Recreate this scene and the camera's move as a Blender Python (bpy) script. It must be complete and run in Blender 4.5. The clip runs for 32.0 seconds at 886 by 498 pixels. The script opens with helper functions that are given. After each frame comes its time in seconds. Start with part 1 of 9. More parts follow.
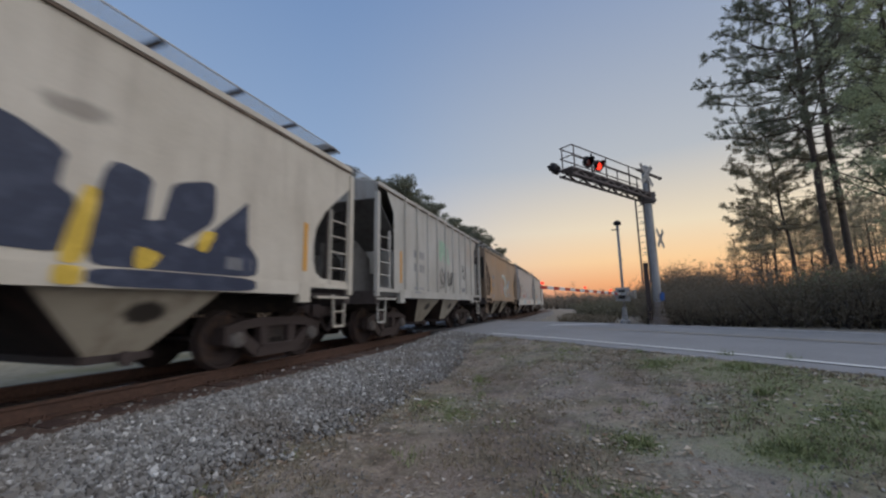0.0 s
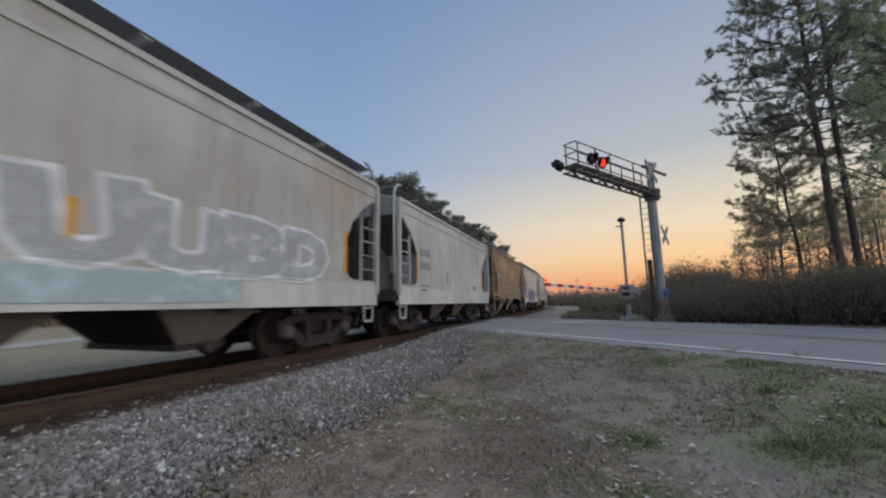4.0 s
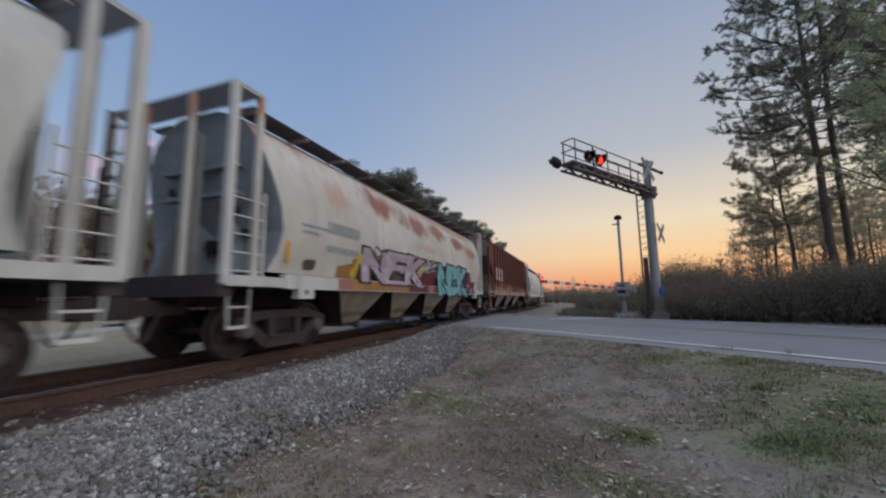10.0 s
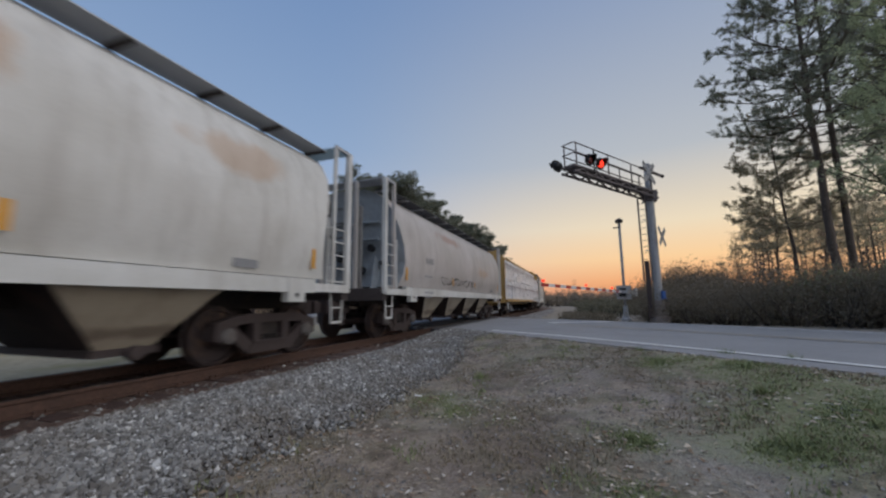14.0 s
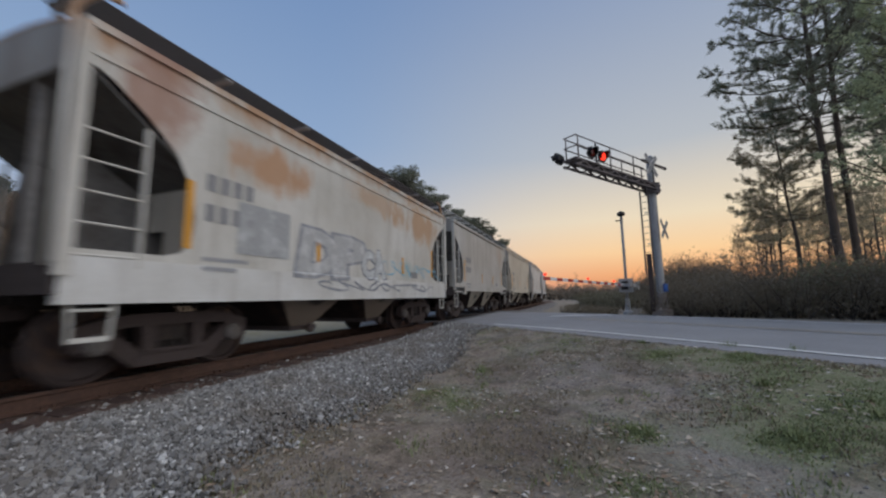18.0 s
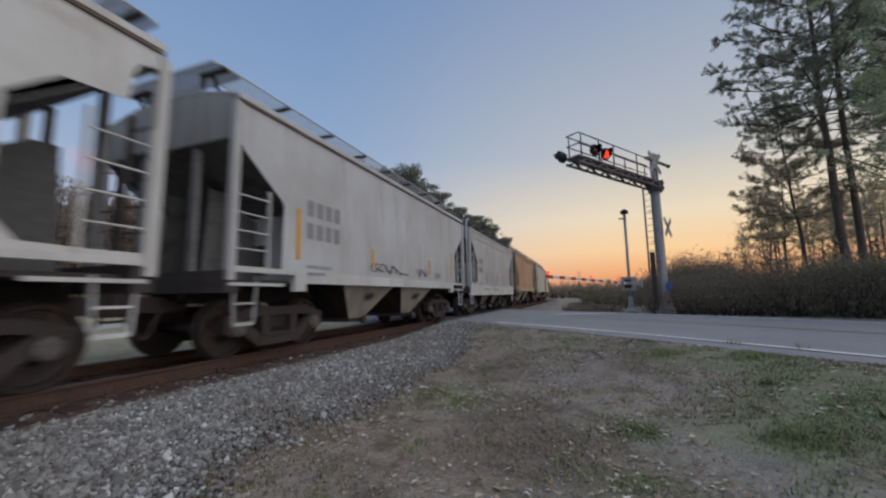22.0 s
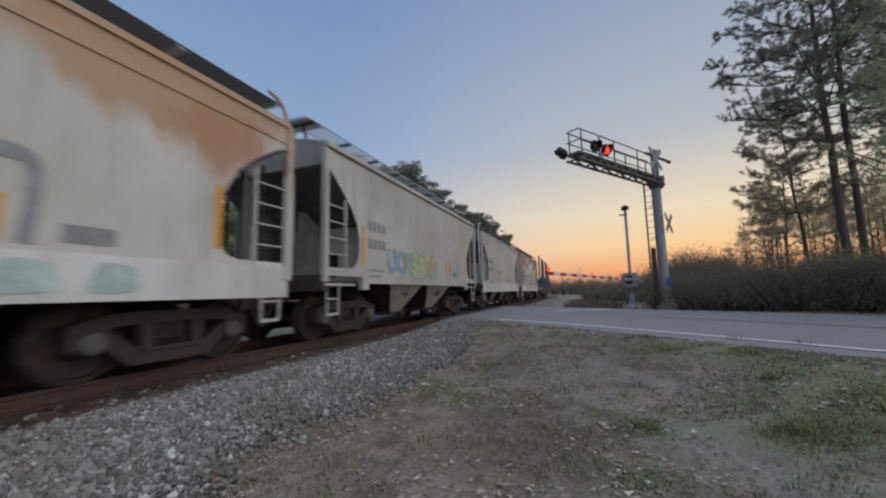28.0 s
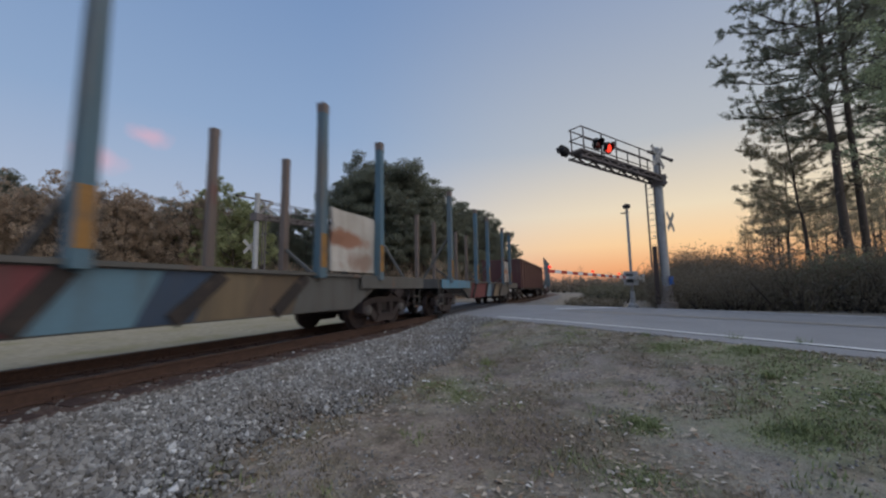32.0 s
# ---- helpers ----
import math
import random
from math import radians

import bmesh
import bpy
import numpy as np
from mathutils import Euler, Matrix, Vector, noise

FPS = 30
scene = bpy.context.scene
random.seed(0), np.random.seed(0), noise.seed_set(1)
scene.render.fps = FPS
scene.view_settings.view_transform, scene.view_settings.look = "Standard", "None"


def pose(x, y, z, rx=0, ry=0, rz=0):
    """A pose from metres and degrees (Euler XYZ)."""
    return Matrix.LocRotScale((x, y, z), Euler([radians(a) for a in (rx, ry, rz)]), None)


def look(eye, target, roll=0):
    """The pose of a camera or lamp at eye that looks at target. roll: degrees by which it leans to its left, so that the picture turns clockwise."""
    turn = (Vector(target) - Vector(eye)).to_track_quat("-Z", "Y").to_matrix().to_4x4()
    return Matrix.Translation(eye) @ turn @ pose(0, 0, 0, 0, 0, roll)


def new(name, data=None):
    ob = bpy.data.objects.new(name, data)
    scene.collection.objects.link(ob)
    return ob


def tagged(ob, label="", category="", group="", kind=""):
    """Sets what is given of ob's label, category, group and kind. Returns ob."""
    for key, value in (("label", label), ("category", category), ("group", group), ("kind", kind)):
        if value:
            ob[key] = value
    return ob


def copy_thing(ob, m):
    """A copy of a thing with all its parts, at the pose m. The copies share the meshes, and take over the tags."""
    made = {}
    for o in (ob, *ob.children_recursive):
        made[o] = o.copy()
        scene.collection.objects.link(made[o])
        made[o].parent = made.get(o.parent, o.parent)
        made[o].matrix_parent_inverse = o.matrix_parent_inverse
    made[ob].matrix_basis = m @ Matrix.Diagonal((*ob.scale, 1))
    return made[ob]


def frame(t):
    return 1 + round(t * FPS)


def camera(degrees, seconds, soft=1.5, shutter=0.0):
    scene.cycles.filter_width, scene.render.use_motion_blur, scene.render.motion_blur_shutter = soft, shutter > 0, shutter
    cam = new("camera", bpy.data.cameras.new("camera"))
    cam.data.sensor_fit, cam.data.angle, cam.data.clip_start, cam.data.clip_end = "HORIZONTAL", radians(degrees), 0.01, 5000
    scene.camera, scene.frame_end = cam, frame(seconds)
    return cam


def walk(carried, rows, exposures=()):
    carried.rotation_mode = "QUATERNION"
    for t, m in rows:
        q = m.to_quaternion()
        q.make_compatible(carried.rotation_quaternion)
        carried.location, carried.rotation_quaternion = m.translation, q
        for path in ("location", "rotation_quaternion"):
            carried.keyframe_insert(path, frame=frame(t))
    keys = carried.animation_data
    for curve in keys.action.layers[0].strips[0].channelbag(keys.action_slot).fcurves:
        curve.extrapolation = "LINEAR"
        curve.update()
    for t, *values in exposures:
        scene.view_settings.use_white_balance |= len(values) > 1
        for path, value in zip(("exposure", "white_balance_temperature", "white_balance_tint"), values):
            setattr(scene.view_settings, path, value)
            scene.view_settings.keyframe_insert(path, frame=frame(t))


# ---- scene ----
CARS_SPEED = 11.44
XC = -6.25                      # centre of the track, rail heads at z = 0
EYE = (0.0, 0.0, 0.93)

# ---------------------------------------------------------------- camera
cam = camera(98.97, 32.0, soft=2.3, shutter=0.3)


def aim(yaw, pitch, roll):
    return pose(*EYE, 90 + pitch, 0, yaw) @ pose(0, 0, 0, 0, 0, roll)


AIMS = [(0, 19.58, 8.58, -0.97), (0.5, 19.73, 8.61, -0.95), (1, 19.88, 8.59, -0.96), (1.5, 19.93, 8.47, -1.00), (2, 19.93, 8.33, -1.07), (2.5, 19.97, 8.27, -1.13), (3, 20.01, 8.26, -1.12), (3.5, 20.02, 8.26, -1.11), (5.5, 20.40, 7.69, -0.74), (6, 20.30, 7.60, -0.70), (6.5, 20.19, 7.53, -0.70), (7, 20.10, 7.51, -0.74), (7.5, 20.00, 7.57, -0.79), (8, 19.90, 7.67, -0.79), (8.5, 19.81, 7.73, -0.73), (9, 19.72, 7.74, -0.71), (9.5, 19.66, 7.71, -0.74), (10, 19.64, 7.64, -0.72), (10.5, 19.69, 7.61, -0.66), (11, 19.79, 7.65, -0.61), (11.5, 19.84, 7.71, -0.56), (12, 19.83, 7.78, -0.50), (12.5, 19.82, 7.89, -0.46), (13, 19.82, 7.99, -0.47), (13.5, 19.81, 8.08, -0.55), (14, 19.78, 8.13, -0.64), (14.5, 19.75, 8.11, -0.65), (16.5, 20.09, 7.49, -0.94), (17, 20.09, 7.47, -0.95), (17.5, 20.08, 7.39, -0.95), (18, 20.05, 7.26, -0.96), (18.5, 20.05, 7.12, -1.02), (19, 20.11, 7.03, -1.12), (19.5, 20.18, 7.01, -1.23), (20, 20.21, 7.02, -1.29), (20.5, 20.27, 7.00, -1.25), (21, 20.35, 7.00, -1.16), (21.5, 20.40, 7.01, -1.05), (22, 20.44, 6.99, -0.94), (22.5, 20.55, 6.99, -0.94), (23, 20.66, 7.00, -1.01), (23.5, 20.68, 6.99, -1.08), (24, 20.61, 6.96, -1.12), (24.5, 20.49, 6.95, -1.12), (25, 20.40, 6.95, -1.12), (25.5, 20.36, 6.95, -1.13), (27.5, 20.45, 6.58, -1.32), (28, 20.56, 6.60, -1.33), (28.5, 20.70, 6.69, -1.40), (29, 20.76, 6.82, -1.44), (29.5, 20.77, 6.94, -1.43), (30, 20.82, 7.03, -1.39), (30.5, 20.89, 6.98, -1.30), (31, 20.91, 6.76, -1.21), (31.5, 20.82, 6.44, -1.07), (32, 20.72, 6.19, -0.96)]
walk(cam, [(t, aim(y, p, r)) for t, y, p, r in AIMS])

# ---------------------------------------------------------------- sky and light
SUN_AZ = math.atan2(0.313, 0.95)          # from +Y towards +X
scene.view_settings.exposure = 0.0
world = bpy.data.worlds.new("sky")
scene.world = world
world.use_nodes = True
wn, wl = world.node_tree.nodes, world.node_tree.links


def sky_ramp(src, stops):
    r = wn.new("ShaderNodeValToRGB")
    el = r.color_ramp.elements
    while len(el) < len(stops):
        el.new(0.5)
    for e, (z, c) in zip(el, stops):
        e.position, e.color = z, (*c, 1)
    wl.new(src, r.inputs[0])
    return r.outputs[0]


def wmath(op, a, b=None):
    m = wn.new("ShaderNodeMath")
    m.operation = op
    for sock, v in zip(m.inputs, (a, b)):
        if isinstance(v, bpy.types.NodeSocket):
            wl.new(v, sock)
        elif v is not None:
            sock.default_value = v
    return m.outputs[0]


# dusk: a blue dome that pales towards the horizon, with the afterglow round the place where the sun went down
tc = wn.new("ShaderNodeTexCoord")
sep = wn.new("ShaderNodeSeparateXYZ")
wl.new(tc.outputs["Generated"], sep.inputs[0])
flat = wmath("SQRT", wmath("ADD", wmath("MULTIPLY", sep.outputs[0], sep.outputs[0]), wmath("MULTIPLY", sep.outputs[1], sep.outputs[1])))
GLOW_AZ = SUN_AZ + 0.14
near = wmath("DIVIDE", wmath("ADD", wmath("MULTIPLY", sep.outputs[0], math.sin(GLOW_AZ)), wmath("MULTIPLY", sep.outputs[1], math.cos(GLOW_AZ))), wmath("MAXIMUM", flat, 0.001))
blue = sky_ramp(sep.outputs[2], [(0.0, (0.46, 0.455, 0.54)), (0.14, (0.40, 0.46, 0.58)), (0.38, (0.245, 0.35, 0.53)), (0.7, (0.15, 0.245, 0.44)), (1.0, (0.12, 0.205, 0.40))])
warm = sky_ramp(sep.outputs[2], [(0.0, (0.58, 0.21, 0.10)), (0.045, (0.82, 0.38, 0.165)), (0.10, (0.88, 0.58, 0.31)), (0.18, (0.77, 0.65, 0.475)), (0.34, (0.43, 0.46, 0.50)), (0.7, (0.20, 0.28, 0.45))])
mr = wn.new("ShaderNodeMapRange")
mr.interpolation_type = "SMOOTHSTEP"
mr.inputs["From Min"].default_value, mr.inputs["From Max"].default_value = 0.40, 1.0
wl.new(near, mr.inputs[0])
mx = wn.new("ShaderNodeMix")
mx.data_type = "RGBA"
wl.new(mr.outputs[0], mx.inputs[0])
wl.new(blue, mx.inputs[6])
wl.new(warm, mx.inputs[7])
sky_col = mx.outputs[2]
# two small pink clouds low in the afterglow's far side
for k, (dx, dy, dz, size) in enumerate(((-0.866, 0.426, 0.262, 16.0), (-0.820, 0.476, 0.319, 20.0))):
    mp, ln, nz, mm = (wn.new("ShaderNode" + q) for q in ("Mapping", "VectorMath", "TexNoise", "Mix"))
    mp.inputs["Location"].default_value, mp.inputs["Scale"].default_value = (-dx * size, -dy * size, -dz * size * 1.6), (size, size, size * 1.6)
    ln.operation, mm.data_type = "LENGTH", "RGBA"
    wl.new(tc.outputs["Generated"], mp.inputs[0])
    wl.new(mp.outputs[0], ln.inputs[0])
    nz.inputs["Scale"].default_value, nz.inputs["Detail"].default_value = 14.0, 5.0
    wl.new(tc.outputs["Generated"], nz.inputs["Vector"])
    far = wmath("ADD", ln.outputs["Value"], wmath("MULTIPLY", nz.outputs["Fac"], 1.6))
    wl.new(wmath("MULTIPLY", wmath("MAXIMUM", wmath("SUBTRACT", 1.55, far), 0.0), 0.75), mm.inputs[0])
    wl.new(sky_col, mm.inputs[6])
    mm.inputs[7].default_value = (0.72, 0.40, 0.47, 1)
    sky_col = mm.outputs[2]
wl.new(sky_col, wn["Background"].inputs[0])
wn["Background"].inputs[1].default_value = 1.1
sun = new("sun", bpy.data.lights.new("sun", "SUN"))
sun.data.energy, sun.data.angle, sun.data.color = 1.6, radians(90), (1.0, 0.935, 0.87)
sun.matrix_world = look((35, -7, 34), (0, 0, 0))


# ---------------------------------------------------------------- materials
def nodes_of(name):
    m = bpy.data.materials.new(name)
    m.use_nodes = True
    nt = m.node_tree
    return m, nt, nt.nodes["Principled BSDF"]


def noise_node(nt, scale, detail=6.0, rough=0.6, stretch=None, space="Object"):
    tc = nt.nodes.new("ShaderNodeTexCoord")
    src = tc.outputs[space]
    if stretch:
        mp = nt.nodes.new("ShaderNodeMapping")
        mp.inputs["Scale"].default_value = stretch
        nt.links.new(src, mp.inputs[0])
        src = mp.outputs[0]
    n = nt.nodes.new("ShaderNodeTexNoise")
    n.inputs["Scale"].default_value, n.inputs["Detail"].default_value, n.inputs["Roughness"].default_value = scale, detail, rough
    nt.links.new(src, n.inputs["Vector"])
    return n.outputs["Fac"]


def ramp(nt, src, lo, hi):
    r = nt.nodes.new("ShaderNodeMapRange")
    r.inputs["From Min"].default_value, r.inputs["From Max"].default_value = lo, hi
    nt.links.new(src, r.inputs[0])
    return r.outputs[0]


def mixc(nt, fac, a, b):
    m = nt.nodes.new("ShaderNodeMix")
    m.data_type = "RGBA"
    for sock, v in ((m.inputs[0], fac), (m.inputs[6], a), (m.inputs[7], b)):
        if isinstance(v, bpy.types.NodeSocket):
            nt.links.new(v, sock)
        elif isinstance(v, (int, float)):
            sock.default_value = v
        else:
            sock.default_value = (*v, 1)
    return m.outputs[2]


def times(nt, a, b):
    m = nt.nodes.new("ShaderNodeMath")
    m.operation = "MULTIPLY"
    for sock, v in ((m.inputs[0], a), (m.inputs[1], b)):
        if isinstance(v, bpy.types.NodeSocket):
            nt.links.new(v, sock)
        else:
            sock.default_value = v
    return m.outputs[0]


def bump(nt, bsdf, src, strength, dist=0.02):
    b = nt.nodes.new("ShaderNodeBump")
    b.inputs["Strength"].default_value, b.inputs["Distance"].default_value = strength, dist
    nt.links.new(src, b.inputs["Height"])
    nt.links.new(b.outputs[0], bsdf.inputs["Normal"])


def plain(name, col, rough=0.7, metal=0.0, vary=0.25, scale=6.0, bumpy=0.15, second=None):
    """A surface with grain at two scales; second: the colour of its stains."""
    m, nt, b = nodes_of(name)
    fine, coarse = noise_node(nt, scale * 6), noise_node(nt, scale)
    dark = tuple(c * (1 - vary) for c in col)
    c1 = mixc(nt, ramp(nt, fine, 0.3, 0.7), dark, col)
    c2 = mixc(nt, ramp(nt, coarse, 0.5, 0.72), c1, second or tuple(c * (1 - vary * 0.8) for c in col))
    nt.links.new(c2, b.inputs["Base Color"])
    b.inputs["Roughness"].default_value, b.inputs["Metallic"].default_value = rough, metal
    if bumpy:
        bump(nt, b, fine, bumpy)
    return m


def paint(name, col, rust=0.1, rustcol=(0.23, 0.085, 0.035), dirt=0.35, dirtcol=(0.16, 0.12, 0.085), top=0.0, rough=0.55, spots=(), worn=None):
    """Weathered car paint: streaks that run down, rust blotches, grime. top: how much rust gathers towards the eaves;
    spots: stains (y, z, half length, half height, colour, strength); worn: the colour laid bare in flakes along the foot."""
    m, nt, b = nodes_of(name)
    oi, tc = nt.nodes.new("ShaderNodeObjectInfo"), nt.nodes.new("ShaderNodeTexCoord")
    shift = nt.nodes.new("ShaderNodeVectorMath")
    shift.operation = "ADD"
    nt.links.new(tc.outputs["Object"], shift.inputs[0])
    nt.links.new(times(nt, oi.outputs["Random"], 60.0), shift.inputs[1])

    def grain(scale, detail, rough_, stretch=(1, 1, 1)):
        mp, n = nt.nodes.new("ShaderNodeMapping"), nt.nodes.new("ShaderNodeTexNoise")
        mp.inputs["Scale"].default_value = stretch
        nt.links.new(shift.outputs[0], mp.inputs[0])
        nt.links.new(mp.outputs[0], n.inputs["Vector"])
        n.inputs["Scale"].default_value, n.inputs["Detail"].default_value, n.inputs["Roughness"].default_value = scale, detail, rough_
        return n.outputs["Fac"]

    def madd(x, k, add):
        n = nt.nodes.new("ShaderNodeMath")
        n.operation = "MULTIPLY_ADD"
        nt.links.new(x, n.inputs[0])
        n.inputs[1].default_value = k
        if isinstance(add, bpy.types.NodeSocket):
            nt.links.new(add, n.inputs[2])
        else:
            n.inputs[2].default_value = add
        return n.outputs[0]
    streak, cloud, blot = grain(3.0, 5, 0.65, (1, 1, 0.12)), grain(0.55, 6, 0.6), grain(1.1, 9, 0.68, (1, 1, 0.6))
    run, fine = grain(1.3, 7, 0.7, (1, 1, 0.16)), grain(30, 4, 0.6)
    c = mixc(nt, ramp(nt, cloud, 0.3, 0.7), tuple(x * k for x, k in zip(col, (0.78, 0.76, 0.72))), tuple(min(1, x * 1.10) for x in col))
    c = mixc(nt, times(nt, ramp(nt, streak, 0.48, 0.78), dirt), c, dirtcol)
    c = mixc(nt, times(nt, ramp(nt, run, 0.55, 0.75), dirt * 0.8), c, tuple(x * 0.55 for x in col))
    thr = 0.72 - 0.30 * rust
    r = ramp(nt, blot, thr, thr + 0.10)
    sp = nt.nodes.new("ShaderNodeSeparateXYZ")
    nt.links.new(tc.outputs["Object"], sp.inputs[0])
    if top:
        hgt = ramp(nt, sp.outputs[2], 4.1 - 2.4 * top, 4.1)
        r = ramp(nt, madd(hgt, 0.34, madd(run, 0.55, madd(blot, 0.45, 0.0))), 0.64, 0.80)
    c = mixc(nt, times(nt, r, 0.85), c, rustcol)
    for y, z, ry, rz, scol, k in spots:
        mp, ln = nt.nodes.new("ShaderNodeMapping"), nt.nodes.new("ShaderNodeVectorMath")
        mp.inputs["Scale"].default_value, mp.inputs["Location"].default_value = (0, 1 / ry, 1 / rz), (0, -y / ry, -z / rz)
        ln.operation = "LENGTH"
        nt.links.new(tc.outputs["Object"], mp.inputs[0])
        nt.links.new(mp.outputs[0], ln.inputs[0])
        c = mixc(nt, times(nt, ramp(nt, madd(blot, 3.0, madd(run, 1.6, ln.outputs["Value"])), 3.35, 2.75), k), c, scol)
    if worn:
        foot = ramp(nt, sp.outputs[2], 2.2, 1.3)
        c = mixc(nt, ramp(nt, madd(foot, 0.36, blot), 0.62, 0.70), c, rustcol)
        c = mixc(nt, ramp(nt, madd(foot, 0.36, blot), 0.71, 0.79), c, worn)
        c = mixc(nt, times(nt, ramp(nt, grain(2.2, 6, 0.6), 0.52, 0.60), 0.9), c, col)
    c = mixc(nt, times(nt, ramp(nt, fine, 0.45, 0.8), 0.12), c, (0.05, 0.04, 0.03))
    nt.links.new(c, b.inputs["Base Color"])
    rr = nt.nodes.new("ShaderNodeMapRange")
    rr.inputs["To Min"].default_value, rr.inputs["To Max"].default_value = rough - 0.12, rough + 0.25
    nt.links.new(cloud, rr.inputs[0])
    nt.links.new(rr.outputs[0], b.inputs["Roughness"])
    bump(nt, b, grain(1.6, 3, 0.5), 0.25, 0.03)
    return m


def glow(name, col, strength):
    m, nt, b = nodes_of(name)
    b.inputs["Base Color"].default_value = (*[c * 0.3 for c in col], 1)
    b.inputs["Emission Color"].default_value, b.inputs["Emission Strength"].default_value = (*col, 1), strength
    return m


M_STEEL = plain("rusty_steel", (0.060, 0.042, 0.039), 0.75, 0.0, 0.4, 5, 0.3, (0.05, 0.036, 0.03))
M_RAILSIDE = plain("rail_rust", (0.10, 0.052, 0.035), 0.8, 0.0, 0.4, 4, 0.3, (0.055, 0.03, 0.022))
M_RAILTOP = plain("rail_polish", (0.45, 0.43, 0.42), 0.25, 0.9, 0.15, 8, 0.02)
M_WHEEL = plain("wheel_steel", (0.05, 0.035, 0.033), 0.6, 0.3, 0.35, 6, 0.2, (0.10, 0.06, 0.04))
M_UNDER = plain("underframe_grime", (0.03, 0.023, 0.02), 0.85, 0.0, 0.4, 4, 0.3, (0.065, 0.045, 0.034))
# slope sheet grey includes the shade of the recess at the car ends
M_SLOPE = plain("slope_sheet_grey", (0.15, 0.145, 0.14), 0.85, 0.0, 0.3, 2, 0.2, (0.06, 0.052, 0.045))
M_GALV = plain("galvanised_grating", (0.42, 0.43, 0.44), 0.6, 0.3, 0.25, 8, 0.1)
M_TIE = plain("tie_wood", (0.075, 0.042, 0.034), 0.9, 0.0, 0.45, 7, 0.5, (0.035, 0.02, 0.017))
M_ALU = plain("mast_aluminium", (0.42, 0.42, 0.415), 0.6, 0.2, 0.25, 4, 0.1, (0.31, 0.30, 0.29))
M_TRUSS = plain("weathered_truss", (0.17, 0.145, 0.14), 0.7, 0.2, 0.3, 4, 0.1, (0.10, 0.085, 0.08))
M_DULLWHITE = plain("dull_white_board", (0.40, 0.39, 0.37), 0.7, 0.0, 0.2, 4, 0.05)
M_DARK = plain("black_metal", (0.02, 0.02, 0.022), 0.55, 0.2, 0.3, 6, 0.1)
M_WHITE = plain("white_paint", (0.75, 0.75, 0.73), 0.55, 0.0, 0.12, 5, 0.08, (0.6, 0.58, 0.54))
M_RED = plain("red_paint", (0.42, 0.03, 0.025), 0.45, 0.0, 0.2, 6, 0.05)
M_YELLOW = plain("yellow_stripe", (0.62, 0.33, 0.03), 0.55, 0.0, 0.2, 5, 0.05)
M_ORANGE = plain("amber_stripe", (0.68, 0.32, 0.03), 0.5, 0.0, 0.2, 5, 0.05)
M_INK = plain("dark_ink", (0.27, 0.272, 0.278), 0.6, 0.0, 0.3, 5, 0.05)
M_GLOW = glow("red_lamp", (1.0, 0.045, 0.02), 1.5)
M_LENS = plain("dark_red_lens", (0.10, 0.012, 0.01), 0.25, 0.0, 0.1, 6, 0.0)
M_BLUE = plain("blue_plate", (0.03, 0.13, 0.45), 0.5, 0.0, 0.15, 6, 0.05)


# ---------------------------------------------------------------- mesh helpers
def box(bm, x0, x1, y0, y1, z0, z1):
    v = [bm.verts.new((x, y, z)) for z in (z0, z1) for y in (y0, y1) for x in (x0, x1)]
    for f in ((0, 2, 3, 1), (4, 5, 7, 6), (0, 1, 5, 4), (2, 6, 7, 3), (0, 4, 6, 2), (1, 3, 7, 5)):
        bm.faces.new([v[i] for i in f])


def bar(bm, p, q, w, h=None, up=(0, 0, 1)):
    """A beam of section w by h from p to q."""
    h = h or w
    p, q = Vector(p), Vector(q)
    d = (q - p).normalized()
    u = Vector(up)
    if abs(d.dot(u)) > 0.95:
        u = Vector((0, 1, 0)) if abs(d.y) < 0.9 else Vector((1, 0, 0))
    s = d.cross(u).normalized() * (w / 2)
    t = s.cross(d).normalized() * (h / 2)
    a = [bm.verts.new(o + i * s + j * t) for o in (p, q) for i, j in ((-1, -1), (1, -1), (1, 1), (-1, 1))]
    for f in ((3, 2, 1, 0), (4, 5, 6, 7), (0, 1, 5, 4), (1, 2, 6, 5), (2, 3, 7, 6), (3, 0, 4, 7)):
        bm.faces.new([a[i] for i in f])


def rod(bm, p, q, r, r2=None, n=8, caps=True):
    p, q = Vector(p), Vector(q)
    r2 = r if r2 is None else r2
    d = (q - p).normalized()
    u = Vector((0, 0, 1)) if abs(d.z) < 0.9 else Vector((1, 0, 0))
    s = d.cross(u).normalized()
    t = d.cross(s)
    ra, rb = [], []
    for i in range(n):
        a = 2 * math.pi * i / n
        o = s * math.cos(a) + t * math.sin(a)
        ra.append(bm.verts.new(p + o * r))
        rb.append(bm.verts.new(q + o * r2))
    for i in range(n):
        f = bm.faces.new((ra[i], ra[(i + 1) % n], rb[(i + 1) % n], rb[i]))
        f.smooth = n > 6
    if caps:
        bm.faces.new(ra[::-1])
        bm.faces.new(rb)


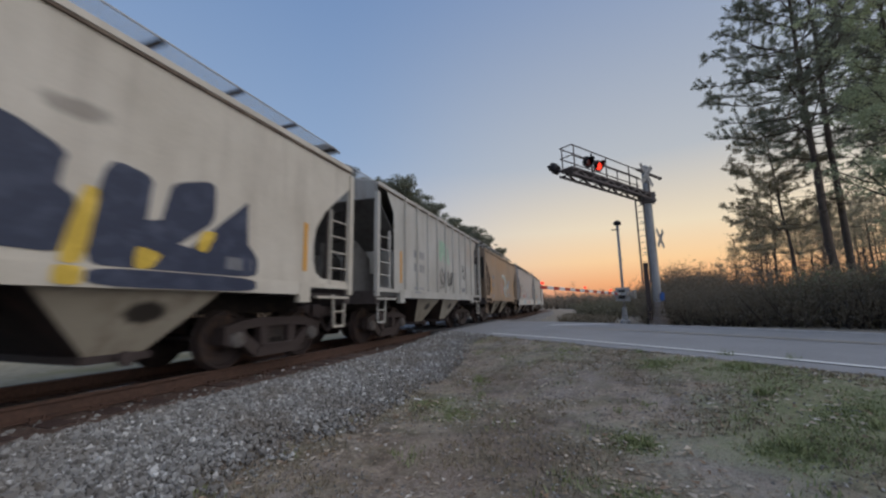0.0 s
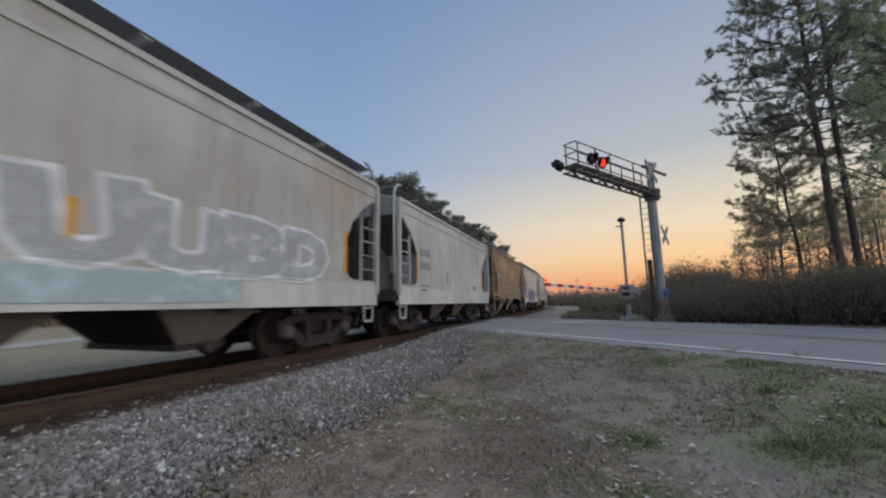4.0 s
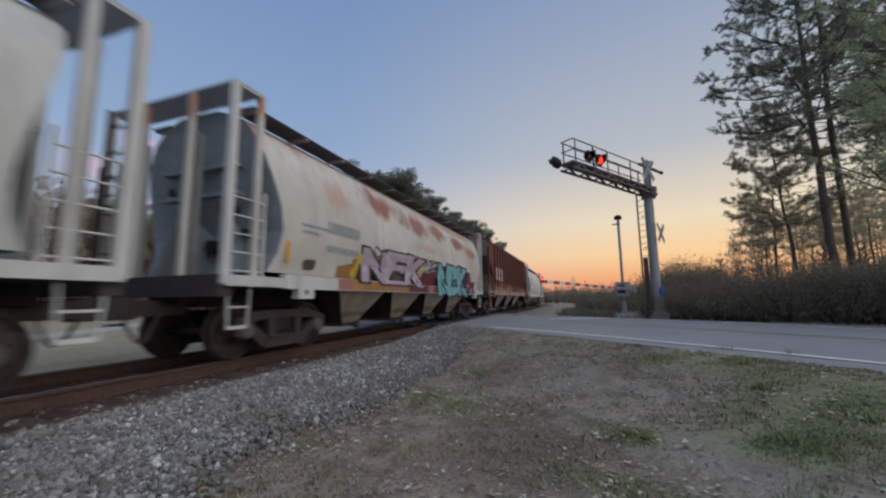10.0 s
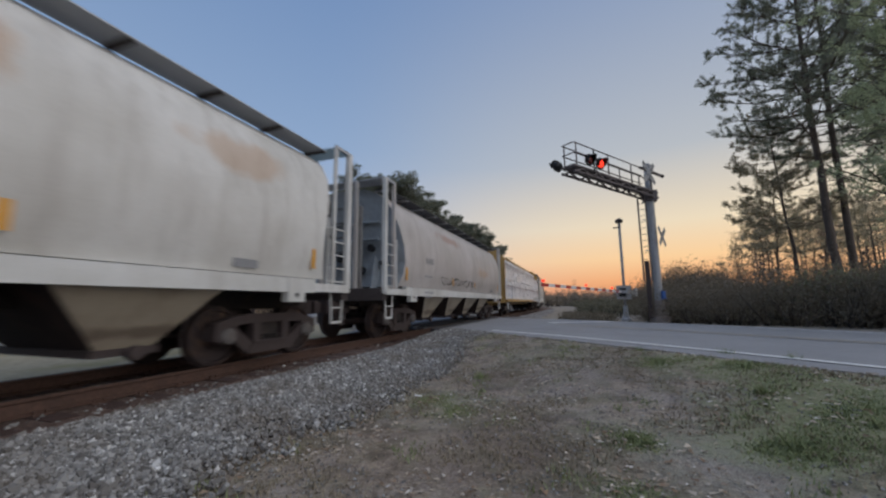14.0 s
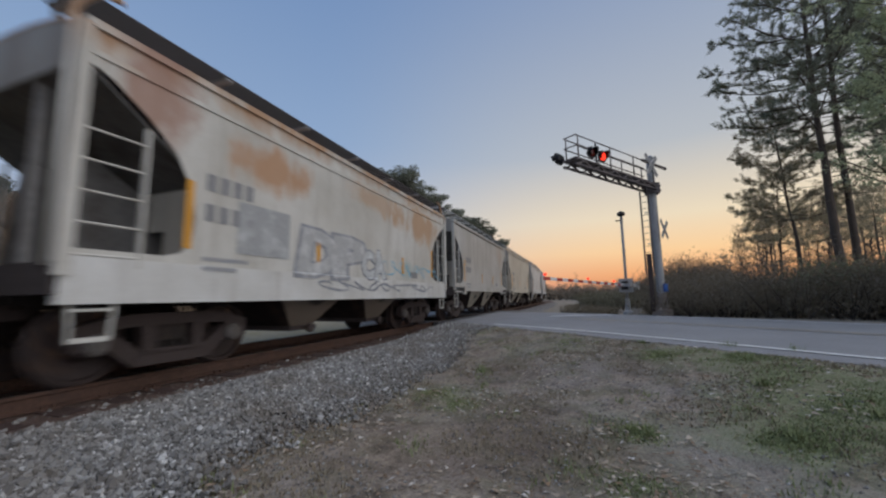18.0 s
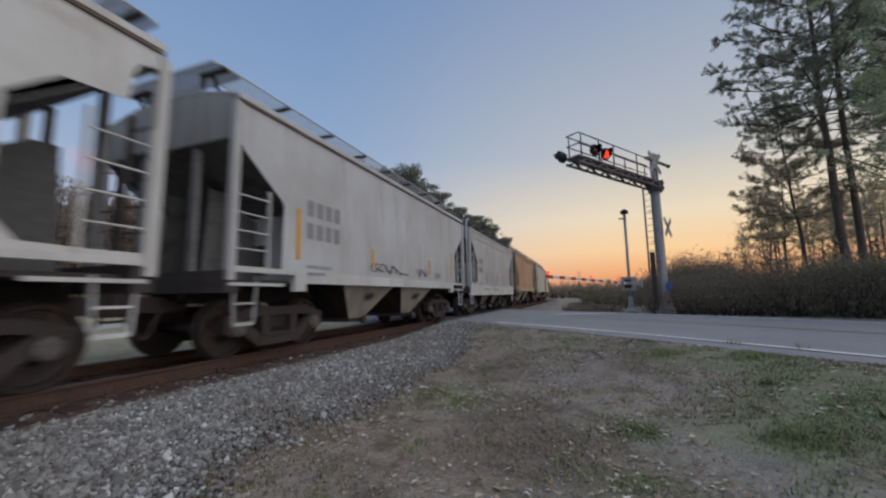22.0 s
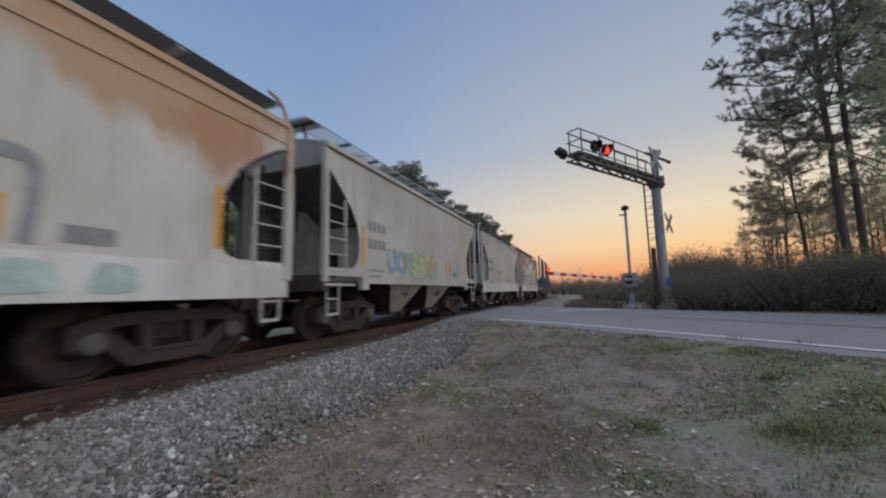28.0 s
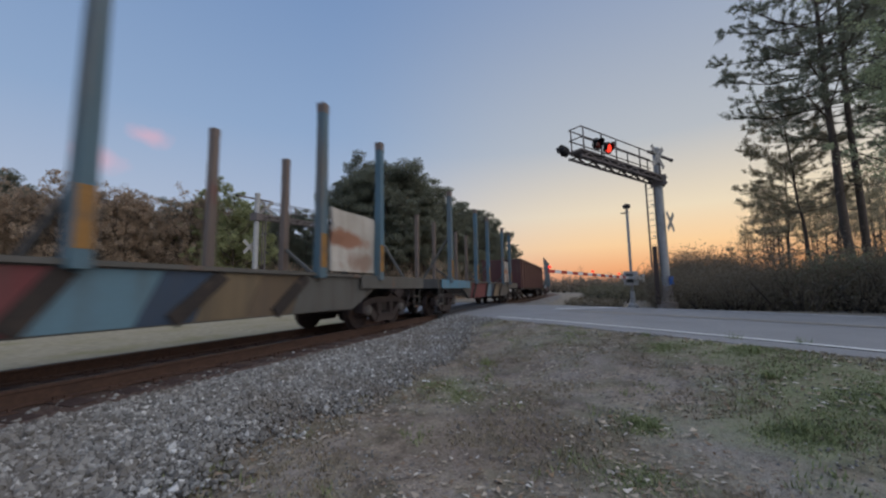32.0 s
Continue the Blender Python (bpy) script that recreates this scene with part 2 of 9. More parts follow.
def turned(bm, centre, axis, prof, n=20):
    """A turned body: prof is a list of (distance along axis, radius)."""
    c, d = Vector(centre), Vector(axis).normalized()
    u = Vector((0, 0, 1)) if abs(d.z) < 0.9 else Vector((1, 0, 0))
    s = d.cross(u).normalized()
    t = d.cross(s)
    rings = [[bm.verts.new(c + d * a + (s * math.cos(2 * math.pi * i / n) + t * math.sin(2 * math.pi * i / n)) * max(r, 1e-4)) for i in range(n)] for a, r in prof]
    for A, B in zip(rings, rings[1:]):
        for i in range(n):
            bm.faces.new((A[i], A[(i + 1) % n], B[(i + 1) % n], B[i]))
    bm.faces.new(rings[0][::-1])
    bm.faces.new(rings[-1])


def slab(bm, pts, x0, x1):
    """A polygon in the y-z plane, thickened from x0 to x1."""
    a = [bm.verts.new((x0, y, z)) for y, z in pts]
    b = [bm.verts.new((x1, y, z)) for y, z in pts]
    n = len(pts)
    bm.faces.new(a)
    bm.faces.new(b[::-1])
    for i in range(n):
        bm.faces.new((a[i], b[i], b[(i + 1) % n], a[(i + 1) % n]))


def sheet(bm, p, thick):
    """A four-cornered plate with thickness along its normal."""
    p = [Vector(v) for v in p]
    n = (p[1] - p[0]).cross(p[3] - p[0]).normalized() * thick
    a = [bm.verts.new(v) for v in p]
    b = [bm.verts.new(v - n) for v in p]
    bm.faces.new(a)
    bm.faces.new(b[::-1])
    for i in range(4):
        bm.faces.new((a[i], b[i], b[(i + 1) % 4], a[(i + 1) % 4]))


def to_mesh(name, bm, bev=0.0):
    if bev:
        bmesh.ops.bevel(bm, geom=[e for e in bm.edges if len(e.link_faces) == 2 and e.calc_face_angle(0) > 0.6], offset=bev, segments=1, affect="EDGES", clamp_overlap=True)
    bmesh.ops.recalc_face_normals(bm, faces=bm.faces)
    me = bpy.data.meshes.new(name)
    bm.to_mesh(me)
    bm.free()
    me.materials.append(None)
    return me


def obj(name, me, mat, parent=None, label=""):
    """A mesh object whose material sits on the object, so that alike parts share one mesh."""
    if isinstance(me, bmesh.types.BMesh):
        me = to_mesh(name, me)
    ob = new(name, me)
    ob.material_slots[0].link = "OBJECT"
    ob.material_slots[0].material = mat
    if parent:
        ob.parent = parent
    if label:
        ob["label"] = label
    return ob


MESHES = {}


def shared(key, maker, bev=0.0):
    if key not in MESHES:
        bm = bmesh.new()
        maker(bm)
        MESHES[key] = to_mesh(str(key).split("/")[0], bm, bev)
    return MESHES[key]


# ---------------------------------------------------------------- letter shapes for painted words
GLYPHS = {}


def cut_glyphs(chars, fats):
    """Flat letter meshes, fattened, as (corners, faces) with the plain letter filling the unit square."""
    made = []
    for ch in chars:
        for fat in fats:
            cu = bpy.data.curves.new("glyph", "FONT")
            cu.body, cu.offset, cu.resolution_u = ch, fat, 2
            made.append((ch, fat, new("glyph", cu)))
    dg = bpy.context.evaluated_depsgraph_get()
    for ch, fat, ob in made:
        me = bpy.data.meshes.new_from_object(ob.evaluated_get(dg))
        GLYPHS[ch, fat] = [tuple(v.co[:2]) for v in me.vertices], [tuple(f.vertices) for f in me.polygons]
        bpy.data.meshes.remove(me)
    for ch, fat, ob in made:
        cu = ob.data
        bpy.data.objects.remove(ob)
        bpy.data.curves.remove(cu)
    for ch in chars:
        vs = GLYPHS[ch, fats[0]][0]
        x0, x1, y0, y1 = min(v[0] for v in vs), max(v[0] for v in vs), min(v[1] for v in vs), max(v[1] for v in vs)
        for fat in fats:
            vs, fs = GLYPHS[ch, fat]
            GLYPHS[ch, fat] = [((x - x0) / (x1 - x0), (y - y0) / (y1 - y0)) for x, y in vs], fs


cut_glyphs("ABCDEFKLNOPSTUW", (0.0, 0.035, 0.06, 0.11))


# ---------------------------------------------------------------- the line of the track
S0, RAD, ARC = 40.0, 300.0, 200.0


def rail_at(s):
    """Place and heading (radians, to the left of +Y) of the track's centre at s metres along it."""
    if s < S0:
        return XC, s, 0.0
    a = min(s - S0, ARC) / RAD
    x, y = XC - RAD * (1 - math.cos(a)), S0 + RAD * math.sin(a)
    if s > S0 + ARC:
        e = s - S0 - ARC
        x, y = x - e * math.sin(a), y + e * math.cos(a)
    return x, y, a


# the road: a straight strip that crosses the track askew
ROAD_P, ROAD_D = Vector((-2.96, 12.82)), Vector((0.79, -0.613)).normalized()
ROAD_N = Vector((-ROAD_D.y, ROAD_D.x))            # points away from the camera
if ROAD_N.y < 0:
    ROAD_N = -ROAD_N
NEAR_EDGE, FAR_EDGE = -0.75, 7.6                   # across the road, from the near edge line


def road_bend(u):
    """How far the road swings towards the near side, u metres along it."""
    k = max(0.0, min(u, 14.0))
    return -0.008 * k * k - 0.224 * max(0.0, u - 14.0)


def road_at(u, v):
    return ROAD_P + ROAD_D * u + ROAD_N * (v + road_bend(u))


def road_uv(x, y):
    d = Vector((x, y)) - ROAD_P
    u = d.dot(ROAD_D)
    return u, d.dot(ROAD_N) - road_bend(u)


def smooth(a, b, x):
    k = max(0.0, min(1.0, (x - a) / (b - a)))
    return k * k * (3 - 2 * k)


def track_off(x, y):
    """Signed distance to the right of the track's centre line."""
    if y < S0:
        return x - XC
    a = min(math.asin(min(1, (y - S0) / RAD)), ARC / RAD)
    return (x - (XC - RAD * (1 - math.cos(a)))) / math.cos(a) if a < ARC / RAD else (x - rail_at(S0 + (y - S0) * 1.05)[0])


def ground_z(x, y):
    u, v = road_uv(x, y)
    o = track_off(x, y)
    base = -0.50 if v < 4 else -0.28
    base += 0.05 * noise.noise((x * 0.35, y * 0.35, 0)) + 0.02 * noise.noise((x * 1.3, y * 1.3, 3))
    if v >= 4:
        base += 0.25 * smooth(3, 14, abs(o) - 3)
    z = base
    w = 1 - smooth(1.75, 3.5, abs(o))             # ballast shoulder
    z = z * (1 - w) + -0.21 * w
    d = max(NEAR_EDGE - v, v - FAR_EDGE)          # verge that climbs to the road
    w = 1 - smooth(0.0, 4.2, d)
    z = z * (1 - w) + (0.004 if abs(o) > 1.6 else -0.21) * w
    if d < -0.12:
        z = min(z, -0.06)
    return z


# ---------------------------------------------------------------- ground, road, track
# where grass grows: x, y, reach, how dense
GREEN_SPOTS = ((1.64, 4.23, 0.28, 0.95), (2.0, 4.45, 0.5, 0.7), (2.42, 4.81, 0.6, 0.7), (2.1, 5.2, 0.4, 0.5), (1.06, 7.17, 0.3, 0.65), (1.71, 6.93, 0.45, 0.7), (2.27, 6.9, 0.5, 0.7), (2.3, 6.0, 0.6, 0.6), (3.2, 6.2, 0.9, 0.55), (2.9, 5.2, 0.8, 0.6), (0.42, 4.35, 0.2, 0.6), (1.9, 8.0, 0.9, 0.3), (-2.23, 5.52, 0.3, 0.5), (-1.78, 5.02, 0.3, 0.45), (-0.5, 8.6, 1.0, 0.2), (-3.0, 11.2, 1.0, 0.3), (0.3, 3.3, 0.3, 0.35), (6.0, 4.6, 1.8, 0.6))
# bare places: x, y, reach, strength, colour of the dark and of the light grains
EARTH, EARTH_LIT = (0.055, 0.038, 0.03), (0.19, 0.14, 0.11)
GRIT, GRIT_LIT = (0.13, 0.115, 0.105), (0.46, 0.44, 0.41)
BARE_SPOTS = ((0.88, 3.97, 0.28, 0.75, GRIT, GRIT_LIT), (1.1, 3.75, 0.28, 0.7, GRIT, GRIT_LIT), (0.1, 6.3, 0.3, 0.4, (0.22, 0.19, 0.17), (0.42, 0.38, 0.34)), (-0.72, 3.9, 0.35, 0.9, EARTH, EARTH_LIT), (-0.4, 3.66, 0.3, 0.9, EARTH, EARTH_LIT), (-1.1, 4.72, 0.3, 0.75, EARTH, EARTH_LIT), (-1.5, 6.8, 0.5, 0.6, EARTH, EARTH_LIT), (0.6, 7.3, 0.6, 0.45, EARTH, EARTH_LIT), (-1.73, 3.42, 0.5, 0.45, (0.15, 0.10, 0.07), (0.36, 0.27, 0.19)))


def ground_material():
    m, nt, b = nodes_of("ground_mix")
    geo = nt.nodes.new("ShaderNodeNewGeometry")
    sp = nt.nodes.new("ShaderNodeSeparateXYZ")
    nt.links.new(geo.outputs["Position"], sp.inputs[0])
    big, mid = noise_node(nt, 0.35, 5, 0.6), noise_node(nt, 1.7, 6, 0.65)
    fine, grit = noise_node(nt, 22, 5, 0.7), noise_node(nt, 90, 3, 0.6)
    dirt = mixc(nt, ramp(nt, fine, 0.3, 0.7), (0.15, 0.127, 0.108), (0.42, 0.365, 0.315))
    dirt = mixc(nt, times(nt, ramp(nt, grit, 0.60, 0.70), 0.6), dirt, (0.50, 0.47, 0.43))
    dry = mixc(nt, ramp(nt, fine, 0.3, 0.72), (0.165, 0.13, 0.10), (0.44, 0.365, 0.28))
    grass = mixc(nt, ramp(nt, fine, 0.3, 0.7), (0.16, 0.18, 0.085), (0.26, 0.285, 0.14))
    c = mixc(nt, ramp(nt, mid, 0.42, 0.6), dirt, dry)
    c = mixc(nt, times(nt, ramp(nt, noise_node(nt, 2.4, 6, 0.7), 0.47, 0.60), 0.55), c, (0.17, 0.165, 0.095))
    shade = mixc(nt, times(nt, ramp(nt, noise_node(nt, 3.3, 6, 0.7), 0.44, 0.62), 0.8), c, (0.06, 0.046, 0.036))
    c = mixc(nt, times(nt, ramp(nt, noise_node(nt, 0.8, 5), 0.38, 0.56), 0.95), c, shade)
    for gx, gy, gr, k, tone in [(*q[:4], mixc(nt, ramp(nt, grit, 0.42, 0.6), q[4], q[5])) for q in BARE_SPOTS] + [(*q, grass) for q in GREEN_SPOTS]:
        vd = nt.nodes.new("ShaderNodeVectorMath")
        vd.operation = "DISTANCE"
        nt.links.new(geo.outputs["Position"], vd.inputs[0])
        vd.inputs[1].default_value = (gx, gy, -0.4)
        wob = nt.nodes.new("ShaderNodeMath")
        wob.operation = "MULTIPLY_ADD"
        nt.links.new(mid, wob.inputs[0])
        wob.inputs[1].default_value = 2.2
        nt.links.new(vd.outputs["Value"], wob.inputs[2])
        c = mixc(nt, times(nt, ramp(nt, wob.outputs[0], gr + 1.75, gr + 0.6), k * 0.85), c, tone)
    nt.links.new(c, b.inputs["Base Color"])
    b.inputs["Roughness"].default_value = 0.95
    bump(nt, b, fine, 0.7, 0.04)
    return m


def axis_steps(lo, near_lo, near_hi, hi, fine, grow=1.22):
    out, p, st = [], near_lo, fine
    while p > lo:
        st *= grow
        p -= st
        out.append(max(p, lo))
    out = out[::-1]
    p = near_lo
    while p < near_hi:
        out.append(p)
        p += fine
    st = fine
    while p < hi:
        out.append(p)
        st *= grow
        p += st
    return out + [hi]


def sheet_from(name, xs, ys, fz, mat):
    vs = [(x, y, fz(x, y)) for y in ys for x in xs]
    n = len(xs)
    fs = [(j * n + i, j * n + i + 1, (j + 1) * n + i + 1, (j + 1) * n + i) for j in range(len(ys) - 1) for i in range(n - 1)]
    me = bpy.data.meshes.new(name)
    me.from_pydata(vs, [], fs)
    me.materials.append(None)
    me.polygons.foreach_set("use_smooth", [True] * len(fs))
    return obj(name, me, mat)


M_GROUND = ground_material()
ground = tagged(sheet_from("ground", axis_steps(-900, -10, 14, 900, 0.22), axis_steps(-900, 0.5, 26, 1400, 0.22), ground_z, M_GROUND),
                "brown dirt with dry litter and patchy green grass", "ground", kind="structure")


def ballast_material():
    m, nt, b = nodes_of("ballast_stone")
    tc = nt.nodes.new("ShaderNodeTexCoord")
    vo = nt.nodes.new("ShaderNodeTexVoronoi")
    vo.inputs["Scale"].default_value = 17
    nt.links.new(tc.outputs["Object"], vo.inputs["Vector"])
    sp = nt.nodes.new("ShaderNodeSeparateColor")
    nt.links.new(vo.outputs["Color"], sp.inputs[0])
    c = mixc(nt, sp.outputs[0], (0.10, 0.097, 0.093), (0.30, 0.293, 0.285))
    c = mixc(nt, times(nt, ramp(nt, noise_node(nt, 0.9, 4), 0.45, 0.7), 0.55), c, (0.13, 0.09, 0.065))
    geo = nt.nodes.new("ShaderNodeNewGeometry")
    gp = nt.nodes.new("ShaderNodeSeparateXYZ")
    nt.links.new(geo.outputs["Position"], gp.inputs[0])
    off = nt.nodes.new("ShaderNodeMath")
    off.operation = "SUBTRACT"
    nt.links.new(gp.outputs[0], off.inputs[0])
    off.inputs[1].default_value = XC
    ab = nt.nodes.new("ShaderNodeMath")
    ab.operation = "ABSOLUTE"
    nt.links.new(off.outputs[0], ab.inputs[0])
    wob = nt.nodes.new("ShaderNodeMath")
    wob.operation = "MULTIPLY_ADD"
    nt.links.new(noise_node(nt, 2.5, 5), wob.inputs[0])
    wob.inputs[1].default_value = 0.5
    nt.links.new(ab.outputs[0], wob.inputs[2])
    rustdust = mixc(nt, noise_node(nt, 14, 4), (0.05, 0.028, 0.02), (0.14, 0.078, 0.055))
    c = mixc(nt, times(nt, ramp(nt, wob.outputs[0], 2.0, 1.65), 0.9), c, rustdust)
    nt.links.new(c, b.inputs["Base Color"])
    b.inputs["Roughness"].default_value = 0.9
    bump(nt, b, vo.outputs["Distance"], 1.0, 0.05)
    return m


def stone_material():
    m, nt, b = nodes_of("loose_stone")
    geo = nt.nodes.new("ShaderNodeNewGeometry")
    cr = nt.nodes.new("ShaderNodeValToRGB")
    e = cr.color_ramp.elements
    e[0].color, e[1].color = (0.085, 0.08, 0.075, 1), (0.60, 0.595, 0.575, 1)
    k = cr.color_ramp.elements.new(0.90)
    k.color = (0.30, 0.297, 0.285, 1)
    nt.links.new(geo.outputs["Random Per Island"], cr.inputs[0])
    c = mixc(nt, times(nt, ramp(nt, noise_node(nt, 1.4, 5), 0.42, 0.68), 0.6), cr.outputs[0], (0.13, 0.105, 0.08))
    nt.links.new(c, b.inputs["Base Color"])
    b.inputs["Roughness"].default_value = 0.85
    return m


M_BALLAST, M_STONE = ballast_material(), stone_material()


def edge_reach(s, side):
    return 3.15 + 0.5 * noise.noise((s * 0.45, side * 7.0, 1)) + 0.2 * noise.noise((s * 2.1, side * 5.0, 4))


def build_ballast():
    offs = [-3.9, -3.4, -3.0, -2.5, -2.1, -1.7, -1.5, -1.2, -0.6, 0, 0.6, 1.0, 1.2, 1.35, 1.5, 1.7, 1.95, 2.2, 2.45, 2.7, 2.95, 3.2, 3.45, 3.7, 4.0]
    ss, s = [], -60.0
    while s < 330:
        ss.append(s)
        s += 0.25 if 0 <= s < 20 else (1.0 if s < 60 else 5.0)
    vs = []
    for s in ss:
        x, y, a = rail_at(s)
        for o in offs:
            px, py = x + o * math.cos(a), y + o * math.sin(a)
            over = 0.055 * (1 - smooth(-0.35, 0.35, abs(o) - edge_reach(s, o > 0))) * (0.6 + 0.4 * smooth(1.4, 1.9, abs(o)))
            vs.append((px, py, ground_z(px, py) - 0.02 + over + 0.012 * noise.noise((px * 3, py * 3, 0))))
    n = len(offs)
    fs = [(j * n + i, j * n + i + 1, (j + 1) * n + i + 1, (j + 1) * n + i) for j in range(len(ss) - 1) for i in range(n - 1)]
    me = bpy.data.meshes.new("ballast")
    me.from_pydata(vs, [], fs)
    me.materials.append(None)
    return tagged(obj("ballast", me, M_BALLAST), "grey crushed-stone ballast bed under the rails", "ballast", kind="structure")


ballast = build_ballast()


def build_stones(count, seed):
    rnd = random.Random(seed)
    vs, fs = [], []
    oct_f = ((0, 1, 2), (0, 2, 3), (0, 3, 4), (0, 4, 1), (5, 2, 1), (5, 3, 2), (5, 4, 3), (5, 1, 4))
    made = 0
    while made < count:
        y = 0.4 + 17 * rnd.random() ** 1.5 if rnd.random() < 0.9 else rnd.uniform(-5, 0.6)
        o = rnd.uniform(1.5, 3.75) if rnd.random() < 0.98 else rnd.uniform(0.9, 1.5)
        if rnd.random() < smooth(-0.7, 0.75, o - edge_reach(y, True)):
            continue
        x = XC + o
        v = road_uv(x, y)[1]
        if v > NEAR_EDGE - 0.1:
            continue
        made += 1
        r = rnd.uniform(0.011, 0.029) * (1.6 if rnd.random() < 0.14 else 1)
        z = ground_z(x, y) - 0.01 + 0.04 * smooth(1.4, 1.9, o) + r * 0.35
        q = Euler((rnd.random() * 6, rnd.random() * 6, rnd.random() * 6)).to_matrix()
        k = len(vs)
        for d in ((0, 0, 1), (1, 0, 0), (0, 1, 0), (-1, 0, 0), (0, -1, 0), (0, 0, -1)):
            p = q @ Vector([c * r * rnd.uniform(0.65, 1.25) for c in d])
            vs.append((x + p.x, y + p.y, z + p.z))
        fs += [tuple(k + i for i in f) for f in oct_f]
    me = bpy.data.meshes.new("stones")
    me.from_pydata(vs, [], fs)
    me.materials.append(None)
    return tagged(obj("loose_ballast_stones", me, M_STONE), "pale grey broken stones loose on the track shoulder", "stones", kind="stuff")


build_stones(58000, 5)


def asphalt():
    m, nt, b = nodes_of("asphalt")
    fine, mid, big = noise_node(nt, 120, 3, 0.7), noise_node(nt, 6, 5), noise_node(nt, 0.5, 5)
    c = mixc(nt, ramp(nt, fine, 0.3, 0.7), (0.17, 0.17, 0.175), (0.31, 0.31, 0.315))
    c = mixc(nt, times(nt, ramp(nt, big, 0.45, 0.7), 0.4), c, (0.15, 0.15, 0.152))
    c = mixc(nt, times(nt, ramp(nt, mid, 0.5, 0.8), 0.25), c, (0.30, 0.29, 0.28))
    nt.links.new(c, b.inputs["Base Color"])
    b.inputs["Roughness"].default_value = 0.75
    bump(nt, b, fine, 0.25, 0.01)
    return m


M_ASPHALT = asphalt()
M_LINE = plain("road_line_white", (0.80, 0.80, 0.78), 0.7, 0.0, 0.15, 9, 0.1, (0.6, 0.6, 0.58))
M_YLINE = plain("road_line_yellow", (0.36, 0.31, 0.23), 0.7, 0.0, 0.3, 9, 0.1, (0.26, 0.25, 0.23))


def road_z(u, v):
    x, y = road_at(u, v)
    o = abs(track_off(x, y))
    return -0.012 + 0.03 * smooth(1.5, 6, o) - 0.0012 * abs(v - 3.7)


def strip(name, u0, u1, v0, v1, lift, mat, du=0.5, skew=0.0, thick=0.0, rough_edge=0.0):
    """A ribbon on the road, along it from u0 to u1 and across it from v0 to v1."""
    bm = bmesh.new()
    n = max(1, int(round((u1 - u0) / du)))
    cross = [v0 + (v1 - v0) * k / 8 for k in range(9)] if v1 - v0 > 1 else [v0, v1]
    rows = []
    for i in range(n + 1):
        u = u0 + (u1 - u0) * i / n
        row = []
        for k, v in enumerate(cross):
            uu = u + skew * (v - v0)
            vv = v
            if rough_edge and k in (0, len(cross) - 1):
                vv += rough_edge * noise.noise((u * 1.3, k * 3.0, 2)) + rough_edge * 0.5 * noise.noise((u * 5, k, 7))
            p = road_at(uu, vv)
            row.append(bm.verts.new((p.x, p.y, road_z(uu, vv) + lift)))
        rows.append(row)
    for A, B in zip(rows, rows[1:]):
        for i in range(len(cross) - 1):
            bm.faces.new((A[i], A[i + 1], B[i + 1], B[i]))
    if thick:
        ret = bmesh.ops.extrude_face_region(bm, geom=bm.faces[:])
        for g in ret["geom"]:
            if isinstance(g, bmesh.types.BMVert):
                g.co.z -= thick
    return obj(name, to_mesh(name, bm), mat)


tagged(strip("road", -70, 60, NEAR_EDGE, FAR_EDGE + 0.3, 0.0, M_ASPHALT, 0.4, 0, 0.1, 0.06), "worn grey asphalt two-lane road with a white edge line", "road", kind="structure")
tagged(strip("edge_line", 0.1, 60, -0.075, 0.075, 0.014, M_LINE), "solid white line along the road's edge", "road line", kind="structure")
tagged(strip("edge_line", -70, -5.5, -0.075, 0.075, 0.014, M_LINE), "solid white line along the road's edge", "road line", kind="structure")
tagged(strip("edge_line", 1.5, 60, 7.25, 7.36, 0.014, M_LINE), "faded white line along the far road edge", "road line", kind="structure")
for v in (3.75, 4.0):
    tagged(strip("centre_line", -0.5, 60, v, v + 0.11, 0.014, M_YLINE), "faded yellow line along the middle of the road", "road line", kind="structure")
tagged(strip("stop_line", -1.9, -1.4, 4.75, 7.3, 0.014, M_LINE, 0.5, 0.5), "white stop bar across one lane before the rails", "stop line", kind="structure")

# side road beyond the rails
M_LANE = plain("verge_mix", (0.40, 0.345, 0.24), 1.0, 0.0, 0.35, 0.9, 0.2, (0.27, 0.235, 0.125))
M_TRAIL = plain("pale_gravel", (0.46, 0.44, 0.38), 1.0, 0.0, 0.2, 1.5, 0.2, (0.36, 0.34, 0.28))
for m in (M_LANE, M_TRAIL):
    m.node_tree.nodes["Principled BSDF"].inputs["Specular IOR Level"].default_value = 0.1
bm = bmesh.new()
slab_pts = [(-8.6, -60), (-8.6, 16.0), (-16.0, 21.7), (-40, 40), (-60, 40), (-60, -60)]
top = [bm.verts.new((x, y, -0.20 - 0.004 * (-8.6 - x))) for x, y in slab_pts]
bm.faces.new(top)
tagged(obj("grass_verge", bm, M_LANE), "pale grey-green worn grass beyond the rails", "grass verge", kind="structure")
bm = bmesh.new()
path = [(-16.2, -20), (-16.4, 0), (-17.6, 6.5), (-20.2, 10.6), (-25.0, 16.5), (-33.0, 25.0)]
prev = None
for i, (x, y) in enumerate(path):
    q, r = path[max(0, i - 1)], path[min(len(path) - 1, i + 1)]
    n = Vector((r[1] - q[1], q[0] - r[0])).normalized() * 0.95
    cur = [bm.verts.new((x + k * n.x, y + k * n.y, -0.185 - 0.004 * (-8.6 - x - k * n.x))) for k in (-1, 1)]
    if prev:
        bm.faces.new((prev[0], prev[1], cur[1], cur[0]))
    prev = cur
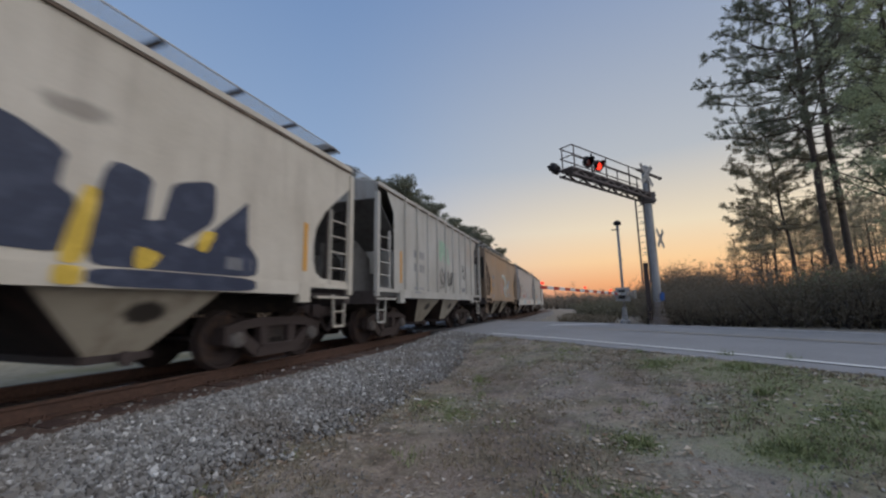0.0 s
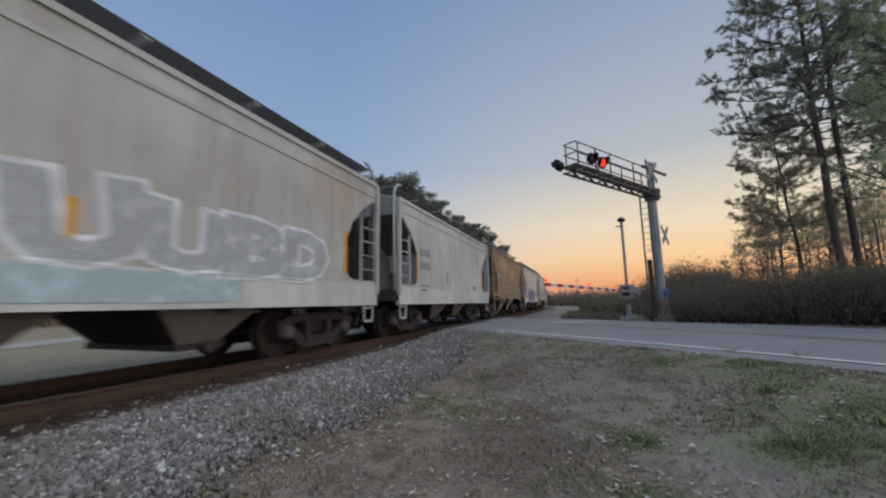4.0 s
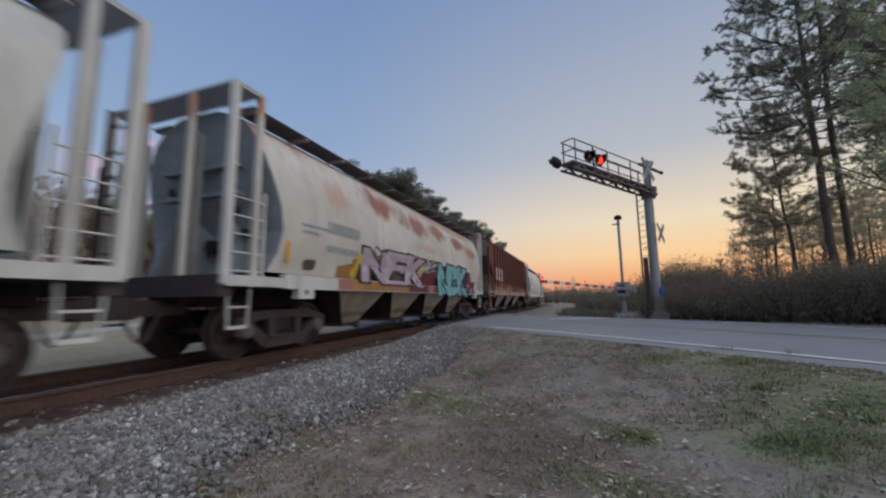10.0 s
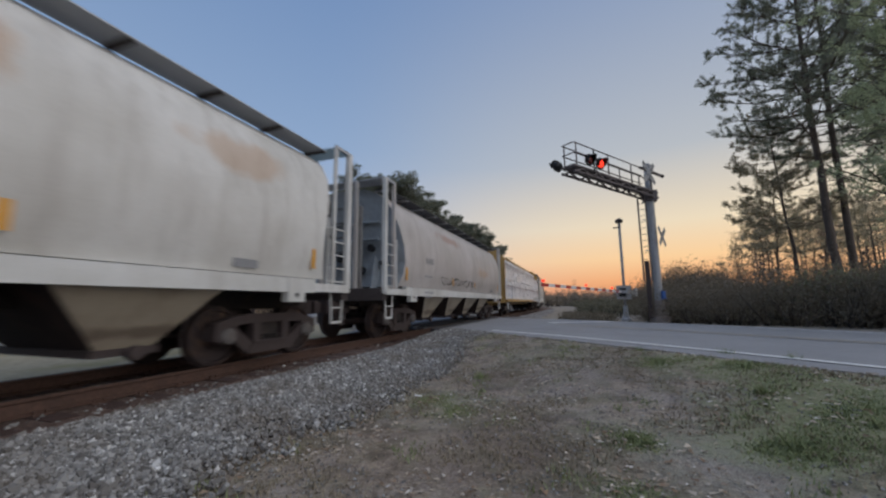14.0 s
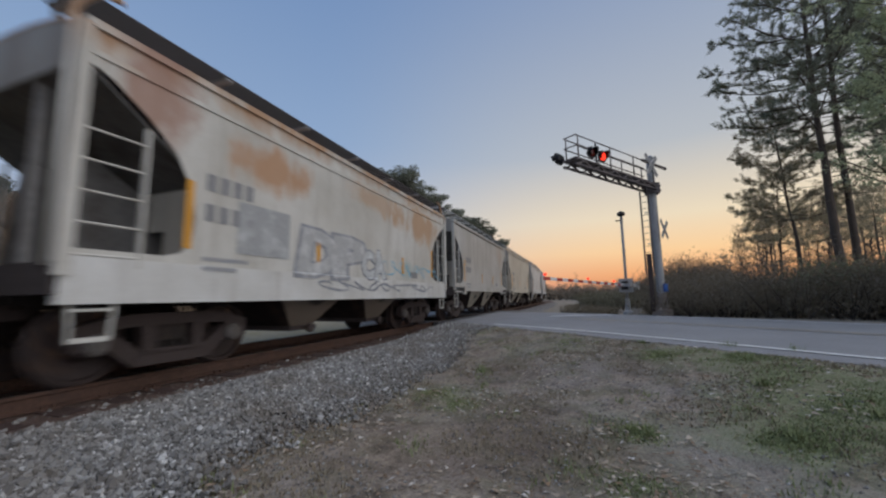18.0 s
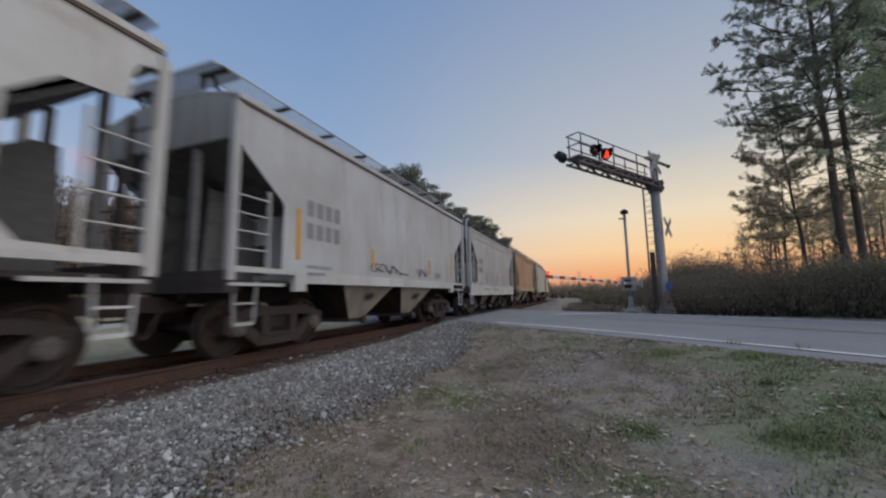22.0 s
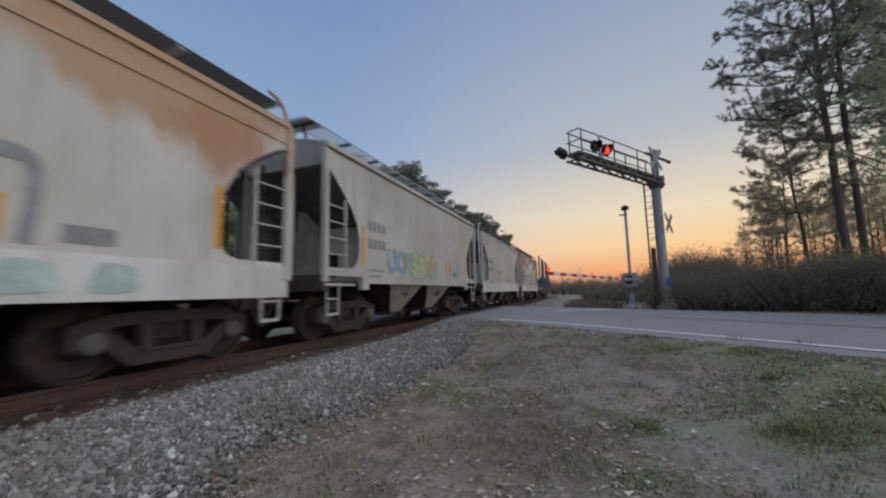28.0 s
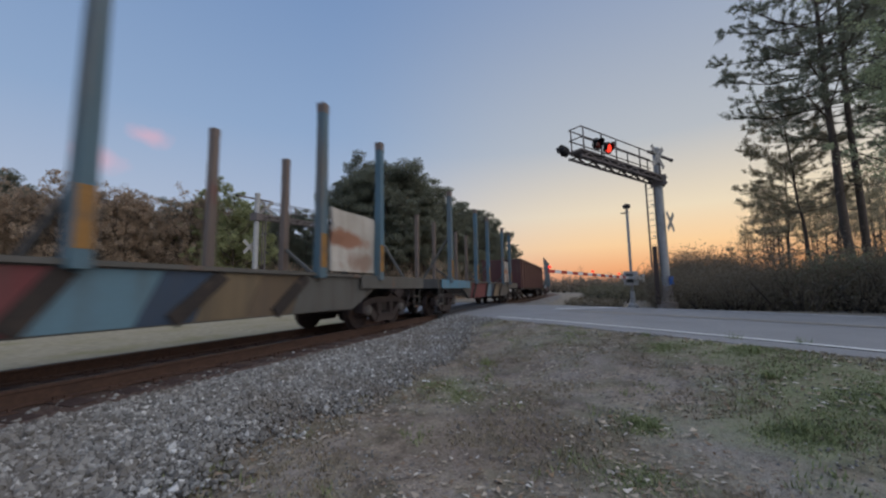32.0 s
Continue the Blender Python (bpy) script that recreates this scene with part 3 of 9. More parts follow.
tagged(obj("gravel_trail", bm, M_TRAIL), "narrow pale gravel trail beyond the railway", "trail", kind="structure")


def build_rails():
    prof = [(-0.07, -0.185), (0.07, -0.185), (0.07, -0.17), (0.012, -0.15), (0.012, -0.045), (0.037, -0.035), (0.037, -0.006), (0.03, 0.0), (-0.03, 0.0), (-0.037, -0.006), (-0.037, -0.035), (-0.012, -0.045), (-0.012, -0.15), (-0.07, -0.17)]
    ss, s = [], -60.0
    while s < 330:
        ss.append(s)
        s += 20 if s < S0 - 20 else 4
    for off in (-0.755, 0.755):
        bm, top = bmesh.new(), bmesh.new()
        prev = pt = None
        for s in ss:
            x, y, a = rail_at(s)
            ring = [bm.verts.new((x + (off + o) * math.cos(a), y + (off + o) * math.sin(a), z)) for o, z in prof]
            tr = [top.verts.new((x + (off + o) * math.cos(a), y + (off + o) * math.sin(a), 0.0015)) for o in (-0.026, 0.026)]
            if prev:
                for i in range(len(prof)):
                    bm.faces.new((prev[i], prev[(i + 1) % len(prof)], ring[(i + 1) % len(prof)], ring[i]))
                top.faces.new((pt[0], pt[1], tr[1], tr[0]))
            prev, pt = ring, tr
        r = tagged(obj("rail", bm, M_RAILSIDE), "rust-brown steel rail with a polished running face", "rail", group="rails of the track", kind="structure")
        obj("running_face", top, M_RAILTOP, r, "polished steel running face")


build_rails()


def tie_mesh(bm):
    box(bm, -1.3, 1.3, -0.115, 0.115, -0.36, -0.188)


def plate_mesh(bm):
    for o in (-0.755, 0.755):
        box(bm, o - 0.17, o + 0.17, -0.09, 0.09, -0.190, -0.178)
        for d in (-0.10, 0.10):
            for e in (-0.05, 0.05):
                box(bm, o + d - 0.014, o + d + 0.014, e - 0.012, e + 0.012, -0.18, -0.145)


rnd = random.Random(11)
for i in range(150):
    s = -8 + i * 0.5
    x, y, a = rail_at(s)
    if road_uv(x + 0.8, y)[1] > NEAR_EDGE - 0.4 and road_uv(x - 0.8, y)[1] < FAR_EDGE + 0.4:
        continue
    t = obj("sleeper", shared("sleeper", tie_mesh, 0.012), M_TIE)
    t.matrix_world = pose(x + rnd.uniform(-0.05, 0.05), y + rnd.uniform(-0.03, 0.03), rnd.uniform(-0.01, 0.006), 0, 0, math.degrees(a) + rnd.uniform(-1, 1))
    tagged(t, "dark weathered wooden sleeper under the rails", "sleeper", group="sleepers of the track", kind="structure")
    obj("tie_plate", shared("tie_plate", plate_mesh), M_RAILSIDE, t)

# panels between and beside the rails on the crossing
M_PANEL = plain("crossing_panel", (0.075, 0.075, 0.08), 0.8, 0.0, 0.3, 8, 0.3, (0.11, 0.10, 0.095))
for o0, o1 in ((-1.35, -0.84), (-0.66, 0.0), (0.0, 0.66), (0.84, 1.35)):
    bm = bmesh.new()
    y0 = ROAD_P.y + (XC + (o0 + o1) / 2 - ROAD_P.x) * ROAD_D.y / ROAD_D.x
    box(bm, XC + o0 + 0.006, XC + o1 - 0.006, y0 - 0.9, y0 + 10.6, -0.15, -0.004)
    tagged(obj("crossing_panel", to_mesh("crossing_panel", bm, 0.008), M_PANEL), "dark rubber panel between the rails of the crossing", "crossing panel", group="panels of the crossing", kind="structure")


# ---------------------------------------------------------------- litter, grass and pebbles on the ground
def scatter_tris(name, label, cat, mat, count, seed, pick, size, up=0.15, tall=0.0):
    """Small leaves lying on the ground, or with tall > 0 blades of grass standing in tufts."""
    rnd = random.Random(seed)
    vs, fs = [], []
    for _ in range(count):
        x, y = pick(rnd)
        z = ground_z(x, y)
        if tall:
            for _b in range(7):
                a, h = rnd.random() * 6.3, tall * rnd.uniform(0.4, 1.1)
                bx, by = x + rnd.gauss(0, size), y + rnd.gauss(0, size)
                dx, dy, w = math.cos(a), math.sin(a), 0.0035 + 0.004 * rnd.random()
                k = len(vs)
                vs += [(bx - dy * w, by + dx * w, z), (bx + dy * w, by - dx * w, z), (bx + dx * h * 0.6, by + dy * h * 0.6, z + h)]
                fs.append((k, k + 1, k + 2))
        else:
            a, s = rnd.random() * 6.3, size * rnd.uniform(0.5, 1.5)
            k = len(vs)
            for j in range(3):
                b = a + j * 2.1 + rnd.uniform(-0.4, 0.4)
                vs.append((x + math.cos(b) * s * (1.6 if j == 0 else 0.6), y + math.sin(b) * s * (1.6 if j == 0 else 0.6), z + 0.008 + rnd.random() * s * up * 4))
            fs.append((k, k + 1, k + 2))
    me = bpy.data.meshes.new(name)
    me.from_pydata(vs, [], fs)
    me.materials.append(None)
    return tagged(obj(name, me, mat), label, cat, kind="stuff")


def leafy_colours(name, *cols):
    m, nt, b = nodes_of(name)
    geo = nt.nodes.new("ShaderNodeNewGeometry")
    cr = nt.nodes.new("ShaderNodeValToRGB")
    el = cr.color_ramp.elements
    while len(el) < len(cols):
        el.new(0.5)
    for i, (e, c) in enumerate(zip(el, cols)):
        e.position, e.color = i / (len(cols) - 1), (*c, 1)
    nt.links.new(geo.outputs["Random Per Island"], cr.inputs[0])
    nt.links.new(cr.outputs[0], b.inputs["Base Color"])
    b.inputs["Roughness"].default_value = 0.85
    return m


def field(rnd):
    """A spot on the open ground between the camera, the ballast and the road, denser nearby."""
    while True:
        y = 1.2 + 11.5 * rnd.random() ** 1.4 if rnd.random() < 0.88 else rnd.uniform(-5, 1.4)
        x = rnd.uniform(-4.2, 7.5)
        if track_off(x, y) > 2.6 and road_uv(x, y)[1] < NEAR_EDGE + 0.05:
            return x, y


def patchy(scale, cut, off, lean=0.0, lo=-9.0):
    def pick(rnd):
        for _ in range(200):
            x, y = field(rnd)
            if x > lo and noise.noise((x * scale, y * scale, off)) + lean * x + rnd.uniform(-0.12, 0.12) > cut:
                return x, y
        return x, y
    return pick


M_LITTER = leafy_colours("leaf_litter", (0.06, 0.042, 0.03), (0.14, 0.10, 0.065), (0.26, 0.20, 0.13), (0.34, 0.28, 0.20), (0.10, 0.07, 0.05))
M_LEAF = leafy_colours("curled_leaf", (0.10, 0.065, 0.04), (0.24, 0.16, 0.10), (0.50, 0.43, 0.34), (0.16, 0.11, 0.07), (0.60, 0.56, 0.50))
M_STRAW = leafy_colours("dry_grass", (0.19, 0.155, 0.10), (0.28, 0.235, 0.165), (0.13, 0.105, 0.07))


def greens(rnd):
    while True:
        gx, gy, gr, k = rnd.choice(GREEN_SPOTS)
        x, y = gx + rnd.gauss(0, gr * 0.55), gy + rnd.gauss(0, gr * 0.55)
        if rnd.random() < k and noise.noise((x * 1.8, y * 1.8, 9)) > -0.12 and road_uv(x, y)[1] < NEAR_EDGE:
            return x, y


M_BLADE = leafy_colours("green_grass", (0.15, 0.18, 0.08), (0.20, 0.235, 0.10), (0.26, 0.28, 0.14))
scatter_tris("leaf_litter", "brown dead leaves and twigs strewn over the ground", "leaf litter", M_LITTER, 30000, 3, field, 0.013)
scatter_tris("curled_leaves", "larger curled brown and pale dead leaves on the ground", "leaf litter", M_LEAF, 8500, 13, patchy(0.9, -0.05, 21), 0.026, up=0.2)
scatter_tris("dry_grass", "short straw-coloured grass in patches", "grass", M_STRAW, 5200, 4, patchy(0.9, 0.06, 2), 0.035, tall=0.045)
scatter_tris("green_grass", "low green grass in patches beside the road", "grass", M_BLADE, 3600, 6, greens, 0.055, tall=0.026)
scatter_tris("weeds", "small green weeds on the bare ground", "weeds", M_BLADE, 700, 7, patchy(1.6, 0.30, 5), 0.04, tall=0.07)


def pebbles():
    rnd = random.Random(12)
    vs, fs = [], []
    pick = patchy(0.8, 0.0, 14)
    for _ in range(6500):
        x, y = pick(rnd)
        r = rnd.uniform(0.006, 0.017)
        z, k = ground_z(x, y) + r * 0.3, len(vs)
        for d in ((0, 0, 1), (1, 0, 0), (0, 1, 0), (-1, 0, 0), (0, -1, 0), (0, 0, -1)):
            vs.append((x + d[0] * r * rnd.uniform(0.7, 1.4), y + d[1] * r * rnd.uniform(0.7, 1.4), z + d[2] * r * 0.8))
        fs += [tuple(k + i for i in f) for f in ((0, 1, 2), (0, 2, 3), (0, 3, 4), (0, 4, 1), (5, 2, 1), (5, 3, 2), (5, 4, 3), (5, 1, 4))]
    me = bpy.data.meshes.new("pebbles")
    me.from_pydata(vs, [], fs)
    me.materials.append(None)
    return tagged(obj("pebbles", me, M_STONE), "small pale pebbles scattered on the dirt", "pebbles", kind="stuff")


pebbles()


def weed_tuft(x, y, h, seed):
    rnd = random.Random(seed)
    vs, fs = [], []
    for _ in range(90):
        a, l = rnd.random() * 6.3, h * rnd.uniform(0.5, 1.3)
        bx, by = rnd.gauss(0, h * 0.3), rnd.gauss(0, h * 0.3)
        k = len(vs)
        w = 0.006
        vs += [(bx - math.sin(a) * w, by + math.cos(a) * w, 0), (bx + math.sin(a) * w, by - math.cos(a) * w, 0), (bx + math.cos(a) * l * 0.5, by + math.sin(a) * l * 0.5, l * rnd.uniform(0.5, 1))]
        fs.append((k, k + 1, k + 2))
    me = bpy.data.meshes.new("tuft")
    me.from_pydata(vs, [], fs)
    me.materials.append(None)
    o = obj("weed_tuft", me, M_BLADE)
    o.location = (x, y, ground_z(x, y) - 0.005)
    tagged(o, "dark green weed tuft beside the road", "weed", group="weed tufts by the road")


for i, (x, y, h) in enumerate(((2.32, 8.0, 0.20), (3.07, 7.6, 0.18), (2.13, 6.6, 0.13), (1.91, 5.53, 0.13), (1.0, 8.2, 0.09), (-1.77, 6.8, 0.17), (0.38, 4.35, 0.09), (0.53, 4.25, 0.09), (1.64, 4.23, 0.13), (3.0, 5.2, 0.12), (2.4, 4.6, 0.10))):
    weed_tuft(x, y, h, 80 + i)
bm = bmesh.new()
box(bm, -0.06, 0.06, -0.02, 0.02, 0, 0.012)
o = obj("litter_scrap", to_mesh("litter_scrap", bm, 0.004), M_WHITE)
o.matrix_world = pose(-2.45, 5.62, ground_z(-2.45, 5.62) + 0.012, 4, 6, 20)
tagged(o, "small white scrap lying on the dirt", "litter")


# ---------------------------------------------------------------- trees
def leaf_mat(name, a, b_, rough=0.75):
    m, nt, b = nodes_of(name)
    geo, oi = nt.nodes.new("ShaderNodeNewGeometry"), nt.nodes.new("ShaderNodeObjectInfo")
    c = mixc(nt, geo.outputs["Random Per Island"], a, b_)
    c = mixc(nt, times(nt, oi.outputs["Random"], 0.35), c, tuple(x * 0.6 for x in a))
    nt.links.new(c, b.inputs["Base Color"])
    b.inputs["Roughness"].default_value = rough
    tl = nt.nodes.new("ShaderNodeBsdfTranslucent")
    nt.links.new(c, tl.inputs["Color"])
    mx = nt.nodes.new("ShaderNodeAddShader")
    nt.links.new(b.outputs[0], mx.inputs[0])
    nt.links.new(tl.outputs[0], mx.inputs[1])
    nt.links.new(mx.outputs[0], nt.nodes["Material Output"].inputs["Surface"])
    return m


M_BARK = plain("pine_bark", (0.13, 0.10, 0.08), 0.9, 0.0, 0.5, 3, 0.8, (0.085, 0.066, 0.052))
M_TWIG = plain("twig_bark", (0.10, 0.075, 0.055), 0.9, 0.0, 0.4, 3, 0.3)
M_NEEDLE = leaf_mat("pine_needles", (0.095, 0.105, 0.08), (0.18, 0.19, 0.13))
M_OLIVE = leaf_mat("olive_needles", (0.135, 0.118, 0.078), (0.24, 0.21, 0.13))
M_YOUNG = leaf_mat("young_leaves", (0.125, 0.135, 0.06), (0.22, 0.225, 0.11))
M_DEEP = leaf_mat("dark_needles", (0.062, 0.068, 0.05), (0.125, 0.13, 0.088))
M_BUD = leaf_mat("brown_buds", (0.165, 0.125, 0.088), (0.275, 0.205, 0.145))


def cards(rnd, spots, size, flat=0.5, long=1.6):
    """Small leaf triangles that fill flattened clumps of (x, y, z, reach, count)."""
    g = np.random.default_rng(rnd.randrange(1 << 30))
    sp = np.array([q[:4] for q in spots], dtype=float)
    sp = np.repeat(sp, [q[4] for q in spots], axis=0)
    n = len(sp)

    def unit():
        d = g.normal(size=(n, 3))
        return d / np.linalg.norm(d, axis=1)[:, None]
    p = sp[:, :3] + unit() * np.array((1, 1, flat)) * (sp[:, 3] * g.random(n) ** 0.42)[:, None]
    a = unit() * np.array((1, 1, 0.75))
    b = np.cross(a, unit())
    b /= np.linalg.norm(b, axis=1)[:, None]
    s = (size * g.uniform(0.6, 1.4, n))[:, None]
    vs = np.empty((n, 3, 3))
    vs[:, 0] = p - a * s * long * 0.5 - b * s * 0.3
    vs[:, 1] = p + a * s * long * 0.5
    vs[:, 2] = p - a * s * long * 0.3 + b * s * 0.45
    me = bpy.data.meshes.new("leaves")
    me.vertices.add(n * 3)
    me.vertices.foreach_set("co", vs.ravel())
    me.loops.add(n * 3)
    me.loops.foreach_set("vertex_index", np.arange(n * 3))
    me.polygons.add(n)
    me.polygons.foreach_set("loop_start", np.arange(0, n * 3, 3))
    me.update(calc_edges=True)
    me.materials.append(None)
    return me


def make_tree(kind, seed, h, base, spread, limbs, per, size, r0, leaf, lean=0.0, full=False):
    """A tree at the origin: a bent tapered trunk with limbs, and a crown of strewn leaves."""
    rnd = random.Random(seed)
    root = new("pine_tree" if kind == "pine" else "tree")
    bm = bmesh.new()
    pts = [Vector((0, 0, -0.3))]
    n = 9
    for i in range(1, n + 1):
        k = i / n
        pts.append(Vector((lean * k * k * h + rnd.gauss(0, 0.02) * h * 0.3, rnd.gauss(0, 0.02) * h * 0.3, k * h * 0.97)))
    rad = [r0 * (1 - 0.86 * (i / n)) for i in range(n + 1)]
    rad[0] *= 1.25
    for i in range(n):
        rod(bm, pts[i], pts[i + 1], rad[i], rad[i + 1], 8, False)

    def trunk(k):
        f = max(0, min(n - 1e-6, k * n))
        i = int(f)
        return pts[i].lerp(pts[i + 1], f - i), rad[i] + (rad[i + 1] - rad[i]) * (f - i)
    spots = []
    for j in range(limbs):
        k = base + (1 - base) * (j + rnd.random()) / limbs
        p, r = trunk(k)
        rel = (k - base) / (1 - base)
        if kind == "pine":
            ln = spread * (1.0 - 0.60 * rel) * (0.75 + 0.25 * min(1, rel * 6)) * rnd.uniform(0.45, 1.1)
            if full:
                ln = spread * (0.5 + 0.5 * math.sin(math.pi * min(1, 0.30 + 0.62 * rel))) * rnd.uniform(0.6, 1.1)
            rise = rnd.uniform(-0.10, 0.22) + 0.45 * rel
        else:
            ln = spread * rnd.uniform(0.5, 1.0) * (1 - 0.5 * rel)
            rise = rnd.uniform(0.35, 1.0)
        az = rnd.random() * 2 * math.pi
        d = Vector((math.cos(az), math.sin(az), rise)).normalized()
        mid = p + d * ln * 0.55 + Vector((0, 0, -0.04 * ln))
        tip = mid + (d + Vector((rnd.gauss(0, 0.2), rnd.gauss(0, 0.2), 0.15))).normalized() * ln * 0.45
        lr = max(0.012, min(r * 0.45, 0.018 * ln))
        rod(bm, p, mid, lr, lr * 0.6, 5, False)
        rod(bm, mid, tip, lr * 0.6, lr * 0.2, 5, False)
        subs = 2 + int(ln * 1.4)
        for s in range(subs):
            f = rnd.uniform(0.35, 1.05)
            o = (p.lerp(mid, f / 0.55) if f < 0.55 else mid.lerp(tip, (f - 0.55) / 0.45))
            e = o + Vector((rnd.gauss(0, 1), rnd.gauss(0, 1), rnd.gauss(0.25, 0.35))) * 0.28 * ln ** 0.5
            rod(bm, o, e, lr * 0.3, lr * 0.12, 4, False)
            if per and kind == "pine":
                if f > 0.42:
                    r_ = (0.50 if not full else 0.62) * rnd.uniform(0.6, 1.35)
                    spots.append((e.x, e.y, e.z + 0.1, r_, int(per * r_ * r_ * 4)))
            elif per:
                spots.append((*e, 0.30 * rnd.uniform(0.6, 1.4) * (ln / 2.5) ** 0.3, per))
    obj("trunk", bm, M_BARK if kind == "pine" else M_TWIG, root)
    if per:
        obj("crown", cards(rnd, spots, size, 0.5 if kind == "pine" else 0.9), leaf, root)
    return root


def plant(src, x, y, turn=0.0, size=1.0, label="", cat="tree", group="", sink=0.0):
    t = copy_thing(src, pose(x, y, ground_z(x, y) - sink, 0, 0, turn))
    t.scale = (size, size, size)
    return tagged(t, label, cat, group)


def needle_tufts(rnd, tips, per, length, width):
    """Tufts of thin needles that fan out round each twig end (place, direction)."""
    g = np.random.default_rng(rnd.randrange(1 << 30))
    n = len(tips) * per
    p = np.repeat(np.array([q[0] for q in tips], dtype=float), per, axis=0)
    d = np.repeat(np.array([q[1] for q in tips], dtype=float), per, axis=0)

    def unit():
        u = g.normal(size=(n, 3))
        return u / np.linalg.norm(u, axis=1)[:, None]
    p = p + d * (length * g.uniform(-0.9, 0.1, n))[:, None] + unit() * 0.03
    a = d * 0.35 + unit() + np.array((0, 0, 0.12))
    a /= np.linalg.norm(a, axis=1)[:, None]
    w = np.cross(a, unit())
    w /= np.linalg.norm(w, axis=1)[:, None]
    ln = (length * g.uniform(0.65, 1.2, n))[:, None]
    vs = np.empty((n, 3, 3))
    vs[:, 0], vs[:, 1], vs[:, 2] = p - w * width, p + w * width, p + a * ln
    me = bpy.data.meshes.new("needles")
    me.vertices.add(n * 3)
    me.vertices.foreach_set("co", vs.ravel())
    me.loops.add(n * 3)
    me.loops.foreach_set("vertex_index", np.arange(n * 3))
    me.polygons.add(n)
    me.polygons.foreach_set("loop_start", np.arange(0, n * 3, 3))
    me.update(calc_edges=True)
    me.materials.append(None)
    return me


def make_pine(seed, h, base, reach, whorl, r0, per=22, needle=0.21, width=0.011, lean=0.0, tip=0.25, leaf=None, twigs=3.0, dead=5, even=0.55):
    """A tall pine: whorls of level limbs with flat sprays of twigs, a tuft of needles at each twig's end."""
    rnd = random.Random(seed)
    root = new("pine_tree")
    bm = bmesh.new()
    n = 12
    pts, bx, by = [Vector((0, 0, -0.4))], 0.0, 0.0
    for i in range(1, n + 1):
        bx, by = bx + rnd.gauss(0, 0.006) * h, by + rnd.gauss(0, 0.006) * h
        k = i / n
        pts.append(Vector((lean * k * h + bx * 0.5, by * 0.5, k * h)))
    rad = [r0 * (1 - 0.9 * (i / n) ** 1.15) for i in range(n + 1)]
    rad[0] *= 1.3
    for i in range(n):
        rod(bm, pts[i], pts[i + 1], rad[i], rad[i + 1], 9, False)

    def trunk(k):
        f = max(0, min(n - 1e-6, k * n))
        i = int(f)
        return pts[i].lerp(pts[i + 1], f - i), rad[i] + (rad[i + 1] - rad[i]) * (f - i)
    tips = []
    z = base * h
    az = rnd.random() * 6.3
    while z < h * 0.985:
        rel = (z / h - base) / (1 - base)
        for j in range(rnd.choice((3, 4, 4, 5))):
            az += 2.4 + rnd.gauss(0, 0.25)
            p, r = trunk(min(0.99, (z + rnd.uniform(-0.3, 0.3) * whorl) / h))
            ln = reach * (tip + (1 - tip) * (1 - rel ** 1.6)) * (0.7 + 0.3 * min(1, rel * 5)) * rnd.uniform(even, 0.95)
            d = Vector((math.cos(az), math.sin(az), rnd.uniform(-0.06, 0.16) + 0.55 * rel)).normalized()
            side = d.cross(Vector((0, 0, 1))).normalized()
            mid = p + d * ln * 0.5 - Vector((0, 0, 0.03 * ln))
            end = mid + (d + side * rnd.gauss(0, 0.15) + Vector((0, 0, 0.18))).normalized() * ln * 0.5
            lr = max(0.012, min(r * 0.5, 0.011 * ln))
            rod(bm, p, mid, lr, lr * 0.65, 5, False)
            rod(bm, mid, end, lr * 0.65, lr * 0.25, 5, False)
            tips.append((end, (end - mid).normalized()))
            for s in range(int(2 + ln * twigs)):
                f = 1 - 0.72 * rnd.random() ** 1.2
                o = p.lerp(mid, f / 0.5) if f < 0.5 else mid.lerp(end, (f - 0.5) / 0.5)
                td = (d * rnd.uniform(0.2, 0.9) + side * rnd.choice((-1, 1)) * rnd.uniform(0.4, 1.0) + Vector((0, 0, rnd.gauss(0.32, 0.42)))).normalized()
                tl = rnd.uniform(0.35, 1.15) * (1.15 - 0.5 * f) * min(1.0, 0.4 + ln * 0.2)
                e = o + td * tl
                rod(bm, o, e, lr * 0.28, lr * 0.14, 4, False)
                tips.append((e, td))
                for q in (0.75, 0.5) if tl > 0.3 else ():
                    sd = (td + side * rnd.gauss(0, 0.7) + Vector((0, 0, rnd.uniform(0, 0.5)))).normalized()
                    tips.append((o.lerp(e, q) + sd * rnd.uniform(0.12, 0.3), sd))
        z += whorl * rnd.uniform(0.6, 1.4)
    for j in range(dead):
        p, r = trunk(base * rnd.uniform(0.55, 1.0))
        a = rnd.random() * 6.3
        d = Vector((math.cos(a), math.sin(a), rnd.uniform(-0.25, 0.2))).normalized()
        q = p + d * reach * rnd.uniform(0.2, 0.55)
        rod(bm, p, q, 0.018, 0.006, 4, False)
    obj("trunk", bm, M_BARK, root)
    obj("crown", needle_tufts(rnd, tips, per, needle, width), leaf or M_NEEDLE, root)
    return root


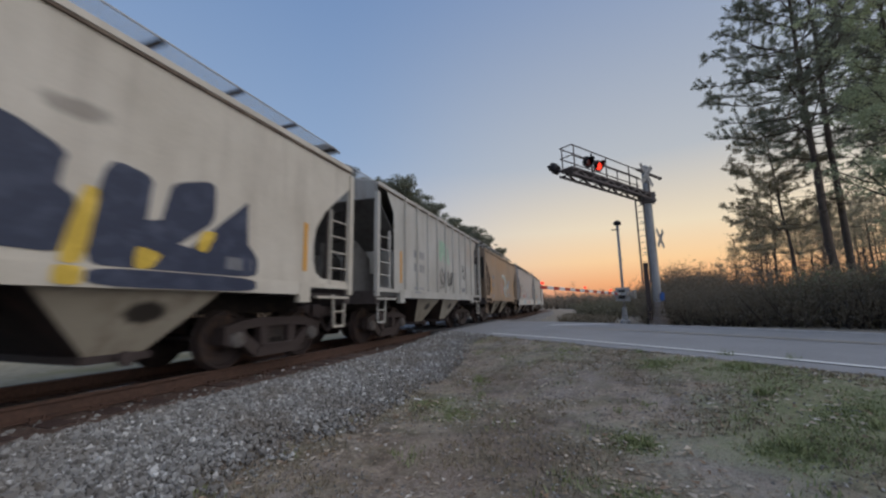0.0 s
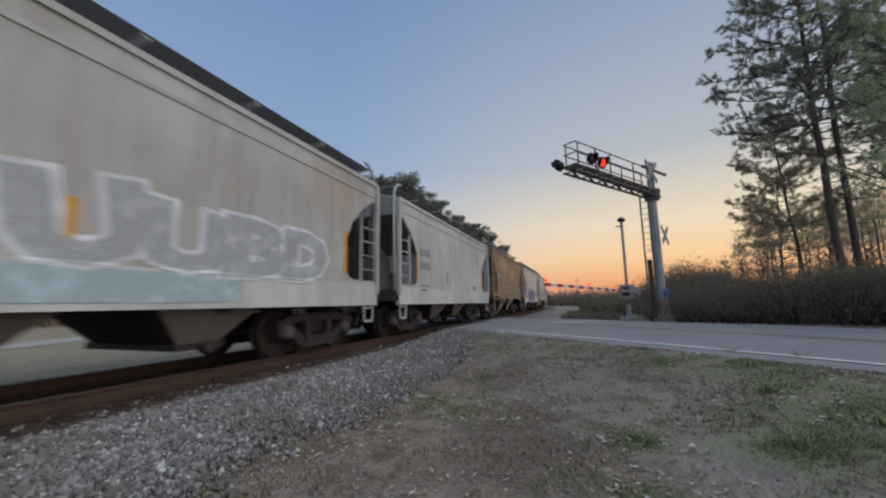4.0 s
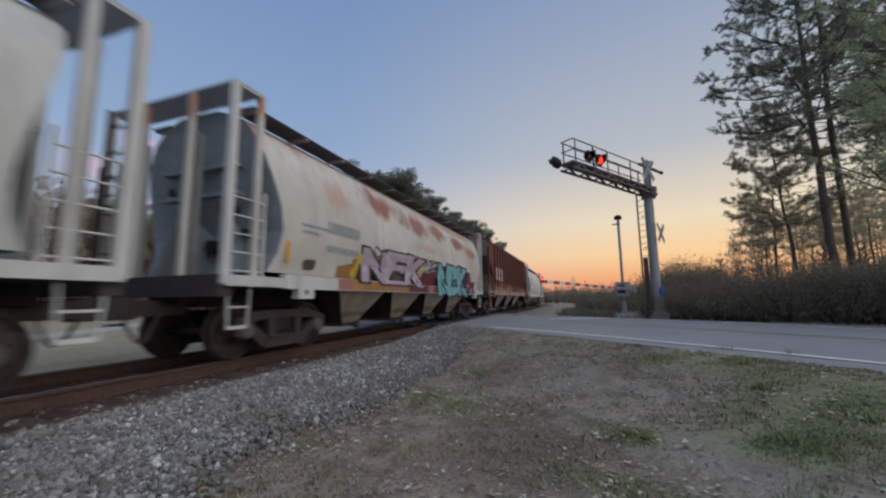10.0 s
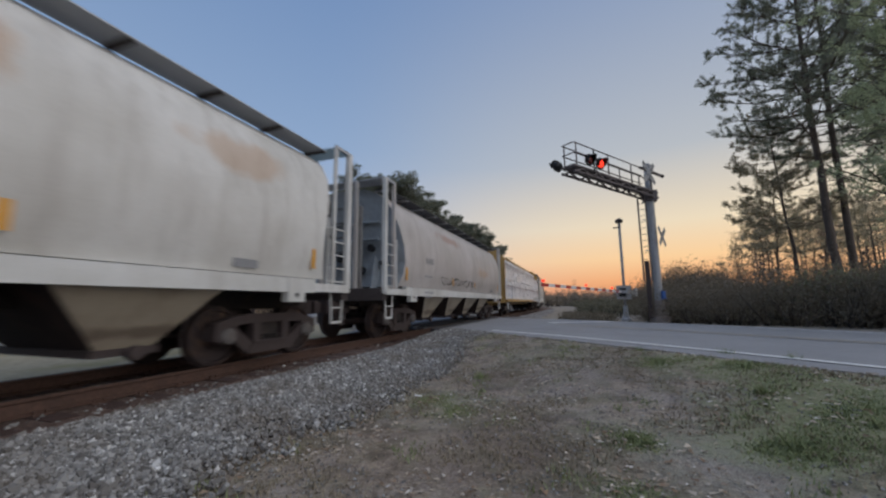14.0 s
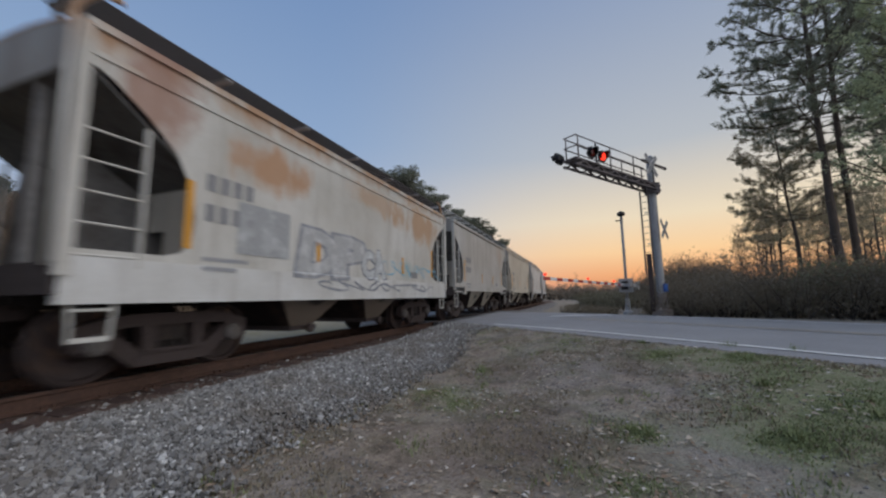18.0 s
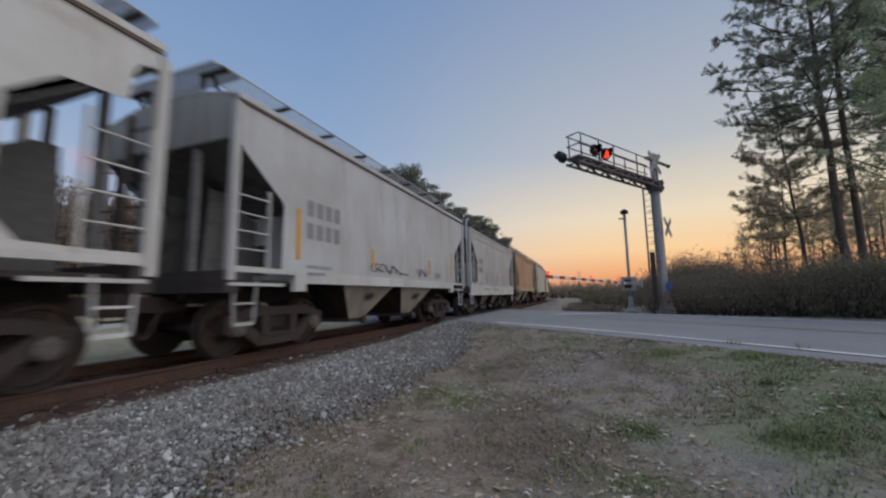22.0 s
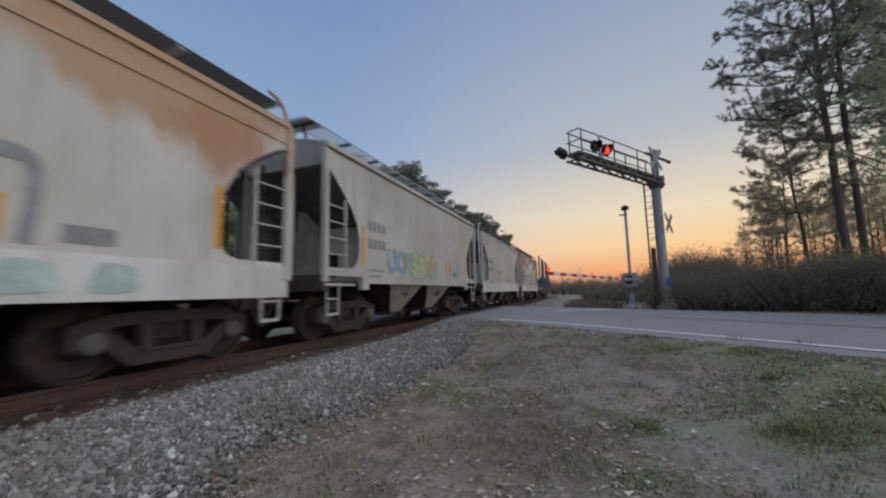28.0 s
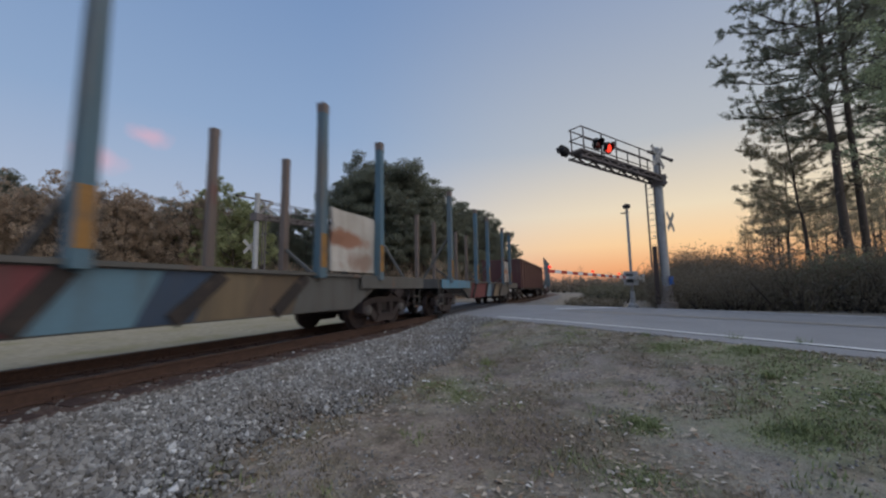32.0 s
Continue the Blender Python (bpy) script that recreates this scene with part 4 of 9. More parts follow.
M_SIDE = leaf_mat("side_leaves", (0.185, 0.205, 0.125), (0.32, 0.345, 0.21))
pine_a = make_pine(3, 22, 0.37, 5.6, 0.68, 0.20, per=20, needle=0.20, width=0.011, lean=-0.022, twigs=6.5, dead=16, even=0.72)
pine_b = make_pine(8, 25, 0.40, 5.2, 0.95, 0.17, per=20, needle=0.20, width=0.011, lean=-0.012, twigs=5.0, dead=14)
pine_c = make_pine(14, 11.6, 0.42, 4.0, 0.75, 0.11, per=18, needle=0.20, width=0.011, lean=-0.05, twigs=5.5, leaf=M_OLIVE, dead=12)
pine_d = make_tree("pine", 21, 14, 0.28, 3.2, 52, 75, 0.13, 0.20, M_DEEP, 0, True)
pine_e = make_tree("pine", 26, 13, 0.20, 3.5, 52, 75, 0.13, 0.20, M_DEEP, 0, True)
pine_f = make_pine(29, 9.5, 0.60, 2.3, 0.8, 0.075, per=9, needle=0.26, width=0.017, twigs=2.2, leaf=M_OLIVE, dead=14)
pine_g = make_pine(34, 9.0, 0.64, 2.2, 0.75, 0.07, per=9, needle=0.26, width=0.017, twigs=2.2, lean=0.02, leaf=M_OLIVE, dead=14)
leafy = make_tree("leaf", 31, 9, 0.22, 3.6, 46, 50, 0.13, 0.16, M_YOUNG)
bare = make_tree("leaf", 37, 8.5, 0.18, 3.4, 60, 26, 0.10, 0.14, M_BUD)
twiggy = make_tree("leaf", 43, 11, 0.2, 2.6, 70, 3, 0.10, 0.10, M_BUD)
green_side = make_tree("leaf", 47, 16, 0.22, 3.4, 90, 44, 0.085, 0.14, M_SIDE)
MASTERS = [pine_a, pine_b, pine_c, pine_d, pine_e, pine_f, pine_g, leafy, bare, twiggy, green_side]


def bearing(deg, d):
    """The place d metres off, deg degrees to the right of +Y."""
    return math.sin(radians(deg)) * d, math.cos(radians(deg)) * d


PL = "tall dark pine with a bare lower trunk by the road"
for src, deg, d, turn, size in ((pine_a, 26.7, 26.5, 40, 1.0), (pine_b, 27.4, 27.5, 190, 1.0), (pine_c, 23.6, 29, 10, 1.0), (pine_c, 21.5, 38, 150, 0.92), (pine_a, 33.5, 31, 250, 0.9)):
    plant(src, *bearing(deg, d), turn, size, PL, "pine tree", "pines by the road")
for deg, d, turn, size in ((33.2, 21.0, 0, 1.0), (37.0, 20.0, 130, 1.0), (43, 19.0, 60, 0.9), (31.6, 19.6, 210, 0.34), (34.5, 18.6, 300, 0.30)):
    plant(green_side, *bearing(deg, d), turn, size, "leafy green tree overhanging the roadside thicket", "tree", "trees by the road")
rnd = random.Random(77)
for i in range(46):
    deg = 16.3 + 17 * rnd.random() ** 1.25
    d = rnd.uniform(38, 72)
    tall = (0.46 + 0.54 * smooth(16.3, 20.5, deg)) * d / 46
    plant(rnd.choice((pine_f, pine_g, twiggy)), *bearing(deg, d), rnd.random() * 360, tall * rnd.uniform(0.8, 1.0), "slender young pine in the roadside wood", "pine tree", "wood beyond the road")


M_STEM = plain("brush_stems", (0.055, 0.045, 0.036), 0.9, 0.0, 0.4, 3, 0.2)


def brush(name, count, place, hgt, seed, leaf, label, size=0.11, per=12, tall=None, spread=0.14, reach=0.33):
    """A thicket of thin stems and small leaves."""
    rnd = random.Random(seed)
    vs, fs, spots = [], [], []
    for _ in range(count):
        x, y = place(rnd)
        z = ground_z(x, y)
        h = hgt * rnd.uniform(0.45, 1.1) * (tall(x, y) if tall else 1)
        for s in range(4):
            tx, ty = x + rnd.gauss(0, spread) * h, y + rnd.gauss(0, spread) * h
            k = len(vs)
            w = 0.016 + 0.006 * h
            vs += [(x - w, y, z), (x + w, y, z), (tx, ty, z + h * rnd.uniform(0.5, 0.8)), (x, y + w, z)]
            fs += [(k, k + 1, k + 2), (k + 1, k + 3, k + 2)]
            spots.append((x + (tx - x) * 1.2, y + (ty - y) * 1.2, z + h * rnd.uniform(0.06, 0.85), reach * h ** 0.6, per))
    me = bpy.data.meshes.new("stems")
    me.from_pydata(vs, [], fs)
    me.materials.append(None)
    root = obj(name, me, M_STEM)
    obj("leaves", cards(rnd, spots, size, 0.9), leaf, root)
    return tagged(root, label, "thicket", kind="stuff")


def beyond_road(rnd, lo, hi, u0, u1):
    u, v = rnd.uniform(u0, u1), FAR_EDGE + rnd.uniform(lo, hi)
    p = road_at(u, v)
    return p.x, p.y


def east_wood(rnd):
    while True:
        x, y = beyond_road(rnd, 2.2, 12, -2, 34)
        if track_off(x, y) > 9.6 + 1.2 * noise.noise((y * 0.3, 0, 0)):
            return x, y


M_BRUSH = leaf_mat("brush_leaves", (0.086, 0.070, 0.049), (0.108, 0.090, 0.061))
M_BRUSHGREEN = leaf_mat("brush_green", (0.085, 0.105, 0.058), (0.13, 0.15, 0.08))


def mound(x, y):
    return 0.66 + 0.30 * smooth(8.5, 16, track_off(x, y)) + 0.10 * noise.noise((x * 0.35, y * 0.35, 3))


brush("thicket", 1750, east_wood, 2.5, 51, M_BRUSH, "dense dark undergrowth along the far side of the road", 0.055, 96, mound, 0.30, 0.50)


def green_edge(rnd):
    x, y = bearing(rnd.uniform(23, 40), rnd.uniform(21.5, 28))
    return (x, y) if road_uv(x, y)[1] > FAR_EDGE + 1.6 else east_wood(rnd)


brush("green_thicket", 300, green_edge, 2.3, 56, M_BRUSHGREEN, "dark green shrubs under the pines", 0.085, 60, None, 0.30, 0.52)


def back_wood(rnd):
    return bearing(rnd.uniform(5.5, 20), rnd.uniform(38, 58))


def back_height(x, y):
    deg = math.degrees(math.atan2(x, y))
    return (0.38 + 0.62 * smooth(6.5, 12.5, deg) - 0.48 * smooth(14.5, 18.5, deg)) * math.hypot(x, y) / 46


brush("back_thicket", 620, back_wood, 4.6, 57, M_BRUSH, "dark leafy wood edge behind the roadside thicket", 0.12, 56, back_height, 0.22, 0.5)


def bank(rnd):
    return rnd.uniform(-1.3, 1.9), rnd.uniform(24.5, 37)


brush("bank_grass", 420, bank, 0.42, 58, M_STRAW, "tan dry grass on the bank by the railway", 0.05, 22)


def along_track(rnd):
    s = rnd.uniform(30, 130)
    x, y, a = rail_at(s)
    o = rnd.uniform(5.6, 17)
    if s < 42:
        o = max(o, 7.6 - (s - 30) * 0.12)
    return x + o * math.cos(a) + (s - 40) * 0.06, y + o * math.sin(a)


brush("trackside_brush", 1300, along_track, 1.5, 52, leaf_mat("scrub_leaves", (0.075, 0.07, 0.045), (0.12, 0.11, 0.07)), "dark low scrub along the railway", 0.09, 30)


def far_brush(rnd):
    ax = rnd.uniform(-0.13, 0.42)
    d = rnd.uniform(95, 190)
    return ax * d, d


brush("far_scrub", 1500, far_brush, 4.6, 53, leaf_mat("far_leaves", (0.09, 0.075, 0.06), (0.16, 0.13, 0.09)), "distant scrub and bare trees at the horizon", 0.28)
for i in range(60):
    ax, d = rnd.uniform(-0.10, 0.40), rnd.uniform(110, 230)
    plant(twiggy, ax * d, d, rnd.random() * 360, rnd.uniform(0.35, 0.65), "distant tree on the horizon", "tree", "trees on the horizon")

# wood on the other side of the railway
def west_spot(az_deg, d):
    a = radians(az_deg)                      # to the left of +Y
    return -math.sin(a) * d, math.cos(a) * d


for i in range(290):
    az = rnd.uniform(8, 76)
    d0 = 58 if az > 35.5 else (46 if az > 26 else 46 + (26 - az) * 4)
    d = d0 + rnd.uniform(0, 34)
    x, y = west_spot(az, d)
    if track_off(x, y) > -9:
        continue
    tall = 0.94 if az > 35.5 else 1.22
    plant(rnd.choice((pine_d, pine_e, pine_e, twiggy)), x, y, rnd.random() * 360, tall * rnd.uniform(0.75, 1.08), "dark pine in the wood beyond the railway", "pine tree", "wood beyond the railway")
for az, el, d, src in ((36.5, 15.5, 50, pine_e), (34.0, 17.5, 47, pine_d), (31.5, 18.6, 46, pine_e), (29.3, 19.7, 45, pine_d), (27.6, 19.9, 46, pine_e), (25.6, 18.3, 47, pine_d), (23.5, 17.6, 50, pine_e), (21.6, 16.2, 52, pine_d), (19.3, 14.6, 56, pine_e), (17.2, 13.6, 60, pine_d), (15.3, 12.9, 64, pine_e), (13.5, 11.6, 70, pine_d), (11.9, 9.6, 78, pine_e), (10.4, 7.8, 86, pine_d)):
    plant(src, *west_spot(az, d), az * 23, (0.93 + d * math.tan(radians(el - 1.0))) / (14.6 if src is pine_d else 13.3), "tall dark pine at the edge of the wood beyond the railway", "pine tree", "tall pines beyond the railway")
for i in range(60):
    az = rnd.uniform(47, 77)
    x, y = west_spot(az, rnd.uniform(44, 56))
    plant(bare, x, y, rnd.random() * 360, rnd.uniform(1.0, 1.35), "brown budding tree at the wood's edge", "tree", "budding trees beyond the railway")
for az, d, k in ((50, 42, 1.25), (47.5, 44, 1.15), (52.5, 46, 1.2)):
    x, y = west_spot(az, d)
    plant(leafy, x, y, az * 7, k, "yellow-green young tree at the wood's edge", "tree", "green trees beyond the railway")
for m in MASTERS:
    for o in m.children_recursive + [m]:
        bpy.data.objects.remove(o)


def west_brush(rnd):
    az, d = rnd.uniform(14, 78), rnd.uniform(42, 66)
    x, y = west_spot(az, d)
    return (x, y) if track_off(x, y) < -9 else west_spot(60, d)


brush("west_thicket", 1100, west_brush, 5.0, 54, M_BUD, "brown undergrowth at the foot of the wood", 0.13, 34)


# ---------------------------------------------------------------- crossing signals
def lamp_head(parent, p, face, name="signal_lamp", lens=None):
    """A flashing light: a round black background with hood and lens, looking along face."""
    f = Vector(face).normalized()
    bm = bmesh.new()
    turned(bm, Vector(p), f, [(-0.16, 0.07), (-0.13, 0.13), (-0.02, 0.16), (0.0, 0.16)], 18)
    head = obj(name, bm, M_DARK, parent)
    bm = bmesh.new()
    turned(bm, Vector(p) + f * 0.006, f, [(0, 0.25), (0.012, 0.25)], 28)
    obj("background_disc", bm, M_DARK, head, "black round background disc")
    bm = bmesh.new()
    turned(bm, Vector(p) + f * 0.02, f, [(0, 0.17), (0.02, 0.17), (0.05, 0.12), (0.065, 0.03)], 20)
    obj("lens", bm, lens or M_GLOW, head, "red glowing lens")
    bm = bmesh.new()
    s = f.cross(Vector((0, 0, 1))).normalized()
    u = s.cross(f)
    prev = None
    for i in range(13):
        a = radians(-35 + 250 * i / 12)
        o = s * math.cos(a) * 0.185 + u * math.sin(a) * 0.185
        cut = 0.30 * (0.45 + 0.55 * max(0, math.sin(a)))
        cur = [bm.verts.new(Vector(p) + f * 0.01 + o), bm.verts.new(Vector(p) + f * cut + o * 1.02)]
        if prev:
            bm.faces.new((prev[0], prev[1], cur[1], cur[0]))
        prev = cur
    bmesh.ops.solidify(bm, geom=bm.faces[:], thickness=0.006)
    obj("hood", bm, M_DARK, head, "black visor hood")
    return head


def crossbuck(parent, p, face, size=1.2):
    f = Vector(face).normalized()
    s = f.cross(Vector((0, 0, 1))).normalized()
    for k, d in enumerate((1, -1)):
        bm = bmesh.new()
        a = (s * d + Vector((0, 0, 1))).normalized() * size / 2
        o = Vector(p) + f * 0.015 * k
        bar(bm, o - a, o + a, 0.012, 0.23, up=f.cross(a))
        blade = obj("crossbuck_blade", bm, M_DULLWHITE, parent, "dull white crossbuck board")
        for q in (-0.3, 0.3):
            bm = bmesh.new()
            bar(bm, o + f * 0.010 + a * (q - 0.17), o + f * 0.010 + a * (q + 0.17), 0.004, 0.10, up=f.cross(a))
            obj("lettering", bm, M_INK, blade, "dark lettering bar")


M_CASTBASE = plain("cast_base", (0.34, 0.29, 0.26), 0.8, 0.0, 0.3, 3, 0.2, (0.24, 0.17, 0.14))
ARM_D = Vector((-0.563, -0.826, 0))          # along the cantilever, out over the road
ARM_N = Vector((0.826, -0.563, 0))           # towards the drivers on the near side
MX, MY = 3.53, 20.82


def cantilever(name, base, d, nrm, length, label, z_arm=5.95, top=7.75):
    root = new(name)
    root.location = base
    d, nrm = Vector(d), Vector(nrm)
    Z = Vector((0, 0, 1))

    def add(n, bm, m, par=root, lab="", bev=0.0):
        return obj(n, to_mesh(n, bm, bev), m, par, lab)
    bm = bmesh.new()
    turned(bm, (0, 0, -0.3), (0, 0, 1), [(0, 0.46), (0.5, 0.44), (0.62, 0.30), (1.25, 0.22), (1.3, 0.2)], 20)
    add("mast_base", bm, M_CASTBASE, lab="flared rust-tinged cast base")
    bm = bmesh.new()
    turned(bm, (0, 0, 0.9), (0, 0, 1), [(0, 0.19), (top - 0.95, 0.165), (top - 0.9, 0.15)], 20)
    add("mast", bm, M_ALU)
    bm = bmesh.new()
    turned(bm, (0, 0, top - 0.05), (0, 0, 1), [(0, 0.20), (0.05, 0.20), (0.16, 0.10), (0.18, 0.02)], 16)
    add("mast_cap", bm, M_ALU)
    # the walkway truss
    for i, o in enumerate((-0.28, 0.28)):
        for z in (z_arm + 0.10, z_arm + 0.34):
            bm = bmesh.new()
            bar(bm, nrm * o + Z * z - d * 0.25, nrm * o + Z * (z + 0.04) + d * length, 0.08)
            add("truss_chord", bm, M_TRUSS)
        k = 12
        for j in range(k):
            bm = bmesh.new()
            a = d * (length * j / k) + nrm * o
            b = d * (length * (j + 1) / k) + nrm * o
            bar(bm, a + Z * (z_arm + (0.34 if j % 2 else 0.10)), b + Z * (z_arm + (0.10 if j % 2 else 0.34)), 0.065)
            add("truss_lacing", bm, M_TRUSS)
    for j in range(9):
        bm = bmesh.new()
        a = d * (0.3 + (length - 0.4) * j / 8) + Z * (z_arm + 0.36)
        bar(bm, a - nrm * 0.28, a + nrm * 0.28, 0.05)
        add("cross_tie", bm, M_TRUSS)
    bm = bmesh.new()
    for j in range(11):
        o = nrm * (-0.25 + 0.05 * j) + Z * (z_arm + 0.41)
        bar(bm, o + d * 0.2, o + d * length, 0.022, 0.04)
    add("walkway_grating", bm, M_TRUSS)
    # hand rails
    zr = z_arm + 1.34
    for o in (-0.28, 0.28):
        posts = [0.35, length * 0.33, length * 0.62, length * 0.97]
        for q in posts:
            bm = bmesh.new()
            rod(bm, d * q + nrm * o + Z * (z_arm + 0.3), d * q + nrm * o + Z * zr, 0.028, None, 8)
            add("rail_post", bm, M_TRUSS)
        for z in (zr, z_arm + 0.9):
            bm = bmesh.new()
            rod(bm, d * 0.1 + nrm * o + Z * z, d * length * 0.99 + nrm * o + Z * z, 0.026, None, 8)
            add("hand_rail", bm, M_TRUSS)
    for z in (zr, z_arm + 0.9):
        bm = bmesh.new()
        rod(bm, d * length * 0.99 - nrm * 0.28 + Z * z, d * length * 0.99 + nrm * 0.28 + Z * z, 0.026, None, 8)
        add("end_rail", bm, M_TRUSS)
    # clamp, cross arms, ladder
    bm = bmesh.new()
    box(bm, -0.30, 0.30, -0.30, 0.30, z_arm - 0.06, z_arm + 0.44)
    add("mast_clamp", bm, M_TRUSS, bev=0.03)
    bm = bmesh.new()
    bar(bm, Z * (top - 0.32) - d * 1.25 + nrm * 0.1, Z * (top - 0.32) + d * 1.0 + nrm * 0.1, 0.10)
    add("cross_arm", bm, M_TRUSS)
    bm = bmesh.new()
    turned(bm, Z * (top - 0.32) - d * 1.27 + nrm * 0.1, -d, [(0, 0.05), (0.05, 0.09), (0.12, 0.09), (0.14, 0.03)], 12)
    add("floodlight", bm, M_DARK)
    lad = d * 0.42 - nrm * 0.22
    for o in (-0.19, 0.19):
        bm = bmesh.new()
        bar(bm, lad + nrm * o + Z * 1.9, lad + nrm * o + Z * (z_arm + 0.1), 0.07)
        add("ladder_stile", bm, M_TRUSS)
    j = 2.05
    while j < z_arm:
        bm = bmesh.new()
        rod(bm, lad - nrm * 0.19 + Z * j, lad + nrm * 0.19 + Z * j, 0.013, None, 6)
        add("ladder_rung", bm, M_TRUSS)
        j += 0.31
    bm = bmesh.new()
    bar(bm, lad * 0.55 + Z * 3.4, lad * 1.05 + Z * 3.4, 0.04)
    bar(bm, lad * 0.55 + Z * 0.35 + Z * 4.6, lad * 1.05 + Z * 4.95, 0.04)
    add("ladder_bracket", bm, M_ALU)
    bm = bmesh.new()
    box(bm, lad.x - 0.10, lad.x + 0.10, lad.y - 0.05, lad.y + 0.05, 0.15, 2.9)
    add("ladder_guard", bm, M_STEEL, lab="dark locked ladder guard")
    # lights along the arm, both ways
    q = length * 0.83
    for k in (-0.38, 0.38):
        lamp_head(root, d * (q + k) + nrm * 0.5 + Z * (z_arm + 0.66), nrm * 0.8 + d * 0.12 - Z * 0.08, "signal_lamp", M_LENS if k > 0 else M_GLOW)
    bm = bmesh.new()
    bar(bm, d * (q - 0.5) + nrm * 0.46 + Z * (z_arm + 0.85), d * (q + 0.5) + nrm * 0.46 + Z * (z_arm + 0.85), 0.06)
    bar(bm, d * q + nrm * 0.46 + Z * (z_arm + 0.3), d * q + nrm * 0.46 + Z * (z_arm + 1.15), 0.06)
    add("lamp_bracket", bm, M_DARK)
    for k in (-0.38, 0.38):
        h = lamp_head(root, d * (length - 0.15 + k * 0.2) - nrm * 0.62 + Z * (z_arm + 0.62 + 0.0 * k), -nrm, "signal_lamp")
    crossbuck(root, d * 0.95 + nrm * 0.5 + Z * (z_arm + 1.1), nrm + d * 0.05, 1.35)
    crossbuck(root, nrm * 0.3 - d * 0.25 + Z * 4.1, nrm - d * 0.10, 1.2)
    bm = bmesh.new()
    box(bm, -0.02, 0.02, -0.2, 0.2, 1.05, 1.45)
    pl = add("notice_plate", bm, M_BLUE, lab="small blue notice plate")
    pl.matrix_parent_inverse = Matrix.Translation(nrm * 0.24) @ Matrix.Rotation(math.atan2(nrm.y, nrm.x), 4, "Z")
    return tagged(root, label, "crossing signal", group="cantilever signals of the crossing")


cantilever("cantilever_signal", (MX, MY, -0.05), ARM_D, ARM_N, 6.6, "grey metal cantilever signal with red flashing lights over the road")
wx, wy = west_spot(47.2, 28.5)
cantilever("cantilever_signal", (wx, wy, -0.05), (0.25, 0.968, 0), (-0.968, 0.25, 0), 8.4, "grey cantilever signal with crossing lights beyond the railway")


def gate_signal(base):
    root = new("crossing_gate")
    root.location = base
    Z = Vector((0, 0, 1))
    bm = bmesh.new()
    turned(bm, (0, 0, -0.2), (0, 0, 1), [(0, 0.24), (0.25, 0.24), (0.35, 0.14), (0.95, 0.10)], 16)
    obj("mast_base", bm, M_ALU, root, "cast grey foot")
    bm = bmesh.new()
    rod(bm, (0, 0, 0.5), (0, 0, 5.05), 0.068, None, 14)
    obj("mast", bm, M_ALU, root)
    bm = bmesh.new()
    turned(bm, (0, 0, 5.02), (0, 0, 1), [(0, 0.05), (0.03, 0.17), (0.12, 0.20), (0.2, 0.17), (0.27, 0.05)], 18)
    obj("bell", bm, M_DARK, root, "round dark warning bell")
    bm = bmesh.new()
    bar(bm, Z * 4.72 - ARM_D * -0.55, Z * 4.82 - ARM_D * 0.12, 0.06)
    obj("bell_bracket", bm, M_DARK, root)
    # mechanism
    bm = bmesh.new()
    box(bm, -0.36, 0.30, -0.22, 0.22, 1.05, 1.75)
    mech = obj("gate_mechanism", to_mesh("gate_mechanism", bm, 0.04), M_ALU, root, "grey gate drive housing")
    bm = bmesh.new()
    box(bm, -0.26, 0.06, -0.235, -0.22, 1.18, 1.62)
    obj("access_door", bm, M_DARK, mech)
    g = Vector((-0.36, -0.93, 0.012)).normalized()
    side = Vector((-g.y, g.x, 0)).normalized()
    piv = Z * 1.42 + side * 0.3
    # counterweight side
    for o in (0.30, -0.30):
        bm = bmesh.new()
        q = Z * 1.42 + side * o
        bar(bm, q + g * 0.55, q - g * 0.75, 0.05, 0.22)
        obj("support_arm", bm, M_ALU, root)
        bm = bmesh.new()
        bar(bm, q - g * 0.62, q - g * 1.1, 0.12, 0.42)
        obj("counterweight", bm, M_ALU, root, "grey counterweight block")
    bm = bmesh.new()
    bar(bm, Z * 1.42 + g * 0.5 - side * 0.3, Z * 1.42 + g * 0.5 + side * 0.3, 0.12, 0.16)
    obj("arm_yoke", bm, M_ALU, root)
    L, n = 8.7, 18
    for i in range(n):
        bm = bmesh.new()
        bar(bm, Z * 1.42 + g * (0.5 + L * i / n), Z * 1.42 + g * (0.5 + L * (i + 1) / n - 0.002), 0.03, 0.11)
        obj("gate_board", bm, M_RED if i % 2 else M_WHITE, root, "red gate stripe" if i % 2 else "white gate stripe")
    for q in (1.9, 5.2, 9.05):
        bm = bmesh.new()
        turned(bm, Z * 1.56 + g * q - side * 0.06, side, [(0, 0.035), (0.02, 0.045), (0.08, 0.045), (0.1, 0.035)], 12)
        obj("gate_lamp", bm, M_GLOW, root, "small red gate lamp")
    bm = bmesh.new()
    for i in range(3):
        bar(bm, Z * (3.2 - 0.0 * i), Z * 3.2 + ARM_N * 0.1, 0.06)
    obj("mast_clip", bm, M_ALU, root)
    return tagged(root, "red and white striped crossing gate, lowered", "crossing gate")


gate_signal((2.12, 21.6, -0.03))

